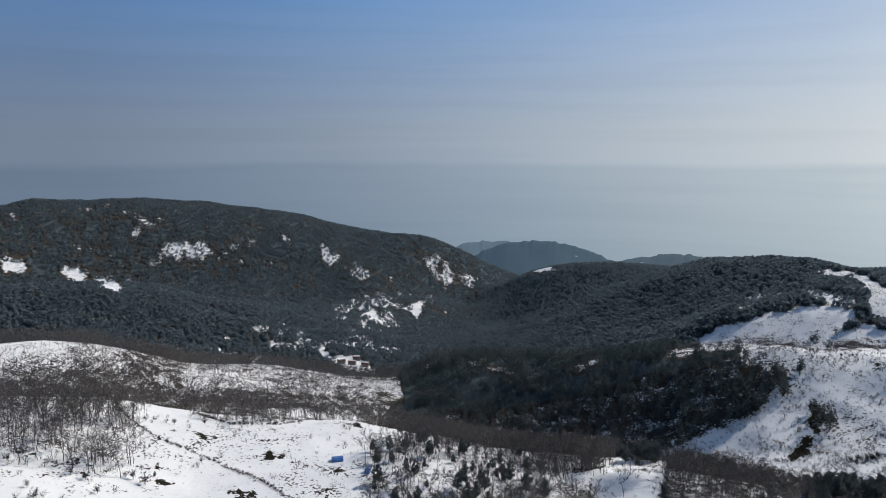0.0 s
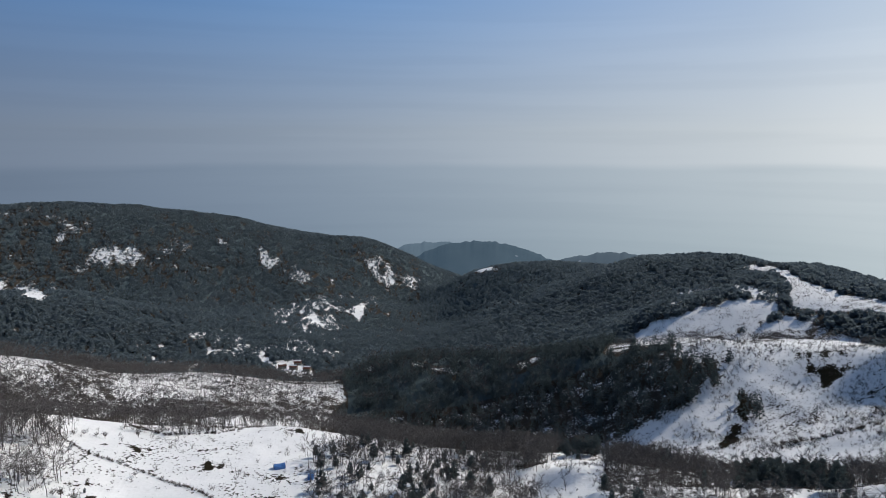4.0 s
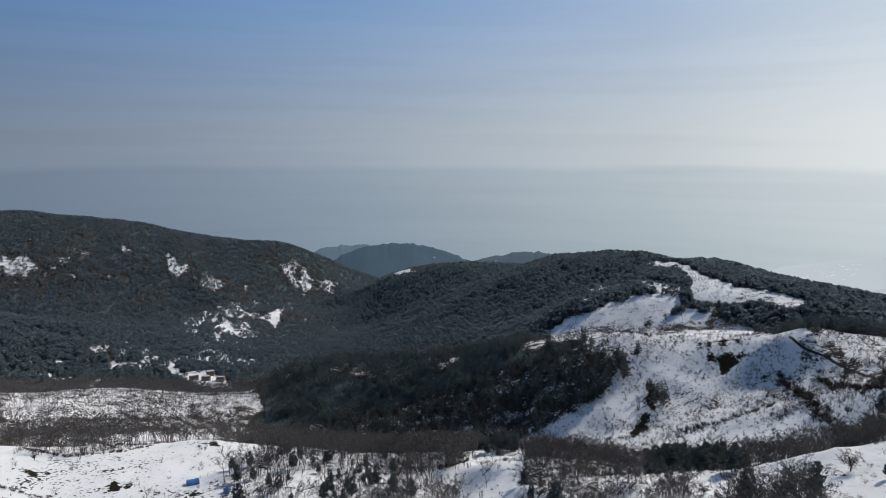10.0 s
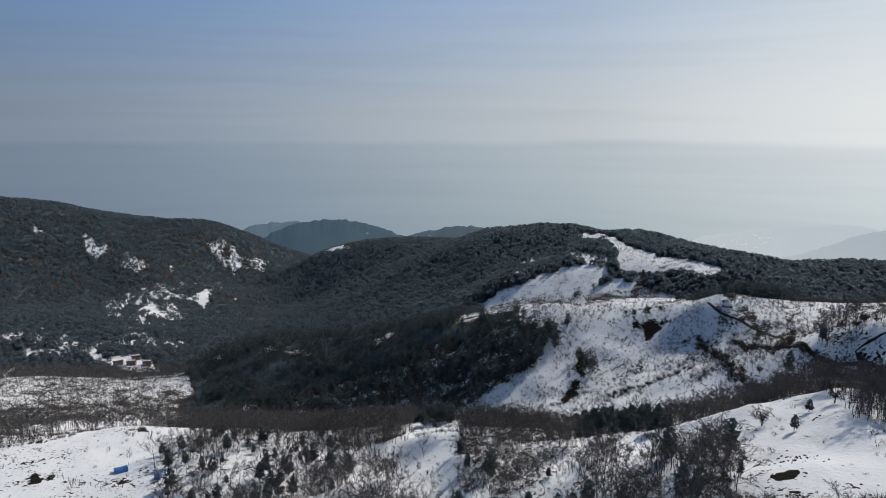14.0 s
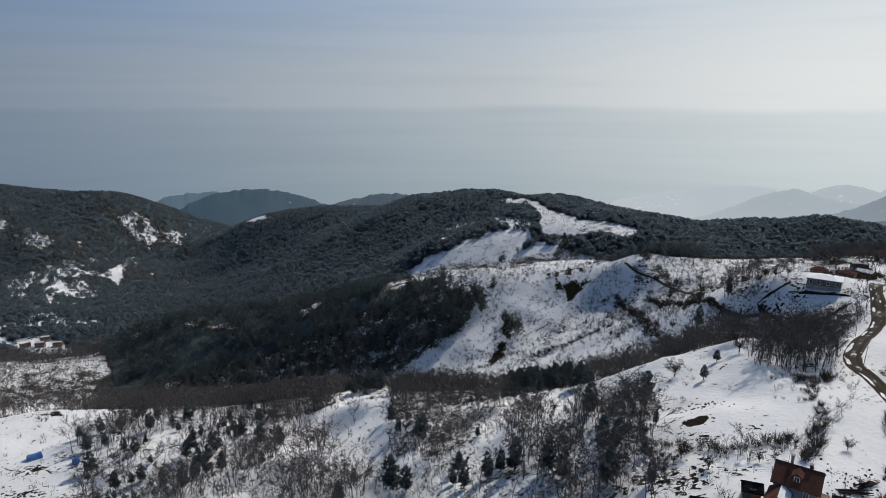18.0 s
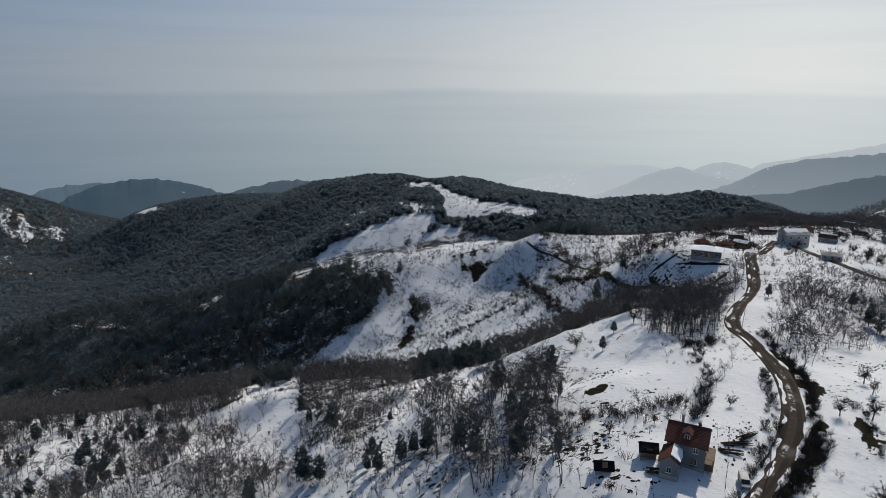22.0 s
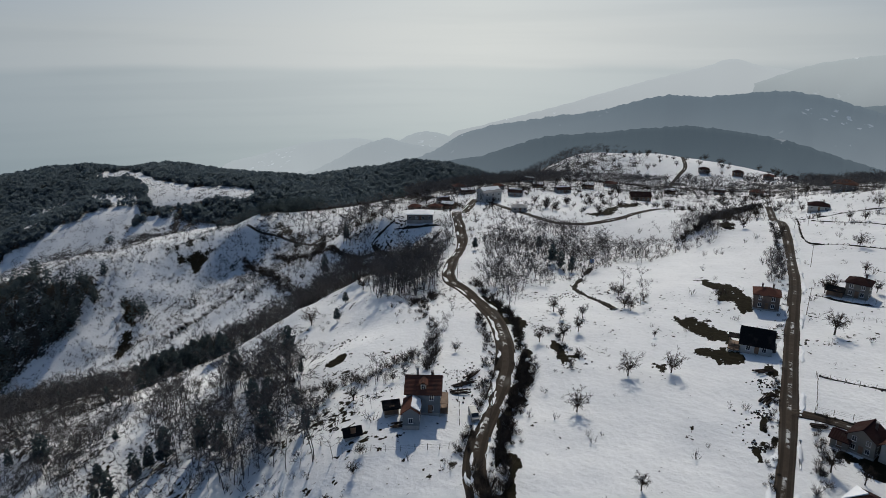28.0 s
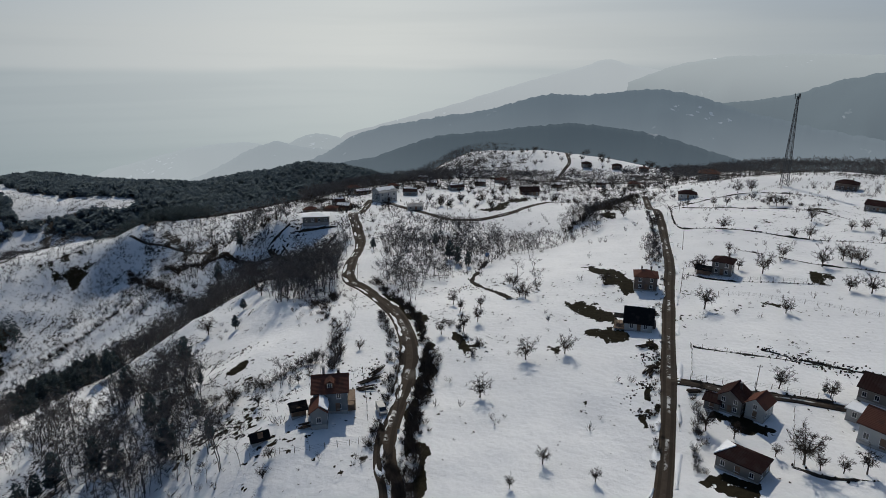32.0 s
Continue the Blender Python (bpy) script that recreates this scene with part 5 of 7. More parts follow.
def far_crown(seed, sprays=16):
    """Far pine of height 1: loose sprays of needles filling a rounded crown."""
    rng = np.random.default_rng(seed)
    v = []
    for k in range(sprays):
        u = (k + rng.random()) / sprays
        g, h = 2.4 * k + rng.uniform(-0.6, 0.6), 0.12 + 0.80 * u
        r = 0.36 * math.sqrt(max(0.0, 1 - (2 * u - 0.85) ** 2 / 1.35)) * rng.uniform(0.35, 1.0)
        c = np.array([r * math.cos(g), r * math.sin(g), h])
        w = rng.normal(0, 1, 3) * np.array([1, 1, 0.8])
        w *= 0.24 * rng.uniform(0.7, 1.2) / np.linalg.norm(w)
        q = np.cross(w, rng.normal(0, 1, 3))
        q *= 0.16 / np.linalg.norm(q)
        v += [c - q - w * 0.5, c + q - w * 0.5, c + w * 0.8]
    return np.array(v), np.arange(3 * sprays).reshape(-1, 3)


def shrub(seed, stems=5, tips=18):
    """Bare shrub of height 1: a few stems and many thin shoots."""
    rng = np.random.default_rng(seed)
    rows, blades = [], []
    for k in range(stems):
        g, t = rng.uniform(0, 6.28), rng.uniform(0.1, 0.9)
        a = np.array([math.cos(g) * 0.1, math.sin(g) * 0.1, 0])
        m = a + np.array([math.cos(g) * t * 0.35, math.sin(g) * t * 0.35, rng.uniform(0.45, 0.8)])
        rows.append([*a, *m, 0.022, 0.008])
    for k in range(tips):
        g, t = rng.uniform(0, 6.28), rng.uniform(0.05, 0.55)
        a = np.array([math.cos(g) * t * 0.5, math.sin(g) * t * 0.5, rng.uniform(0.05, 0.5)])
        e = a + np.array([math.cos(g + rng.normal(0, 0.7)) * 0.3, math.sin(g + rng.normal(0, 0.7)) * 0.3, rng.uniform(0.2, 0.55)])
        side = rng.normal(0, 1, 3)
        side *= 0.014 / np.linalg.norm(side)
        blades += [a - side, a + side, e]
    return with_blades(rows, np.array(blades))


def planted(name, label, category, kinds, material, x, y, height, wide=1.0, seed=0, sink=0.15, smooth=False):
    """One piece of woodland: many copies of the given shapes, grown together into one mesh."""
    rng = np.random.default_rng(seed)
    z = ground_z(x, y) - sink
    which = rng.integers(0, len(kinds), len(x))
    vs, fs, n = [], [], 0
    for k, (tv, tf) in enumerate(kinds):
        s = np.where(which == k)[0]
        if not len(s):
            continue
        g, h = rng.uniform(0, 2 * math.pi, len(s)), height[s]
        w = h * wide * rng.uniform(0.85, 1.2, len(s))
        lean = rng.normal(0, 0.04, (len(s), 2))
        c, q = np.cos(g)[:, None], np.sin(g)[:, None]
        px, py, pz = tv[None, :, 0], tv[None, :, 1], tv[None, :, 2]
        vx = (px * c - py * q) * w[:, None] + pz * h[:, None] * lean[:, :1] + x[s][:, None]
        vy = (px * q + py * c) * w[:, None] + pz * h[:, None] * lean[:, 1:] + y[s][:, None]
        vz = pz * h[:, None] + z[s][:, None]
        vs.append(np.stack([vx, vy, vz], 2).reshape(-1, 3))
        fs.append((tf[None] + (np.arange(len(s)) * len(tv))[:, None, None] + n).reshape(-1, 3))
        n += len(s) * len(tv)
    return tagged(new(name, mesh_of(name, np.concatenate(vs), np.concatenate(fs), material, smooth)), label, category, kind="stuff")


def scatter(count, b0, b1, d0, d1, seed):
    """Random plan points, even over the ground, between bearings and distances."""
    rng = np.random.default_rng(seed)
    b, d = rng.uniform(b0, b1, count), np.sqrt(rng.uniform(d0 * d0, d1 * d1, count))
    x, y = plan(b, d)
    return x, y, rng


def keep_off(x, y, lines, gap):
    """Which points lie at least gap metres from the given lines of the plan."""
    ok = np.ones(len(x), bool)
    for pts in lines:
        for (x1, y1), (x2, y2) in zip(pts, pts[1:]):
            ux, uy = x2 - x1, y2 - y1
            t = np.clip(((x - x1) * ux + (y - y1) * uy) / max(ux * ux + uy * uy, 1e-6), 0, 1)
            ok &= np.hypot(x - x1 - t * ux, y - y1 - t * uy) > gap
    return ok


def open_to_view(x, y, height):
    """Which plan points, with something of that height on them, rise above the brows of the land before them."""
    tilt = np.maximum.accumulate((HEIGHT - 70) / DISTANCES[:, None], axis=0)
    b, d = np.degrees(np.arctan2(-x, y)), np.hypot(x, y)
    i = np.clip(np.searchsorted(BEARINGS, b), 0, len(BEARINGS) - 1)
    j = np.clip(np.searchsorted(DISTANCES, d) - 2, 0, len(DISTANCES) - 1)
    return (ground_z(x, y) + height - 70) / d > tilt[j, i]


def woods():
    # far pines, close over the mountain, the valley and the long wooded back
    for name, label, d0, d1, area, hi in (("pine_forest", "dense dark pine forest on the far mountain", 1080, 2100, 32, 7.0), ("pine_forest", "dense dark pine forest on the nearer slopes", 590, 1080, 22, 7.5), ("pine_wood", "dark pine wood on the shaded ridge", 350, 590, 20, 10)):
        total = radians(146) * (d1 * d1 - d0 * d0) / 2
        x, y, rng = scatter(int(total / area), -108, 38, d0, d1, 5)
        r = np.hypot(x, y)
        use = rng.random(len(x)) < field(PINE, x, y)
        b = np.degrees(np.arctan2(-x, y))
        # nothing grows for show on the slopes that turn away
        use &= ~((b < -9) & (b > -30) & (r > 1650)) & ~((b < -30) & (r > 1080)) & (r < 2080) & ~((b < -62) & (r > 1000))
        use &= open_to_view(x, y, hi * 1.3)
        x, y, r = x[use], y[use], r[use]
        h = hi * rng.uniform(0.75, 1.2, len(x))
        if d0 > 500:
            planted(name, label, "forest", [far_crown(k, 15 if d0 > 1000 else 22) for k in range(6)], NEEDLE_HAZED, x, y, h, 1.15, 6, h * 0.15)
        else:
            planted(name, label, "forest", [conifer(k + 20, 20, 5, 0.2, 0.24) for k in range(5)], NEEDLE, x, y, h, 1.0, 6)
    # bare woods, near ones with more branches
    near = [with_blades(t + l, w) for t, l, w in (bare_tree(k + 40, 215, 6, 0.52, 0.009, 0.0068, 3) for k in range(6))]
    far = [with_blades(t, w) for t, l, w in (bare_tree(k + 60, 64, 6, 0.6, 0.007, 0.0150, 2) for k in range(5))]
    for name, label, d0, d1, area, hi, kinds in (("bare_wood", "leafless brown woodland on the snowy slopes", 95, 320, 5.2, 8.6, near), ("far_bare_wood", "leafless woodland in the hollows", 320, 700, 14, 11.0, far)):
        total = radians(143) * (d1 * d1 - d0 * d0) / 2
        x, y, rng = scatter(int(total / area), -106, 37, d0, d1, 7)
        clump = np.clip(0.75 + 0.7 * lattice(x / 14, y / 14, 63), 0.1, 1.0)
        use = rng.random(len(x)) < field(BROAD, x, y) ** 1.2 * np.where(field(BROAD, x, y) < 0.9, clump, 1.0)
        use &= keep_off(x, y, ROAD_LINES, 3.2) & keep_off(x, y, CLEAR_SPOTS, 8)
        use &= open_to_view(x, y, hi * 1.4)
        x, y = x[use], y[use]
        b, r = np.degrees(np.arctan2(-x, y)), np.hypot(x, y)
        tall = np.where((b > 24) & (r < 360), 1.3, 1.0) * np.where((b > 2) & (r > 360), 0.85, 1.0) * np.where((b < -18) & (b > -32) & (r < 225), 0.6, 1.0) * np.where((b < -56) & (r > 300), 0.68, 1.0) * np.where((b < -49) & (b > -61) & (r < 182), 0.42, 1.0) * np.where((b < -61) & (b > -89) & (r > 180) & (r < 400), 0.7, 1.0) * np.where((b < -19) & (b > -48) & (r > 284), 0.42, 1.0) * np.where((b < -51) & (b > -60) & (r > 225) & (r < 300), 0.62, 1.0)
        planted(name, label, "woodland", kinds, TWIG, x, y, tall * hi * rng.uniform(0.45, 1.2, len(x)), 1.0, 8)
    # pines that stand among the bare trees of the near belt
    x, y, rng = scatter(10500, -52, -14, 95, 320, 9)
    use = (rng.random(len(x)) < field(PINE, x, y) * 0.7 * np.where(np.degrees(np.arctan2(-x, y)) > -27, 0.3, 1.0) + 0.012 * field(BROAD, x, y)) & keep_off(x, y, ROAD_LINES, 4)
    planted("pine_belt", "dark pines along the near crest", "trees", [conifer(k + 30, 52, 6, 0.2, 0.17) for k in range(6)], NEEDLE, x[use], y[use], rng.uniform(4, 11, use.sum()), 1.0, 10)
    # low evergreen bushes in loose rows on the bright slope
    x, y, rng = scatter(9000, -47, -26, 290, 470, 13)
    rows = np.clip(lattice(x / 18, y / 7, 64) + 0.6 * lattice(x / 40, y / 40, 65), 0, 1)
    use = (rng.random(len(x)) < 0.04 + 0.68 * rows ** 1.4) & (field(PINE, x, y) < 0.4)
    planted("low_bushes", "low dark evergreen bushes on the snowy slope", "bushes", [conifer(k + 90, 12, 4, 0.05, 0.36) for k in range(5)], NEEDLE, x[use], y[use], rng.uniform(0.9, 2.8, use.sum()), 1.0, 14)
    # single trees over the foothills, the benches and the shoulder
    x, y, rng = scatter(80000, -56, 36, 300, 1000, 15)
    b, r = np.degrees(np.arctan2(-x, y)), np.hypot(x, y)
    dens = np.where((b > 2) & (r > 430) & (r < 600), 0.5, 0.0) + np.where((b < -24) & (b > -46) & (r > 440), 0.24, 0.0) + np.where((b < -43) & (r < 440), 0.2, 0.0)
    use = (rng.random(len(x)) < dens * np.clip(0.6 + lattice(x / 30, y / 30, 66), 0.1, 1.4)) & (field(PINE, x, y) < 0.4) & keep_off(x, y, ROAD_LINES, 3.5) & keep_off(x, y, CLEAR_SPOTS, 8) & open_to_view(x, y, 8)
    planted("scattered_trees", "small leafless trees scattered over the snow", "trees", far, TWIG, x[use], y[use], rng.uniform(2.5, 7.5, use.sum()), 1.0, 16)
    # shrubs over the open slopes
    x, y, rng = scatter(150000, -106, 37, 95, 480, 11)
    b = np.degrees(np.arctan2(-x, y))
    clump = np.clip(0.5 + lattice(x / 16, y / 16, 61) * 0.9 + lattice(x / 50, y / 50, 62) * 0.5, 0, 1)
    dens = 0.012 + 0.13 * clump ** 3
    dens = np.where((b < -25) & (b > -60) & (np.hypot(x, y) > 225), dens * 2.4, dens)
    dens = np.where((b < -66) & (np.hypot(x, y) < 300), 0.005 + 0.024 * clump ** 3, dens)
    dens = np.where(b > 2, dens * 0.35, dens) + 0.13 * field(SCRUB, x, y) + np.where(np.hypot(x, y) < 330, 0.20, 0.03) * field(BROAD, x, y)
    use = (rng.random(len(x)) < dens) & keep_off(x, y, ROAD_LINES, 3.5) & keep_off(x, y, CLEAR_SPOTS, 9) & open_to_view(x, y, 2.5)
    planted("scrub", "low leafless shrubs poking through the snow", "shrubs", [shrub(k, 3, 24) for k in range(6)], BUSH, x[use], y[use], rng.uniform(0.5, 2.4, use.sum()) ** 1.2 * np.where(np.hypot(x[use], y[use]) > 225, 1.3, 1.0), 1.0, 12)


def hedge(label, pts, height, step, seed):
    """A row of shrubs along a line of the plan."""
    rng = np.random.default_rng(seed)
    x, y = [], []
    for (x1, y1), (x2, y2) in zip(pts, pts[1:]):
        n = max(1, int(math.hypot(x2 - x1, y2 - y1) / step))
        t = (np.arange(n) + rng.random(n)) / n
        wide = max(step * 0.6, height * 0.35)
        x.append(x1 + (x2 - x1) * t + rng.normal(0, wide, n))
        y.append(y1 + (y2 - y1) * t + rng.normal(0, wide, n))
    x, y = np.concatenate(x), np.concatenate(y)
    return planted("hedgerow", label, "hedge", [shrub(k + 70, 6, 84) for k in range(5)], BUSH, x, y, height * rng.uniform(0.4, 1.25, len(x)), 1.1, seed)


# ---- helpers for things ----
def spot(b, d, turn=0.0, up=0.0):
    """A pose on the ground at a bearing and distance; its y axis points away from the lookout, turned by turn degrees."""
    x, y = plan(b, d)
    return pose(float(x), float(y), float(ground_z(x, y)[0]) + up, 0, 0, b + turn)


def part(name, bm, material, parent, label=""):
    me = bpy.data.meshes.new(name)
    bmesh.ops.recalc_face_normals(bm, faces=bm.faces)
    bm.to_mesh(me)
    bm.free()
    me.materials.append(material)
    ob = new(name, me)
    ob.parent = parent
    return tagged(ob, label)


def shared(name, me, parent, m, label=""):
    ob = new(name, me)
    ob.parent = parent
    ob.matrix_basis = m
    return tagged(ob, label)


def box(bm, x0, x1, y0, y1, z0, z1, bevel=0.0):
    r = bmesh.ops.create_cube(bm, size=1, matrix=Matrix.LocRotScale(((x0 + x1) / 2, (y0 + y1) / 2, (z0 + z1) / 2), None, (x1 - x0, y1 - y0, z1 - z0)))
    if bevel:
        es = list({e for v in r["verts"] for e in v.link_edges})
        bmesh.ops.bevel(bm, geom=es, offset=bevel, segments=1, affect="EDGES")
    return r["verts"]


def boxes(*rows, bevel=0.0):
    bm = bmesh.new()
    for r in rows:
        box(bm, *r, bevel=bevel)
    return bm


def prism(bm, profile, a, b, axis="x"):
    """A closed profile of (across, up) drawn out from a to b along x or y."""
    ends = []
    for k in (a, b):
        ends.append([bm.verts.new((k, u, w) if axis == "x" else (u, k, w)) for u, w in profile])
    n = len(profile)
    for i in range(n):
        j = (i + 1) % n
        bm.faces.new((ends[0][i], ends[0][j], ends[1][j], ends[1][i]))
    bm.faces.new(ends[0][::-1])
    bm.faces.new(ends[1])


def thing(name, label, category, m, group=""):
    ob = new(name)
    ob.matrix_basis = m
    return tagged(ob, label, category, group)


# ---- houses ----
_bm = boxes((-0.5, 0.5, -0.03, 0.03, -0.65, -0.57), (-0.5, 0.5, -0.03, 0.03, 0.57, 0.65), (-0.5, -0.42, -0.03, 0.03, -0.57, 0.57), (0.42, 0.5, -0.03, 0.03, -0.57, 0.57), (-0.03, 0.03, -0.025, 0.025, -0.57, 0.57), (-0.58, 0.58, -0.12, 0.04, -0.72, -0.65))
FRAME_MESH = bpy.data.meshes.new("window")
_bm.to_mesh(FRAME_MESH)
_bm.free()
FRAME_MESH.materials.append(FRAME_MAT)
_bm = boxes((-0.43, 0.43, -0.008, 0.012, -0.58, 0.58))
PANE_MESH = bpy.data.meshes.new("pane")
_bm.to_mesh(PANE_MESH)
_bm.free()
PANE_MESH.materials.append(GLASS)


def window(parent, m):
    w = shared("window", FRAME_MESH, parent, m)
    shared("pane", PANE_MESH, w, Matrix.Identity(4), "dark window pane")


def roof_mesh(kind, w, d, h, rise, over, along):
    bm, t = bmesh.new(), 0.2
    if kind == "flat":
        box(bm, -w / 2 - over, w / 2 + over, -d / 2 - over, d / 2 + over, h, h + 0.3, 0.04)
    elif kind == "gable":
        span, length = (d, w) if along == "x" else (w, d)
        e, slope = span / 2 + over, rise / (span / 2)
        prism(bm, [(-e, h - over * slope), (0, h + rise), (e, h - over * slope), (e, h - over * slope + t), (0, h + rise + t), (-e, h - over * slope + t)], -length / 2 - over, length / 2 + over, along)
    else:
        x, y, r = w / 2 + over, d / 2 + over, max(0.05, (w - d) / 2)
        low = [bm.verts.new(v) for v in ((-x, -y, h), (x, -y, h), (x, y, h), (-x, y, h))]
        mid = [bm.verts.new((v.co.x, v.co.y, h + t)) for v in low]
        top = [bm.verts.new((-r, 0, h + rise + t)), bm.verts.new((r, 0, h + rise + t))]
        bm.faces.new(low[::-1])
        for i in range(4):
            bm.faces.new((low[i], low[(i + 1) % 4], mid[(i + 1) % 4], mid[i]))
        bm.faces.new((mid[0], mid[1], top[1], top[0]))
        bm.faces.new((mid[1], mid[2], top[1]))
        bm.faces.new((mid[2], mid[3], top[0], top[1]))
        bm.faces.new((mid[3], mid[0], top[0]))
    return bm


def body(parent, w, d, h, roof, rise, wall_mat, roof_mat, over=0.45, along="x", at=(0, 0), storeys=1, glazed=("front", "left", "right"), prefix="", plinth=True):
    """Walls, roof, ridge and windows of one block of a house, about its own middle."""
    hub = Matrix.Translation((at[0], at[1], 0))
    bm = boxes((-w / 2, w / 2, -d / 2, d / 2, -1.2, h), bevel=0.03)
    if roof == "gable":
        if along == "x":
            prism(bm, [(-d / 2, h), (d / 2, h), (0, h + rise)], -w / 2, w / 2, "x")
        else:
            prism(bm, [(-w / 2, h), (w / 2, h), (0, h + rise)], -d / 2, d / 2, "y")
    bmesh.ops.transform(bm, matrix=hub, verts=bm.verts)
    part(prefix + "wall", bm, wall_mat, parent)
    bm = roof_mesh(roof, w, d, h, rise, over, along)
    bmesh.ops.transform(bm, matrix=hub, verts=bm.verts)
    top = part(prefix + "roof", bm, roof_mat, parent)
    if roof == "gable":
        r = 0.09
        bm = boxes((-w / 2 - over, w / 2 + over, -r, r, h + rise + 0.12, h + rise + 0.3) if along == "x" else (-r, r, -d / 2 - over, d / 2 + over, h + rise + 0.12, h + rise + 0.3), bevel=0.04)
        bmesh.ops.transform(bm, matrix=hub, verts=bm.verts)
        part("ridge_cap", bm, roof_mat, top)
    if plinth:
        bm = boxes((-w / 2 - 0.06, w / 2 + 0.06, -d / 2 - 0.06, d / 2 + 0.06, -1.3, 0.35), bevel=0.03)
        bmesh.ops.transform(bm, matrix=hub, verts=bm.verts)
        part("plinth", bm, CONCRETE, parent)
    for s in range(storeys):
        z = 1.55 + s * (h - 0.2) / storeys
        for face in glazed:
            length = w if face in ("front", "back") else d
            n = max(1, int(length / 2.6))
            for k in range(n):
                u = (k + 0.5) / n * length - length / 2
                if face in ("front", "back"):
                    m = Matrix.Translation((u, (-d / 2 if face == "front" else d / 2), z))
                else:
                    m = Matrix.Translation(((-w / 2 if face == "left" else w / 2), u, z)) @ Matrix.Rotation(math.pi / 2, 4, "Z")
                window(parent, hub @ m)
    return top


def chimney(parent, x, y, z0, z1, s=0.5, material=BRICK):
    c = part("chimney", boxes((x - s / 2, x + s / 2, y - s / 2, y + s / 2, z0, z1), (x - s / 2 - 0.08, x + s / 2 + 0.08, y - s / 2 - 0.08, y + s / 2 + 0.08, z1 - 0.25, z1 - 0.1), bevel=0.02), material, parent)
    part("chimney_cap", boxes((x - s / 2 - 0.12, x + s / 2 + 0.12, y - s / 2 - 0.12, y + s / 2 + 0.12, z1 + 0.18, z1 + 0.26), (x - s / 2, x - s / 2 + 0.1, y - s / 2, y + s / 2, z1, z1 + 0.18), (x + s / 2 - 0.1, x + s / 2, y - s / 2, y + s / 2, z1, z1 + 0.18)), CONCRETE, c)


def door(parent, x, y, w=1.0, h=2.05):
    d = part("door", boxes((x - w / 2, x + w / 2, y - 0.05, y + 0.03, 0.3, 0.3 + h), bevel=0.01), WOOD, parent, "brown wooden house door")
    part("door_handle", boxes((x + w / 2 - 0.15, x + w / 2 - 0.1, y - 0.1, y - 0.04, 1.3, 1.36)), STEEL, d)


def roof_snow(parent, w, d, h, rise, y0, y1, x0, x1, seed):
    """Snow still lying on part of a gable slope (ridge along x), with an uneven lower edge."""
    rng = np.random.default_rng(seed)
    bm, n, rows = bmesh.new(), 14, []
    for k in range(n + 1):
        x = x0 + (x1 - x0) * k / n
        cut = y0 + (y1 - y0) * (1 - 0.35 * rng.random())
        row = []
        for f in (0, 0.5, 1):
            y = y0 + (cut - y0) * f
            row.append(bm.verts.new((x, y, h + rise * (1 - abs(y) / (d / 2)) + 0.32 + 0.1 * (1 - f) + 0.05 * rng.random())))
        rows.append(row)
    for a, b in zip(rows, rows[1:]):
        for i in range(2):
            bm.faces.new((a[i], a[i + 1], b[i + 1], b[i]))
    r = bmesh.ops.extrude_face_region(bm, geom=list(bm.faces))
    for v in [g for g in r["geom"] if isinstance(g, bmesh.types.BMVert)]:
        v.co.z -= 0.16
    part("roof_snow", bm, SNOW, parent, "patch of snow left on the roof")


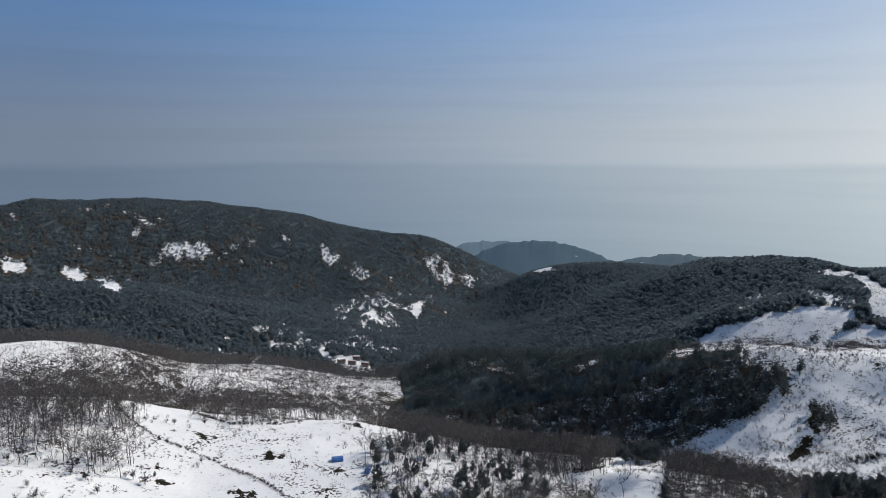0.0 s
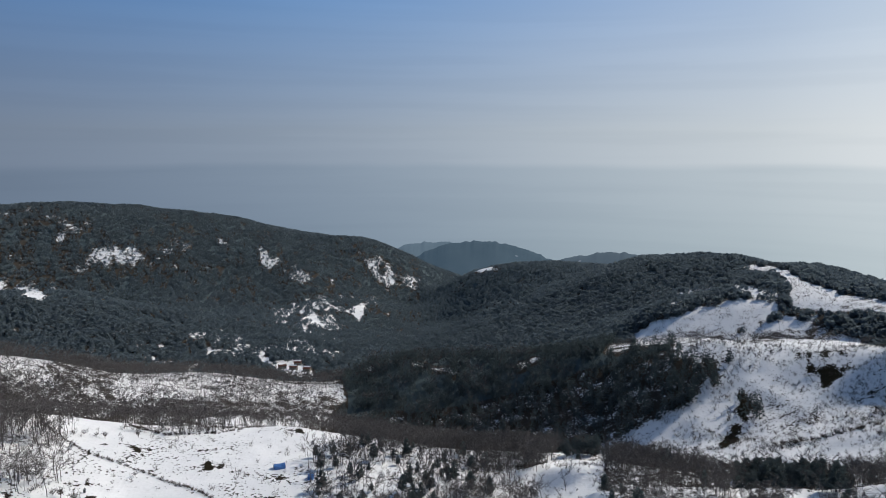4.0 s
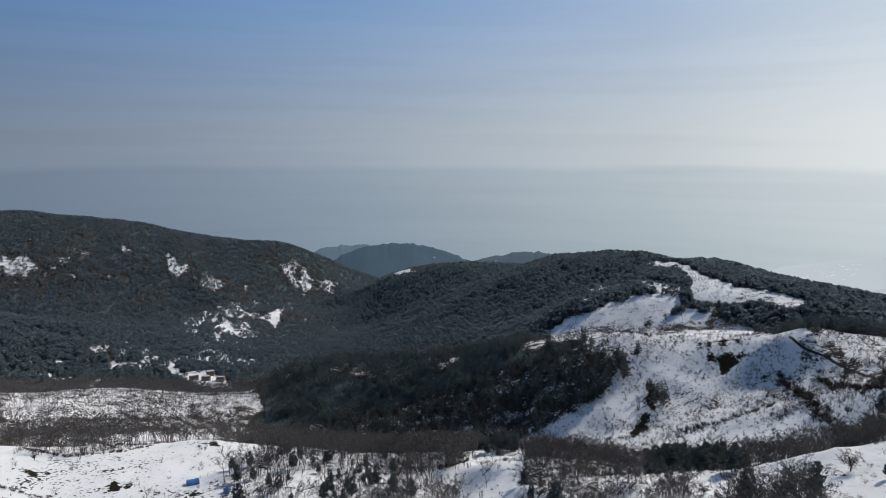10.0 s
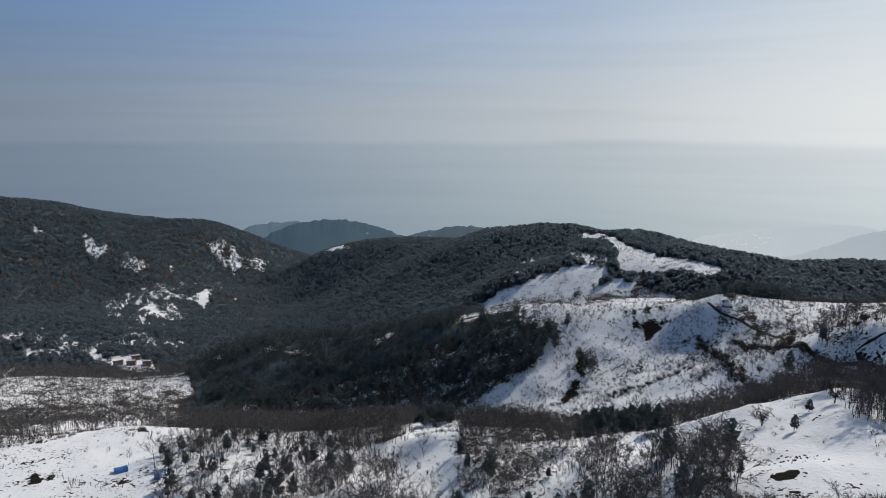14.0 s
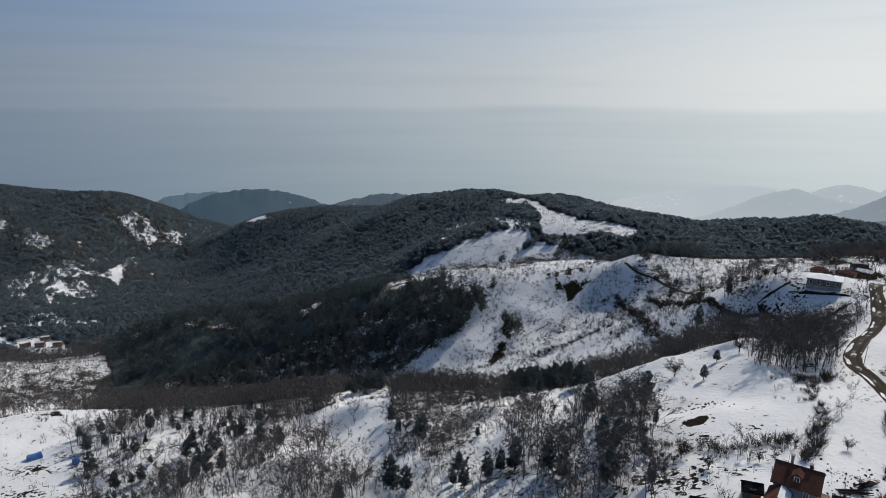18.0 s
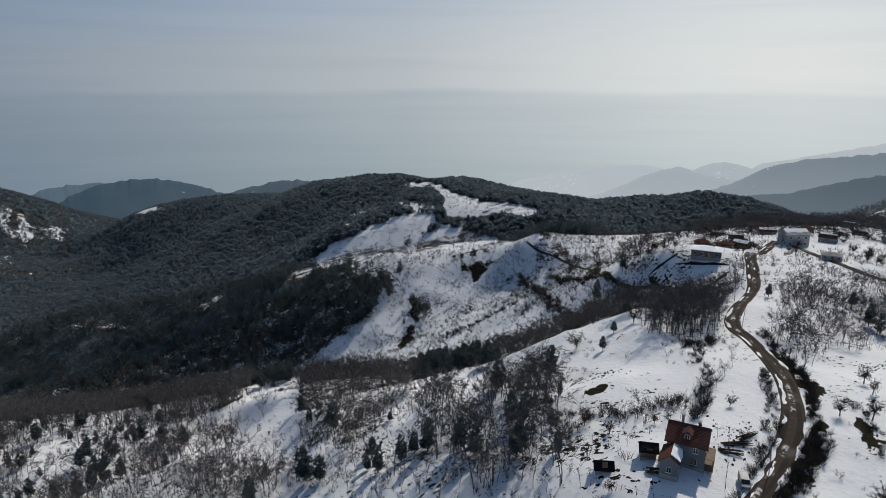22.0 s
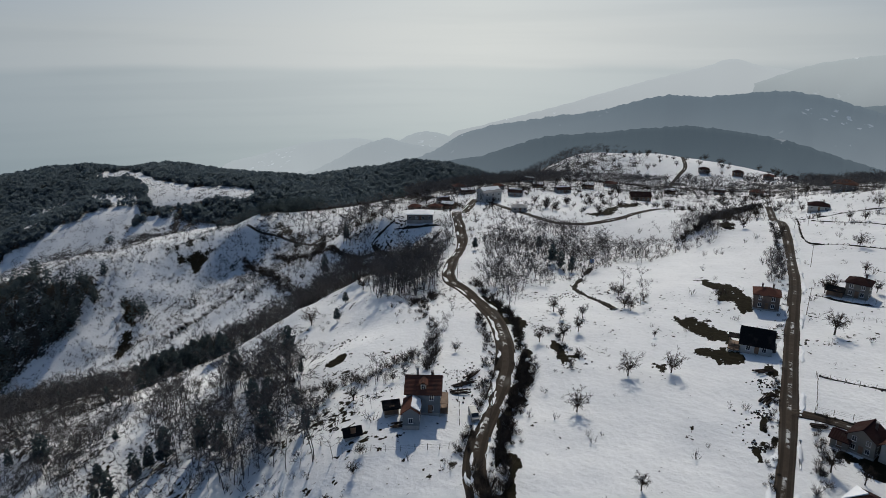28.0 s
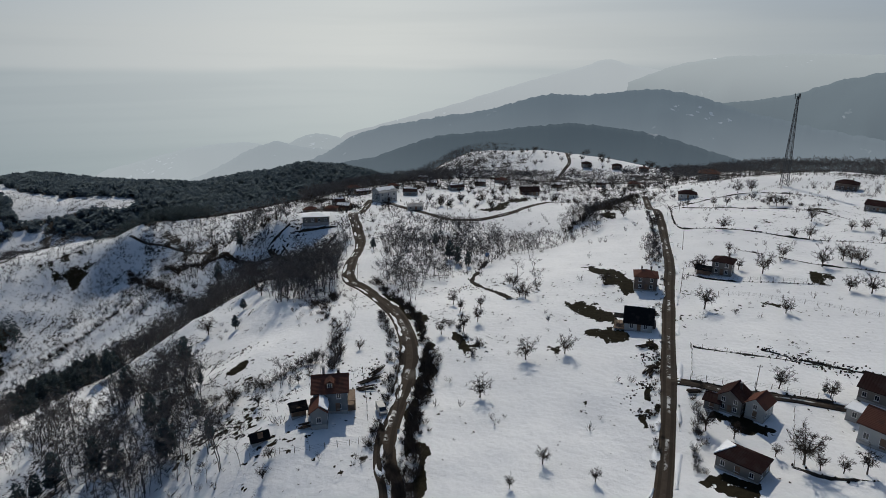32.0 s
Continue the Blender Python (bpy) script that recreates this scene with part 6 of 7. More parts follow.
def villa():
    """Two-storey house with a lower front wing, beside the village road."""
    h = thing("house", "two-storey grey house with red tiled roof and lower front wing", "house", spot(-57.7, 116.2, -4) @ Matrix.Scale(0.88, 4))
    top = body(h, 7.6, 7.4, 5.4, "gable", 2.3, PLASTER_GREY, TILE_RED, 0.55, "x", storeys=2, glazed=("front", "right"))
    body(h, 3.6, 5.8, 3.5, "gable", 1.3, PLASTER_GREY, TILE_RED, 0.35, "y", at=(-2.4, -6.2), glazed=("front", "right"), prefix="wing_")
    # snow on the sunless slope of the wing
    bm = bmesh.new()
    vs = [bm.verts.new(v) for v in ((-2.3, -8.9, 4.98), (-0.35, -8.9, 3.72), (-0.2, -6.2, 3.66), (-0.5, -4.2, 3.9), (-2.3, -3.7, 4.98))]
    f = bm.faces.new(vs)
    r = bmesh.ops.extrude_face_region(bm, geom=[f])
    for v in [g for g in r["geom"] if isinstance(g, bmesh.types.BMVert)]:
        v.co.z += 0.22
    part("roof_snow", bm, SNOW, h, "patch of snow left on the wing's roof")
    # dormer
    part("dormer", boxes((-0.75, 0.75, -3.0, -1.2, 5.8, 7.2), bevel=0.02), WOOD, top)
    bm = bmesh.new()
    prism(bm, [(-1.0, 7.1), (0, 7.75), (1.0, 7.1), (1.0, 7.22), (0, 7.88), (-1.0, 7.22)], -3.3, -0.6, "y")
    part("dormer_roof", bm, TILE_RED, top)
    window(h, Matrix.Translation((0, -3.04, 6.45)))
    chimney(h, -1.5, 1.0, 6.2, 9.2, 0.55, CONCRETE)
    chimney(h, 1.9, 0.8, 6.2, 8.4, 0.5)
    door(h, 1.6, -3.74)
    # wooden porch at the side
    porch = part("porch_deck", boxes((3.86, 5.6, -3.6, 1.6, 0.1, 0.3), (3.86, 5.6, -3.6, 1.6, 2.6, 2.72), bevel=0.02), WOOD, h)
    for y in (-3.5, -1.0, 1.5):
        part("porch_post", boxes((5.42, 5.56, y - 0.07, y + 0.07, 0.3, 2.6)), WOOD, porch)
    part("porch_rail", boxes((5.45, 5.53, -3.5, 1.5, 1.1, 1.2), (5.46, 5.52, -3.5, 1.5, 0.65, 0.72)), WOOD, porch)
    part("awning", boxes((-4.9, -4.25, -8.4, -4.2, 2.55, 2.65), (-4.88, -4.8, -8.3, -8.2, 0, 2.6), (-4.88, -4.8, -4.4, -4.3, 0, 2.6)), WOOD, h)


def cottage(name, label, b, d, turn, w, dp, h, roof, rise, wall, tiles, storeys=1, along="x", stacks=1, glazed=("front", "left", "right"), over=0.45, snow=0, size=1.0):
    o = thing(name, label, "house", spot(b, d, turn) @ Matrix.Scale(size, 4), "houses of the village")
    top = body(o, w, dp, h, roof, rise, wall, tiles, over, along, storeys=storeys, glazed=glazed)
    if stacks:
        chimney(o, w * 0.22, dp * 0.12, h, h + rise + 0.9, 0.5)
    if stacks > 1:
        chimney(o, -w * 0.2, dp * 0.1, h, h + rise + 0.8, 0.45)
    door(o, w * 0.02, -dp / 2)
    if snow and roof == "gable" and along == "x":
        roof_snow(top, w, dp, h, rise, -0.1, -dp * 0.42 * snow, -w / 2, w / 2, int(b * 7) % 97 + 3)
    if roof == "flat":
        bm = boxes((-w / 2 - over + 0.1, w / 2 + over - 0.1, -dp / 2 - over + 0.1, dp / 2 + over - 0.1, h + 0.26, h + 0.42), bevel=0.08)
        part("roof_snow", bm, SNOW, top, "level layer of snow on the flat roof")
    return o


def black_house():
    o = cottage("house", "small white house with steep black roof and wooden deck", -87.9, 157.0, 2, 7.2, 6.4, 2.7, "gable", 3.0, PLASTER, TILE_BLACK, size=0.94, stacks=0, glazed=("front", "right"))
    deck = part("deck", boxes((-6.4, -3.7, -3.4, 2.4, 0.35, 0.55), bevel=0.02), WOOD, o)
    for x, y in ((-6.3, -3.3), (-5.0, -3.3), (-6.3, -0.5), (-6.3, 2.3)):
        part("deck_post", boxes((x - 0.08, x + 0.08, y - 0.08, y + 0.08, -0.8, 2.5)), WOOD, deck)
    part("deck_roof", boxes((-6.6, -3.6, -0.6, 2.6, 2.45, 2.6), bevel=0.02), TILE_BLACK, deck)
    part("deck_rail", boxes((-6.35, -6.27, -3.3, 2.3, 1.3, 1.4), (-6.3, -3.7, -3.35, -3.27, 1.3, 1.4)), WOOD, deck)
    part("bay_window", boxes((3.55, 4.6, -1.0, 1.6, 0.3, 2.2), bevel=0.25), DARK_FRAME, o)


villa()
black_house()
cottage("house", "two-storey brick house with hipped red-brown roof", -88.1, 187.5, 4, 7.4, 6.6, 4.8, "hip", 1.7, BRICK, TILE_RED, 2, stacks=2, size=0.87)
_low = cottage("house", "long low beige house with maroon hipped roof half under snow", -98.7, 105.5, -16, 9.4, 6.6, 3.0, "hip", 1.9, PLASTER_BEIGE, TILE_DARK, stacks=0, size=0.78)
_bm = bmesh.new()
_vs = [_bm.verts.new(v) for v in ((-5.1, -3.6, 3.28), (-5.1, 3.6, 3.28), (-1.7, 0.0, 5.05))]
_r = bmesh.ops.extrude_face_region(_bm, geom=[_bm.faces.new(_vs)])
for _v in [g for g in _r["geom"] if isinstance(g, bmesh.types.BMVert)]:
    _v.co += Vector((-0.1, 0, 0.16))
part("roof_snow", _bm, SNOW, _low, "snow left on the end of the roof")
cottage("house", "beige two-storey house with steep dark red gable", -97.0, 124.5, -14, 6.0, 6.6, 4.4, "gable", 2.2, PLASTER_BEIGE, TILE_DARK, 2, "y", size=0.76)
cottage("house", "small white house with red gable roof half under snow", -99.2, 123.5, -18, 4.4, 5.6, 3.9, "gable", 1.7, PLASTER, TILE_RED, 2, "y", stacks=0, size=0.8)
cottage("outbuilding", "lean-to outbuilding with maroon roof", -95.4, 124.0, -12, 3.4, 4.2, 2.3, "gable", 0.9, PLASTER_BEIGE, TILE_DARK, stacks=0, size=0.85)
cottage("house", "big house with long maroon sheet-metal roof", -108.6, 141.0, -10, 13, 8, 3.2, "gable", 2.2, PLASTER_BEIGE, TILE_DARK, size=0.85)
cottage("outbuilding", "long grey outbuilding with flat snowy roof", -107.6, 130.5, -12, 10, 3.4, 2.4, "flat", 0.3, CONCRETE, CONCRETE, stacks=0, size=0.85)
cottage("house", "house with red tiled roof behind the yard", -109.0, 125.0, -16, 8, 6.5, 3.8, "gable", 2.0, PLASTER, TILE_RED)
cottage("house", "beige two-storey house with dark roof by the orchard", -94.4, 208.5, -8, 5.8, 5.6, 4.4, "hip", 1.4, PLASTER_BEIGE, TILE_DARK, 2)
cottage("shed", "low open shed with dark roof beside the garden", -92.9, 206.5, -6, 4.0, 3.2, 2.0, "gable", 0.7, WOOD, TILE_BLACK, stacks=0, glazed=())
cottage("house", "white cottage with long maroon roof", -90.7, 357.0, 4, 10, 7, 2.8, "hip", 2.0, PLASTER, TILE_DARK, size=0.9)
cottage("house", "house with orange-red roof among dark trees", -92.2, 428.0, -5, 12, 8, 5.0, "hip", 2.2, PLASTER_BEIGE, TILE_ORANGE, 2)
cottage("house", "dark unplastered house on the upper fields", -102.2, 368.0, -10, 12, 8, 4.0, "hip", 2.0, BRICK, TILE_DARK, size=0.8)
cottage("house", "low house with dark red roof beside the fields", -104.6, 316.0, -14, 12, 8, 3.4, "gable", 1.9, PLASTER_BEIGE, TILE_DARK, size=0.8)
cottage("house", "low white house with snowy hipped roof above a walled garden", -57.5, 293.5, -4, 12, 8, 3.0, "hip", 0.9, PLASTER_BEIGE, SNOW, 1, stacks=1)
cottage("house", "large white two-storey house at the head of the road", -63.8, 366.0, 30, 10, 8, 5.6, "gable", 1.6, PLASTER, CONCRETE, 2, snow=0.9, size=1.15)
cottage("outbuilding", "low grey stone outbuilding with snowy roof", -66.6, 335.0, 6, 8, 5.5, 2.4, "hip", 1.2, CONCRETE, CONCRETE, stacks=0, glazed=("front",))
cottage("house", "dark timber house beside the ring road", -77.1, 411.0, 10, 12, 7, 3.0, "gable", 2.2, WOOD, TILE_DARK)
for _k, (_b, _d) in enumerate([(-82.0, 573), (-84.6, 570), (-86.9, 573), (-88.6, 590)]):
    cottage("house", "house on the far snowy hill", _b, _d, 10 - 6 * _k, 10, 8, 4.2, "hip", 2.0, (PLASTER_BEIGE, WOOD, BRICK, PLASTER_BEIGE)[_k], (TILE_DARK, TILE_DARK, TILE_RED, TILE_DARK)[_k], 2, stacks=0, glazed=("front",), size=0.8)
_rng = random.Random(4)
for _b, _d, _c in [(-58.9, 331, 0), (-60.1, 344, 1), (-59.6, 372, 2), (-57.0, 352, 0), (-61.8, 402, 1), (-66.2, 384, 2), (-64.6, 412, 0), (-68.2, 422, 1), (-70.4, 404, 2), (-61.0, 426, 0), (-72.6, 432, 1), (-67.4, 452, 2), (-74.5, 452, 0), (-79.5, 455, 1), (-83.4, 470, 2), (-86.2, 480, 0)]:
    cottage("house", ("old village house with tiled roof", "village house with snow on its roof", "brick village house with dark roof")[_c], _b, _d, _rng.uniform(-25, 25), _rng.uniform(7, 11), _rng.uniform(6, 8), _rng.uniform(2.4, 3.4), ("hip", "gable", "gable")[_c], 1.7,
            (PLASTER_BEIGE, WOOD, PLASTER_GREY)[_c], (TILE_RED, TILE_DARK, TILE_DARK)[_c], 1, glazed=("front",), snow=(0, 0.95, 0.3)[_c], size=0.85)
for _b, _d in ((9.4, 812), (8.4, 806), (7.2, 800), (8.0, 826)):
    cottage("house", "small house in the valley clearing", _b, _d, _rng.uniform(-20, 20), 9, 7, 4, "gable", 1.8, PLASTER_BEIGE, TILE_RED, 1, stacks=0, glazed=("front",), snow=0.6)
cottage("shed", "garden shed with dark boarded roof", -54.3, 114.5, 8, 2.8, 2.6, 1.9, "gable", 0.8, WOOD, TILE_BLACK, stacks=0, glazed=())
cottage("hut", "small dark hut with pitched roof in the snow", -50.3, 110.0, 10, 3.0, 1.9, 1.0, "gable", 0.8, WOOD, TILE_BLACK, stacks=0, glazed=())
cottage("hut", "tiny ruined hut on the snowy slope", -30.6, 318, 0, 3.4, 3.0, 1.8, "gable", 0.7, CONCRETE, TILE_DARK, stacks=0, glazed=())
CLEAR_SPOTS = [[tuple(plan(b, d - 2)), tuple(plan(b, d + 3))] for b, d in ((-57.7, 116), (-88.2, 156), (-88.3, 186), (-98.6, 106), (-96.7, 127), (-99.2, 126), (-94.4, 207), (-57.5, 295), (-90.7, 355), (-63.8, 364))]


# ---- fences, walls and hedges ----
_bm = bmesh.new()
bmesh.ops.create_cone(_bm, segments=6, radius1=0.06, radius2=0.045, depth=1.7, cap_ends=True, matrix=Matrix.Translation((0, 0, 0.55)))
POST_MESH = bpy.data.meshes.new("post")
_bm.to_mesh(POST_MESH)
_bm.free()
POST_MESH.materials.append(WOOD_OLD)


def fence(label, pts, step=2.6):
    """Wooden posts with strands of wire between them."""
    p = smooth_line(pts, step)
    o = thing("fence", label, "fence", Matrix.Identity(4), "field fences")
    z = ground_z(p[:, 0], p[:, 1])
    rng = random.Random(int(pts[0][1] * 7))
    for (x, y), h in zip(p, z):
        shared("post", POST_MESH, o, pose(x, y, h, rng.uniform(-5, 5), rng.uniform(-5, 5), rng.uniform(0, 90)))
    for up in (0.45, 0.8, 1.15):
        v = [(x + a, y + a, h + up + c) for (x, y), h in zip(p, z) for a, c in ((0.008, 0), (0, 0.012), (-0.008, 0), (0, -0.012))]
        f = [(4 * k + q, 4 * k + (q + 1) % 4, 4 * k + 4 + (q + 1) % 4, 4 * k + 4 + q) for k in range(len(p) - 1) for q in range(4)]
        w = new("wire", mesh_of("wire", v, f, WIRE))
        w.parent = o


for _pts in ([(-49.2, 106), (-53.6, 103.3), (-58, 102.5), (-60.2, 102.6)], [(-47.9, 124), (-51.5, 122.2), (-55.7, 124.5)], [(-61.0, 130), (-61.2, 120), (-61.3, 110)],
             [(-92.7, 148.7), (-96.9, 148), (-101.6, 149.8), (-105.2, 150.2)], [(-93.1, 133.6), (-97.3, 133.8), (-102.1, 135.2), (-104.5, 136)], [(-92.8, 148), (-93.2, 134.5)],
             [(-92.1, 185.8), (-96, 189.1), (-101, 188.9), (-104.5, 186.6), (-109, 186)], [(-91.7, 202.3), (-95.7, 203), (-98.4, 204.5), (-102.6, 207.9)],
             [(-102.8, 110.3), (-102.3, 118), (-101.9, 127.6)], [(-95.2, 337.9), (-97.6, 375)], [(16.5, 268), (13.5, 252), (11, 236), (9, 224)], [(9.4, 256), (7.6, 262), (6.5, 268)]):
    fence("old wooden post-and-wire fence across the snow", _pts)


def wall_run(label, pts, height, width, seed, whole=0.0):
    """A low broken bank of stones and turf along a boundary, with loose stones on it."""
    p = smooth_line(pts, 0.8)
    rng = np.random.default_rng(seed)
    t = np.gradient(p, axis=0)
    t /= np.linalg.norm(t, axis=1, keepdims=True)
    side = np.stack([t[:, 1], -t[:, 0]], 1)
    u = np.arange(len(p)) * 0.8
    w = width * np.clip(0.42 + 0.8 * lattice(u / 6, u * 0, seed) + 0.35 * lattice(u / 1.7, u * 0, seed + 5) + whole, 0.06, 0.9)
    rows = []
    for o, h in ((-0.7, -0.15), (-0.4, 0.45), (-0.1, 0.8), (0.2, 0.7), (0.45, 0.4), (0.7, -0.15)):
        q = p + side * (o * w + 0.12 * rng.normal(0, 1, len(p)))[:, None]
        top = np.clip(h * height * np.minimum(1, 1.6 * w / width) * (0.6 + 0.6 * lattice(u / 3.5, u * 0 + o, seed + 1)) + 0.06 * rng.normal(0, 1, len(p)), -0.2, None)
        rows.append(np.column_stack([q, ground_z(q[:, 0], q[:, 1]) + top]))
    n, v = len(p), list(map(tuple, np.concatenate(rows)))
    f = []
    for r in range(5):
        f += [(r * n + k, r * n + k + 1, (r + 1) * n + k + 1, (r + 1) * n + k) for k in range(n - 1)]
    for k in range(0, n, 2):
        c = p[k] + rng.normal(0, width * 0.35, 2)
        s, z, g, m = rng.uniform(0.12, 0.3), float(ground_z(c[0], c[1])[0]) + height * 0.4, rng.uniform(0, 6.28), len(v)
        ring = [(c[0] + s * math.cos(g + a) * rng.uniform(0.8, 1.3), c[1] + s * math.sin(g + a) * rng.uniform(0.8, 1.3), z - s) for a in (0, 1.57, 3.14, 4.71)]
        v += ring + [(q[0] * 0.55 + c[0] * 0.45, q[1] * 0.55 + c[1] * 0.45, z + s * rng.uniform(0.3, 0.8)) for q in ring]
        f += [(m + i, m + (i + 1) % 4, m + 4 + (i + 1) % 4, m + 4 + i) for i in range(4)] + [(m + 4, m + 5, m + 6, m + 7)]
    tagged(new("stone_bank", mesh_of("stone_bank", v, f, STONE)), label, "wall", kind="stuff")


for _k, (_pts, _h) in enumerate([([(-89.3, 336), (-90.2, 274), (-93.2, 267.5), (-96.8, 264), (-100.3, 256), (-104.4, 258), (-109, 262)], 0.9), ([(-95.5, 310), (-99.5, 308.7), (-101.1, 303.5), (-102.7, 293)], 0.8),
                                 ([(-93.2, 132.6), (-97.4, 132), (-102, 134), (-104.6, 135)], 0.8), ([(-98.5, 153), (-101.7, 152), (-105, 151.5), (-109, 152)], 1.0), ([(-102.7, 110), (-105.7, 109.3), (-109, 112.5)], 0.8),
                                 ([(-95.5, 236), (-98, 231), (-101, 226), (-104, 224), (-109, 226)], 0.7), ([(-91.6, 204), (-94, 201), (-98.4, 203.5), (-102.6, 207)], 0.6), ([(-90.4, 318), (-93, 312), (-95.5, 309)], 0.7), ([(-92.9, 149.5), (-97, 149), (-101.6, 151)], 0.5), ([(-89.6, 330), (-93, 345), (-97, 350), (-101, 340)], 0.8)]):
    wall_run("dark bank of field stones along the boundary", _pts, _h, 0.8, 100 + _k)
wall_run("dark retaining wall round the garden plot", [(-52.9, 290), (-54, 292), (-55.2, 294.7)], 1.6, 1.2, 141, 0.4)
wall_run("dark retaining wall under the garden plot", [(-52.9, 290), (-54.8, 273), (-56.5, 259.5), (-58.2, 270), (-59.4, 280)], 2.2, 1.6, 142, 0.5)
wall_run("dark kerb along the house terrace", [(-55.2, 290), (-57.2, 287.5), (-59.3, 286)], 0.9, 1.0, 143, 0.4)
# the ditch with its dark bank in the big field
wall_run("dark rocky bank that winds down the snowy field", [(-73.3, 236), (-72.5, 220), (-72.0, 205), (-72.8, 198), (-73.9, 190), (-75.0, 183), (-75.8, 178)], 0.9, 2.0, 131, 0.45)


woods()
for _k, (_pts, _h, _st) in enumerate([
        ([(-61.6, 100), (-62.2, 108), (-63.6, 122), (-64.3, 134), (-64.0, 150), (-63.0, 168)], 2.2, 0.9), ([(-65.4, 84), (-65.2, 95), (-65.6, 106), (-66.8, 120), (-67.5, 136), (-67.2, 150), (-66.4, 165), (-64.5, 185), (-62.5, 205)], 2.6, 0.8),
        ([(-65.9, 92), (-66.4, 108), (-67.6, 124), (-68.4, 140)], 2.2, 0.7), ([(-57.1, 182), (-57.6, 170), (-58.9, 152), (-58.4, 140), (-58.0, 133)], 2.8, 1.0), ([(-59.8, 190), (-58.4, 186), (-57.1, 180)], 3.0, 1.0),
        ([(-46.4, 137), (-49, 135.5), (-52.6, 134), (-55, 138), (-57, 143)], 3.0, 0.8), ([(-44.4, 152), (-45, 140), (-46.4, 128), (-47.4, 122)], 2.5, 0.9), ([(-80.6, 285), (-82.3, 295), (-83.9, 346), (-86.1, 395)], 4.0, 0.8),
        ([(-90.9, 98), (-90.6, 114), (-90.0, 132), (-89.6, 150)], 1.4, 1.1), ([(-93.6, 132), (-94.2, 118), (-94.8, 101)], 2.0, 1.0), ([(-44.2, 382), (-47, 338), (-50.1, 297), (-53.2, 270)], 3.0, 0.8), ([(-41.5, 402), (-43.8, 350), (-44.8, 314), (-46.9, 280)], 3.5, 0.9),
        ([(-34, 351), (-38.3, 355), (-41, 357)], 3.2, 1.1), ([(-64.0, 96), (-64.4, 88), (-64.8, 78)], 3.0, 0.8), ([(-89.2, 210), (-88.6, 250), (-87.8, 300)], 2.2, 1.6), ([(-88.6, 160), (-89.6, 170), (-89.4, 200)], 1.2, 1.4),
        ([(28.5, 345), (28.0, 312), (25.5, 285), (21, 262), (17, 240), (14.5, 222)], 1.3, 0.55), ([(22, 335), (19.5, 310), (15, 305), (13, 312)], 1.8, 0.8), ([(-95.6, 345), (-97, 322), (-100.5, 318)], 2.0, 1.8), ([(-70, 500), (-78, 500), (-86, 505), (-92, 470)], 2.6, 2.2),
        ([(-60, 440), (-66, 470), (-72, 470), (-80, 468), (-88, 450)], 2.6, 2.2), ([(-32, 296), (-36, 292), (-40, 286)], 3.0, 1.0), ([(8.8, 250), (6.8, 240), (5, 226)], 1.0, 0.8), ([(-71.5, 135), (-72.8, 143), (-70.8, 152), (-69.3, 160)], 1.6, 1.2)]):
    hedge("tangled leafless hedge along the edge of the snow", [plan(b, d) for b, d in _pts], _h, _st, 200 + _k)


# ---- single trees ----
def round_tree(seed, limbs, boughs, twigs, wide, base):
    """Leafless tree of height 1 with a rounded crown: trunk rows, limb rows and twig tips."""
    rng = np.random.default_rng(seed)
    lean = np.array([rng.normal(0, 0.05), rng.normal(0, 0.05), 1.0])
    fork = lean * base
    trunk = [[0, 0, 0, *(fork * 0.5), 0.03, 0.024], [*(fork * 0.5), *fork, 0.024, 0.02]]
    mid, size = np.array([lean[0] * 0.6, lean[1] * 0.6, (1 + base) / 2 - 0.02]), np.array([wide, wide, (1 - base) / 2 + 0.04])
    rows, blades = [], []
    for k in range(limbs):
        g, rise = 2.4 * k + rng.uniform(-0.4, 0.4), -0.35 + 1.25 * (k + rng.random()) / limbs
        flat = math.sqrt(max(0.05, 1 - rise * rise))
        tip = mid + size * np.array([math.cos(g) * flat, math.sin(g) * flat, rise]) * rng.uniform(0.75, 1.0)
        knee = fork + (tip - fork) * 0.45 + rng.normal(0, 0.03, 3) + np.array([0, 0, 0.03])
        rows += [[*fork, *knee, 0.014, 0.008], [*knee, *tip, 0.008, 0.003]]
        for m in range(boughs):
            u = rng.uniform(0.2, 1.0)
            p = fork + (knee - fork) * u * 2 if u < 0.5 else knee + (tip - knee) * (u * 2 - 1)
            way = rng.normal(0, 1, 3) + 0.8 * (p - mid) / size + np.array([0, 0, 0.35])
            e = p + way / np.linalg.norm(way) * rng.uniform(0.10, 0.22)
            rows.append([*p, *e, 0.005, 0.002])
            for n in range(twigs):
                q = p + (e - p) * rng.uniform(0.2, 1.0)
                w = rng.normal(0, 1, 3) + 0.9 * (e - p) / np.linalg.norm(e - p) + np.array([0, 0, 0.3])
                w *= rng.uniform(0.05, 0.12) / np.linalg.norm(w)
                side = np.cross(w, rng.normal(0, 1, 3))
                side *= 0.003 / np.linalg.norm(side)
                blades += [q - side, q + side, q + w]
    return trunk, rows, np.array(blades)


def tree_kind(seed, limbs, boughs, twigs, wide, base, label):
    t, b, w = round_tree(seed, limbs, boughs, twigs, wide, base)
    o = tagged(new("tree"), label, "tree", "single leafless trees")
    v, f = rods(t, 6)
    part_t = new("trunk", mesh_of("trunk", v, f, BARK_GREY, True))
    v, f = with_blades(b, w)
    part_c = new("crown", mesh_of("crown", v, f, BARK))
    part_t.parent = part_c.parent = o
    return o


def copy_scaled(ob, m):
    c = copy_thing(ob, m)
    c.matrix_basis = m
    return c


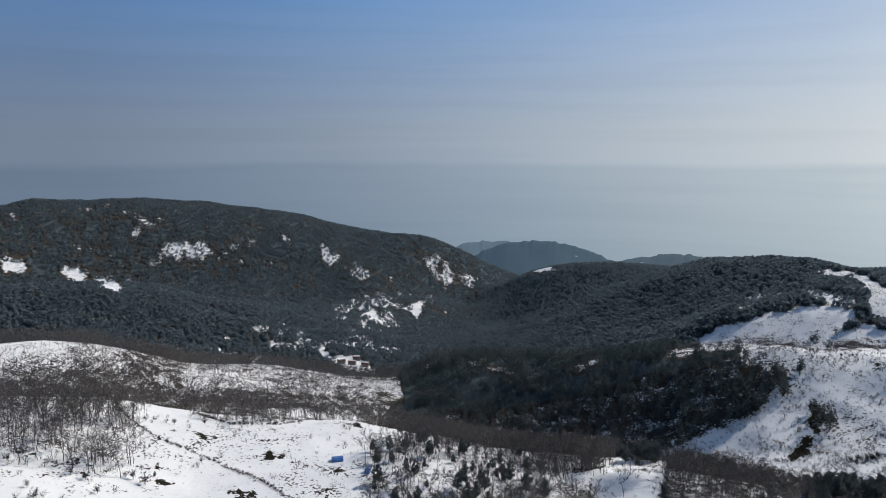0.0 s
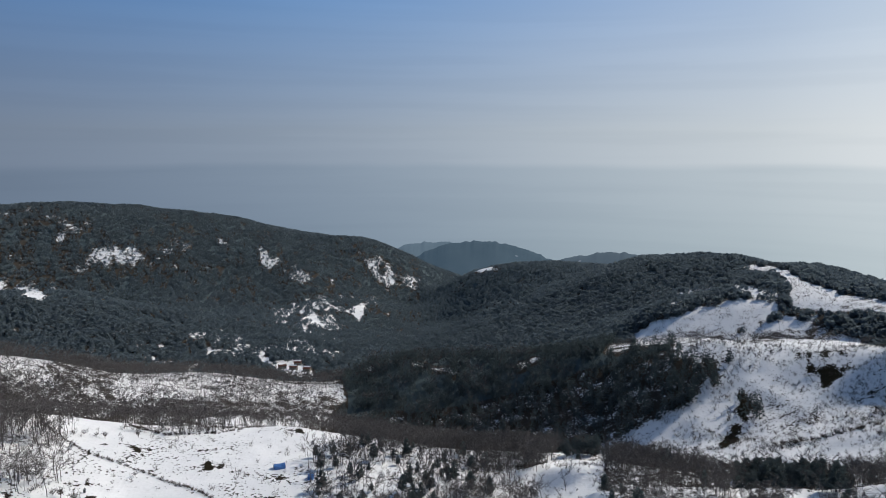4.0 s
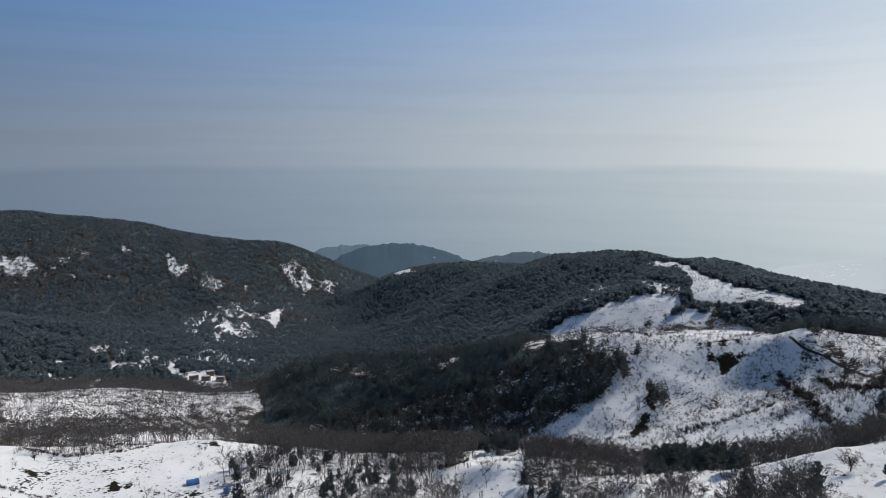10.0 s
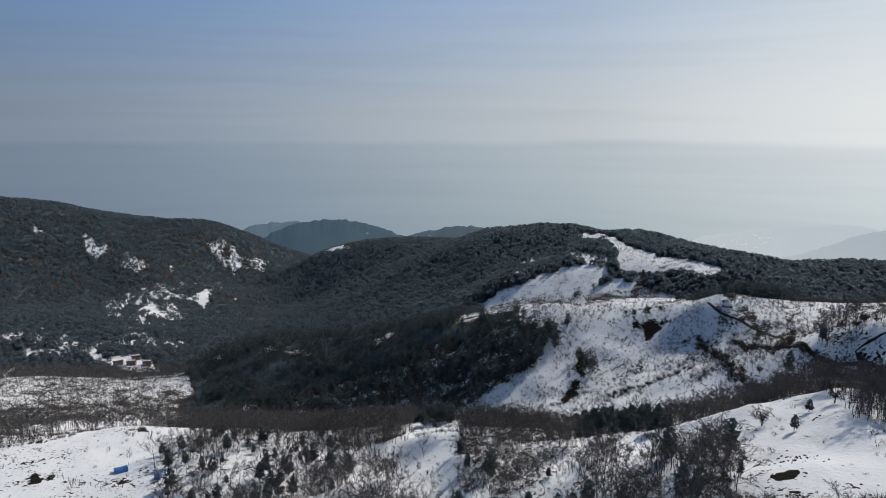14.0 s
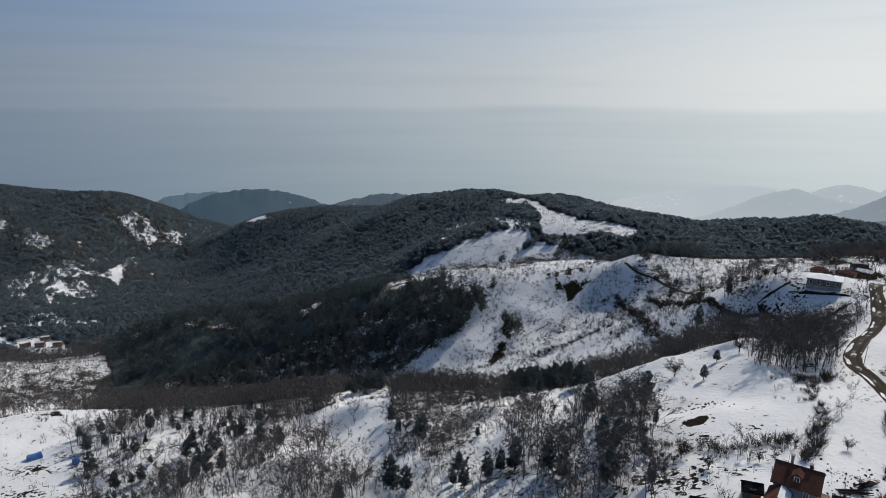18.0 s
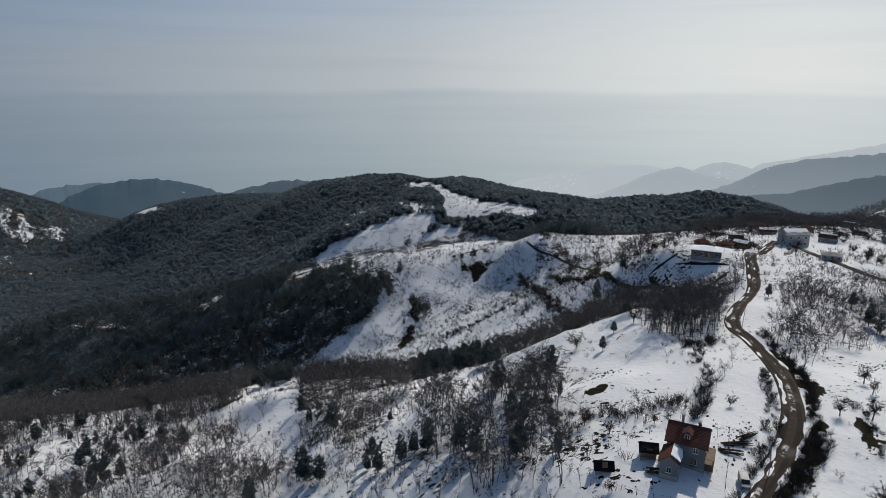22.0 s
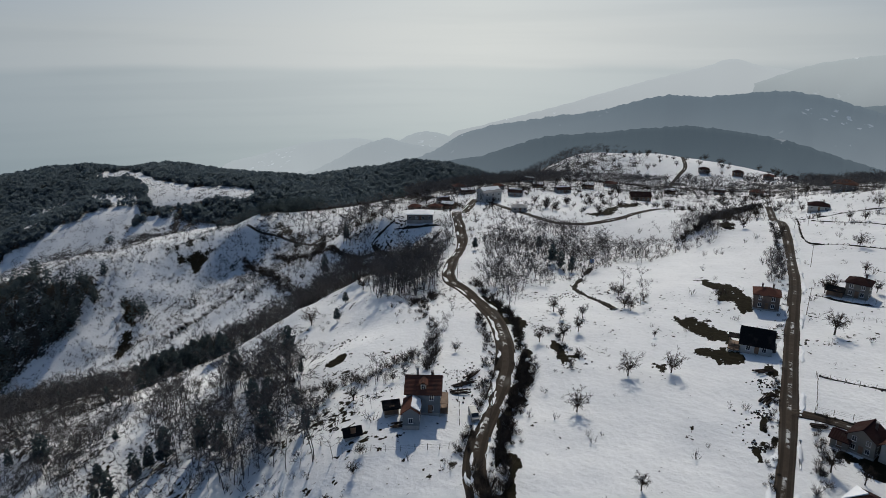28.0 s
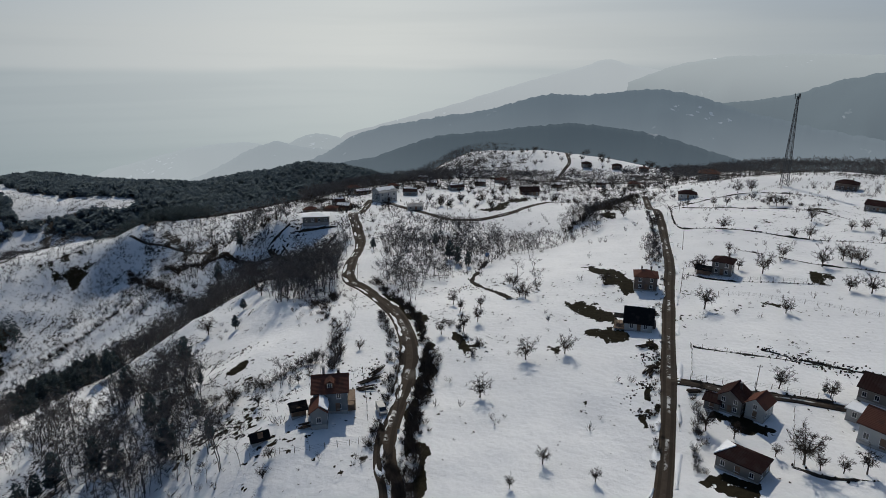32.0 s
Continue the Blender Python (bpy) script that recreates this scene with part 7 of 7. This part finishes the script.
def grow_all(kinds, rows, seed):
    rng = random.Random(seed)
    for b, d, h in rows:
        h *= 0.9
        w = h * rng.uniform(0.9, 1.15)
        copy_scaled(rng.choice(kinds), spot(b, d, rng.uniform(0, 360), -0.1) @ Matrix.Diagonal((w, w, h, 1)))


TREES = [tree_kind(300 + k, 13, 9, 18, 0.46, 0.24, "leafless spreading fruit tree in the snow") for k in range(4)]
SLIM = [tree_kind(320 + k, 11, 9, 18, 0.30, 0.3, "slim leafless tree beside the field") for k in range(3)]
TALL = [tree_kind(340 + k, 15, 10, 20, 0.40, 0.32, "tall leafless tree in a yard") for k in range(2)]
# orchard and field trees right of the upper road
grow_all(TREES, [(-100.3, 285, 8), (-93.9, 266, 6.5), (-99.3, 258, 5), (-100.4, 257, 7), (-98.8, 229, 6), (-101.7, 223.5, 8), (-97.5, 210.7, 9), (-103, 232, 8), (-103.6, 230, 7), (-104.2, 228, 7), (-103.9, 204, 6),
                (-105.4, 204, 7), (-99.8, 180, 5.5), (-97.6, 316, 7), (-98.1, 317, 6), (-97.1, 318, 7), (-104, 276, 6), (-103.1, 275.5, 5), (-94.6, 351, 7), (-95.6, 354, 7), (-93.9, 318, 6)], 1)
grow_all(SLIM, [(-93.4, 175, 8), (-92.9, 318, 6), (-90.8, 327, 5), (-96.4, 266, 3), (-105.2, 262, 6), (-94.6, 232, 5), (-95.6, 214, 5), (-92.2, 208, 6), (-92.6, 209, 7)], 2)
# field left of the upper road
grow_all(TREES, [(-81.3, 138, 6.5), (-77.5, 134.2, 6.5), (-84.4, 190.3, 4.5), (-73.0, 118, 6.5), (-84.2, 296, 6), (-85.6, 293, 6.5), (-83.2, 292, 5), (-78.2, 186, 4), (-77.2, 177, 5.5), (-76.6, 180, 6), (-76.0, 193, 5), (-75.6, 197, 4.5)], 3)
grow_all(SLIM, [(-79.5, 158, 2.6), (-79.8, 95, 4.5), (-76.4, 88, 3.2), (-85.4, 92, 3.4), (-72.6, 158, 6), (-71.2, 152, 7), (-70.2, 176, 6), (-70.9, 168, 5), (-69.0, 150, 5), (-72.9, 170, 5), (-88.2, 270, 7), (-88.5, 282, 6)], 4)
# yards
grow_all(TALL, [(-103.5, 111.5, 8.5), (-100.4, 135.7, 5.5), (-104.3, 137, 4.5)], 5)
grow_all(SLIM, [(-95.1, 114.6, 5.5), (-97.6, 113.9, 5), (-104.8, 110.8, 4), (-106.5, 111.8, 4), (-108.1, 113.5, 6), (-101.2, 111.8, 3.5)], 6)
# round the villa and on the slope before it
grow_all(TREES, [(-60.8, 143, 3.6), (-62.2, 128, 3.5), (-50.6, 125, 4.5), (-48.2, 131, 5), (-47.6, 129, 3), (-54.6, 129, 3.5), (-51.0, 104, 3), (-50.2, 100, 3.5), (-47.0, 196, 7), (-52.0, 205, 7), (-44.4, 192, 6), (-39.2, 205, 5), (-36.4, 196, 5)], 7)
# village and far hill
_rng = random.Random(9)
grow_all(TREES, [(_rng.uniform(-90, -57), _rng.uniform(335, 470), _rng.uniform(3.5, 7.5)) for _ in range(140)], 8)
grow_all(TREES, [(_rng.uniform(-89, -71), _rng.uniform(545, 650), _rng.uniform(4, 8)) for _ in range(60)], 9)
grow_all(TREES, [(_rng.uniform(-55, -43), _rng.uniform(300, 430), _rng.uniform(3, 6)) for _ in range(40)], 10)
# meadow by the lookout's far left
grow_all(SLIM, [(27.5, 247, 5), (32, 250, 4), (31, 246, 4), (35, 240, 3.5), (36, 262, 4), (29.6, 262, 4), (22, 260, 3), (25.5, 258, 2.2), (24, 300, 4), (21.5, 305, 5)], 11)
grow_all(TREES, [(26.6, 243, 5.5), (30.2, 236, 4), (34.6, 232, 4.5)], 12)


def pine_kind(seed, height_base):
    o = tagged(new("pine_tree"), "young dark green pine tree on the snow", "tree", "single young pines")
    v, f = rods([[0, 0, 0, 0, 0, 0.5, 0.022, 0.016], [0, 0, 0.5, 0.01, 0, 0.97, 0.016, 0.004]], 6)
    t = new("trunk", mesh_of("trunk", v, f, BARK, True))
    v, f = conifer(seed, 60, 8, height_base + 0.06, 0.21)
    c = new("crown", mesh_of("crown", v, f, NEEDLE))
    t.parent = c.parent = o
    return o


PINES = [pine_kind(400 + k, 0.1 + 0.05 * (k % 3)) for k in range(4)]
_rng = random.Random(21)
_spots = []
while len(_spots) < 62:
    _b, _d = _rng.uniform(-11, 7), _rng.uniform(190, 285)
    if inside(np.array([_b]), np.log(np.array([_d])), [(8, 198), (7.4, 268), (0, 286), (-9, 266), (-11.5, 244), (-9, 205), (-2, 190), (6, 186)])[0]:
        _spots.append((_b, _d, _rng.uniform(3.5, 9.5)))
grow_all(PINES, _spots, 22)
grow_all(PINES, [(-50.3, 200.6, 4.5), (-49.4, 185, 5.5), (-31.1, 148.6, 4), (-22.0, 205, 4), (31.5, 258, 2.8), (25.8, 250, 2.4), (-70.6, 236, 8), (-71.6, 232, 7), (-69.8, 240, 9), (-68.5, 262, 7), (-62.6, 250, 6), (-29, 170, 3.5), (-26, 186, 4), (-103.8, 138.6, 2.4)], 23)
for _o in TREES + SLIM + TALL + PINES:
    for _c in list(_o.children):
        bpy.data.objects.remove(_c)
    bpy.data.objects.remove(_o)


# ---- lattice mast on the rise ----
def mast(b, d, height):
    o = thing("lattice_mast", "tall grey steel lattice mast with aerials on top", "mast", spot(b, d, 20))

    def leg(k, h):
        g, r = radians(45 + 90 * k), 2.4 - 1.9 * h / height
        return np.array([r * math.cos(g), r * math.sin(g), h])
    for k in range(4):
        v, f = rods([[*leg(k, -0.5), *leg(k, height), 0.15, 0.10]], 5)
        new("leg", mesh_of("leg", v, f, MAST_STEEL)).parent = o
    for s in range(18):
        h0, h1 = height * s / 18, height * (s + 1) / 18
        rows = []
        for k in range(4):
            rows += [[*leg(k, h0), *leg((k + 1) % 4, h1), 0.075, 0.075], [*leg((k + 1) % 4, h0), *leg(k, h1), 0.075, 0.075], [*leg(k, h1), *leg((k + 1) % 4, h1), 0.075, 0.075]]
        for row in rows:
            v, f = rods([row])
            new("brace", mesh_of("brace", v, f, MAST_STEEL)).parent = o
    part("platform", boxes((-1.1, 1.1, -1.1, 1.1, height - 1.4, height - 1.3), (-1.1, 1.1, -1.1, -1.05, height - 0.5, height - 0.44), (-1.1, 1.1, 1.05, 1.1, height - 0.5, height - 0.44)), MAST_STEEL, o)
    for k in range(3):
        g = radians(30 + 120 * k)
        bm = boxes((-0.16, 0.16, -0.09, 0.09, height - 1.2, height + 1.2), bevel=0.03)
        bmesh.ops.transform(bm, matrix=Matrix.Translation((1.35 * math.cos(g), 1.35 * math.sin(g), 0)), verts=bm.verts)
        part("panel_aerial", bm, MAST_STEEL, o)
    for h, k in ((height * 0.38, 0), (height * 0.52, 2)):
        bm = bmesh.new()
        bmesh.ops.create_cone(bm, segments=16, radius1=0.65, radius2=0.5, depth=0.35, cap_ends=True, matrix=pose(*(leg(k, h) * np.array([1.25, 1.25, 1])), 90, 0, 40))
        part("dish", bm, MAST_STEEL, o, "round grey radio dish")
    v, f = rods([[0, 0, height, 0, 0, height + 2.6, 0.05, 0.015]], 5)
    new("lightning_rod", mesh_of("lightning_rod", v, f, MAST_STEEL)).parent = o


mast(-97.9, 372, 46)


# ---- vehicle, poles, shelters ----
def van(b, d, turn):
    o = thing("van", "white delivery van parked at the roadside", "van", spot(b, d, turn, 0.12) @ Matrix.Scale(0.85, 4))
    bm = bmesh.new()
    prism(bm, [(-2.3, 0.4), (-2.3, 1.0), (-1.55, 1.15), (-0.95, 1.85), (2.2, 1.9), (2.3, 1.7), (2.3, 0.4)], -0.88, 0.88, "x")
    bmesh.ops.bevel(bm, geom=list(bm.edges), offset=0.06, segments=2, affect="EDGES")
    part("body", bm, PAINT_WHITE, o)
    bm = bmesh.new()
    prism(bm, [(-1.56, 1.18), (-1.0, 1.8), (-0.97, 1.82), (-1.53, 1.19)], -0.78, 0.78, "x")
    part("windscreen", bm, GLASS, o)
    for s in (-1, 1):
        part("side_window", boxes((s * 0.885 - 0.01, s * 0.885 + 0.01, -0.85, 0.1, 1.2, 1.7)), GLASS, o)
        for y in (-1.5, 1.4):
            bm = bmesh.new()
            bmesh.ops.create_cone(bm, segments=16, radius1=0.34, radius2=0.34, depth=0.22, cap_ends=True, matrix=pose(s * 0.82, y, 0.34, 0, 90, 0))
            w = part("wheel", bm, RUBBER, o)
            bm = bmesh.new()
            bmesh.ops.create_cone(bm, segments=12, radius1=0.2, radius2=0.18, depth=0.24, cap_ends=True, matrix=pose(s * 0.83, y, 0.34, 0, 90, 0))
            part("rim", bm, STEEL, w)
        part("headlight", boxes((s * 0.6 - 0.16, s * 0.6 + 0.16, -2.33, -2.28, 0.75, 0.92), bevel=0.02), GLASS, o)


van(-62.75, 112.5, 14)


def pole(b, d, height, lean):
    o = thing("utility_pole", "weathered wooden utility pole with crossarm", "pole", spot(b, d, 25) @ pose(0, 0, 0, lean, lean * 0.6, 0), "utility poles")
    v, f = rods([[0, 0, -0.5, 0, 0, height, 0.10, 0.06]], 8)
    new("shaft", mesh_of("shaft", v, f, WOOD_OLD, True)).parent = o
    arm = part("crossarm", boxes((-0.55, 0.55, -0.04, 0.04, height - 0.5, height - 0.42)), WOOD_OLD, o)
    for x in (-0.48, 0, 0.48):
        bm = bmesh.new()
        bmesh.ops.create_cone(bm, segments=8, radius1=0.06, radius2=0.03, depth=0.18, cap_ends=True, matrix=Matrix.Translation((x, 0, height - 0.34)))
        part("insulator", bm, PLASTER, arm)


for _b, _d, _h, _l in ((-60.9, 200, 8, 3), (-60.1, 240, 8, -2), (-60.3, 300, 8, 2), (-64.6, 118, 8, -2), (-91.2, 186, 8, 1), (-90.9, 236, 8, -2), (-90.2, 300, 8, 1), (-98.6, 131, 7, 2), (-69.6, 334, 8, 0), (-74.5, 345, 8, 1)):
    pole(_b, _d, _h, _l)


def tarpaulin(b, d, turn, w, l, h, label):
    o = thing("shelter", label, "shelter", spot(b, d, turn))
    bm = bmesh.new()
    prism(bm, [(-w / 2, 0), (-w / 2, h * 0.6), (-w * 0.3, h * 0.9), (0, h), (w * 0.3, h * 0.9), (w / 2, h * 0.6), (w / 2, 0)], -l / 2, l / 2, "x")
    bmesh.ops.subdivide_edges(bm, edges=list(bm.edges), cuts=2, use_grid_fill=True)
    rng = random.Random(3)
    for v in bm.verts:
        v.co += Vector((rng.uniform(-0.06, 0.06), rng.uniform(-0.06, 0.06), rng.uniform(-0.1, 0.04)))
    part("cover", bm, BLUE, o)
    v, f = rods([[s * l / 2, t * w / 2, 0, s * l / 2, t * w / 2, h * 0.7, 0.04, 0.04] for s in (-1, 1) for t in (-1, 1)])
    new("frame", mesh_of("frame", v, f, STEEL)).parent = o


tarpaulin(10.0, 252, 8, 2.6, 4.4, 1.9, "long blue tarpaulin shelter on the snowy meadow")
tarpaulin(7.2, 239, -20, 1.9, 2.1, 2.0, "small blue tarpaulin tent beside the wood")
tarpaulin(-73.4, 249, 15, 1.3, 1.4, 1.6, "small blue hut among bare trees")


def fallen(b, d, turn, length):
    o = thing("log_pile", "fallen trunks and cut branches on the snow", "logs", spot(b, d, turn), "fallen wood")
    rng = random.Random(int(d))
    for k in range(9):
        y, z = rng.uniform(-0.9, 0.9), rng.uniform(0.1, 0.5)
        a = rng.uniform(-0.3, 0.3)
        v, f = rods([[-length / 2 * rng.uniform(0.5, 1), y - a, z, length / 2 * rng.uniform(0.5, 1), y + a, z + rng.uniform(-0.1, 0.3), rng.uniform(0.08, 0.2), 0.06]], 6)
        new("log", mesh_of("log", v, f, BARK)).parent = o


for _r in ((-61.8, 126, 30, 7), (-62.6, 130, 55, 6), (-61.4, 122, 10, 5), (-55.2, 109.5, 5, 4), (-93.6, 128, 20, 4), (-88.9, 146, 40, 5), (-89.4, 134, 70, 5)):
    fallen(*_r)


def boulder_field(label, spots, size, seed):
    rng = np.random.default_rng(seed)
    v, f, n = [], [], 0
    for b, d, spread, count in spots:
        cx, cy = plan(b, d)
        for k in range(count):
            x, y, s = cx + rng.normal(0, spread), cy + rng.normal(0, spread), size * rng.uniform(0.4, 1.3)
            z = float(ground_z(x, y)[0])
            g = rng.uniform(0, 6)
            ring = [(x + s * math.cos(g + a) * rng.uniform(0.7, 1.3), y + s * math.sin(g + a) * rng.uniform(0.7, 1.3), z - 0.2) for a in (0, 1.26, 2.5, 3.8, 5.0)]
            top = [(q[0] * 0.5 + x * 0.5, q[1] * 0.5 + y * 0.5, z + s * rng.uniform(0.4, 0.8)) for q in ring]
            v += ring + top
            f += [(n + i, n + (i + 1) % 5, n + 5 + (i + 1) % 5) for i in range(5)] + [(n + i, n + 5 + (i + 1) % 5, n + 5 + i) for i in range(5)] + [(n + 5, n + 6, n + 7), (n + 5, n + 7, n + 8), (n + 5, n + 8, n + 9)]
            n += 10
    tagged(new("rocks", mesh_of("rocks", v, f, STONE)), label, "rocks", kind="stuff")


boulder_field("dark rocks and clods breaking through the snow", [(-89.3, 116, 1.0, 40), (-89.2, 128, 1.0, 40), (-88.8, 140, 1.2, 40), (-88.0, 122, 2.0, 24), (-61.6, 124, 4, 60), (-62.0, 132, 3, 40), (-72.2, 140, 2.5, 30), (-72.0, 195, 3, 50),
              (-49.5, 163, 3, 50), (-43, 345, 6, 60), (-44.5, 318, 6, 60), (9.5, 300, 3, 30), (19, 285, 4, 30), (-39, 300, 6, 50), (-33, 310, 8, 60), (-30.4, 322, 5, 30), (-101.2, 152, 1.6, 60), (-103, 151.4, 1.6, 70), (-105, 151, 1.6, 60), (-99, 154, 1.2, 30)], 0.3, 5)
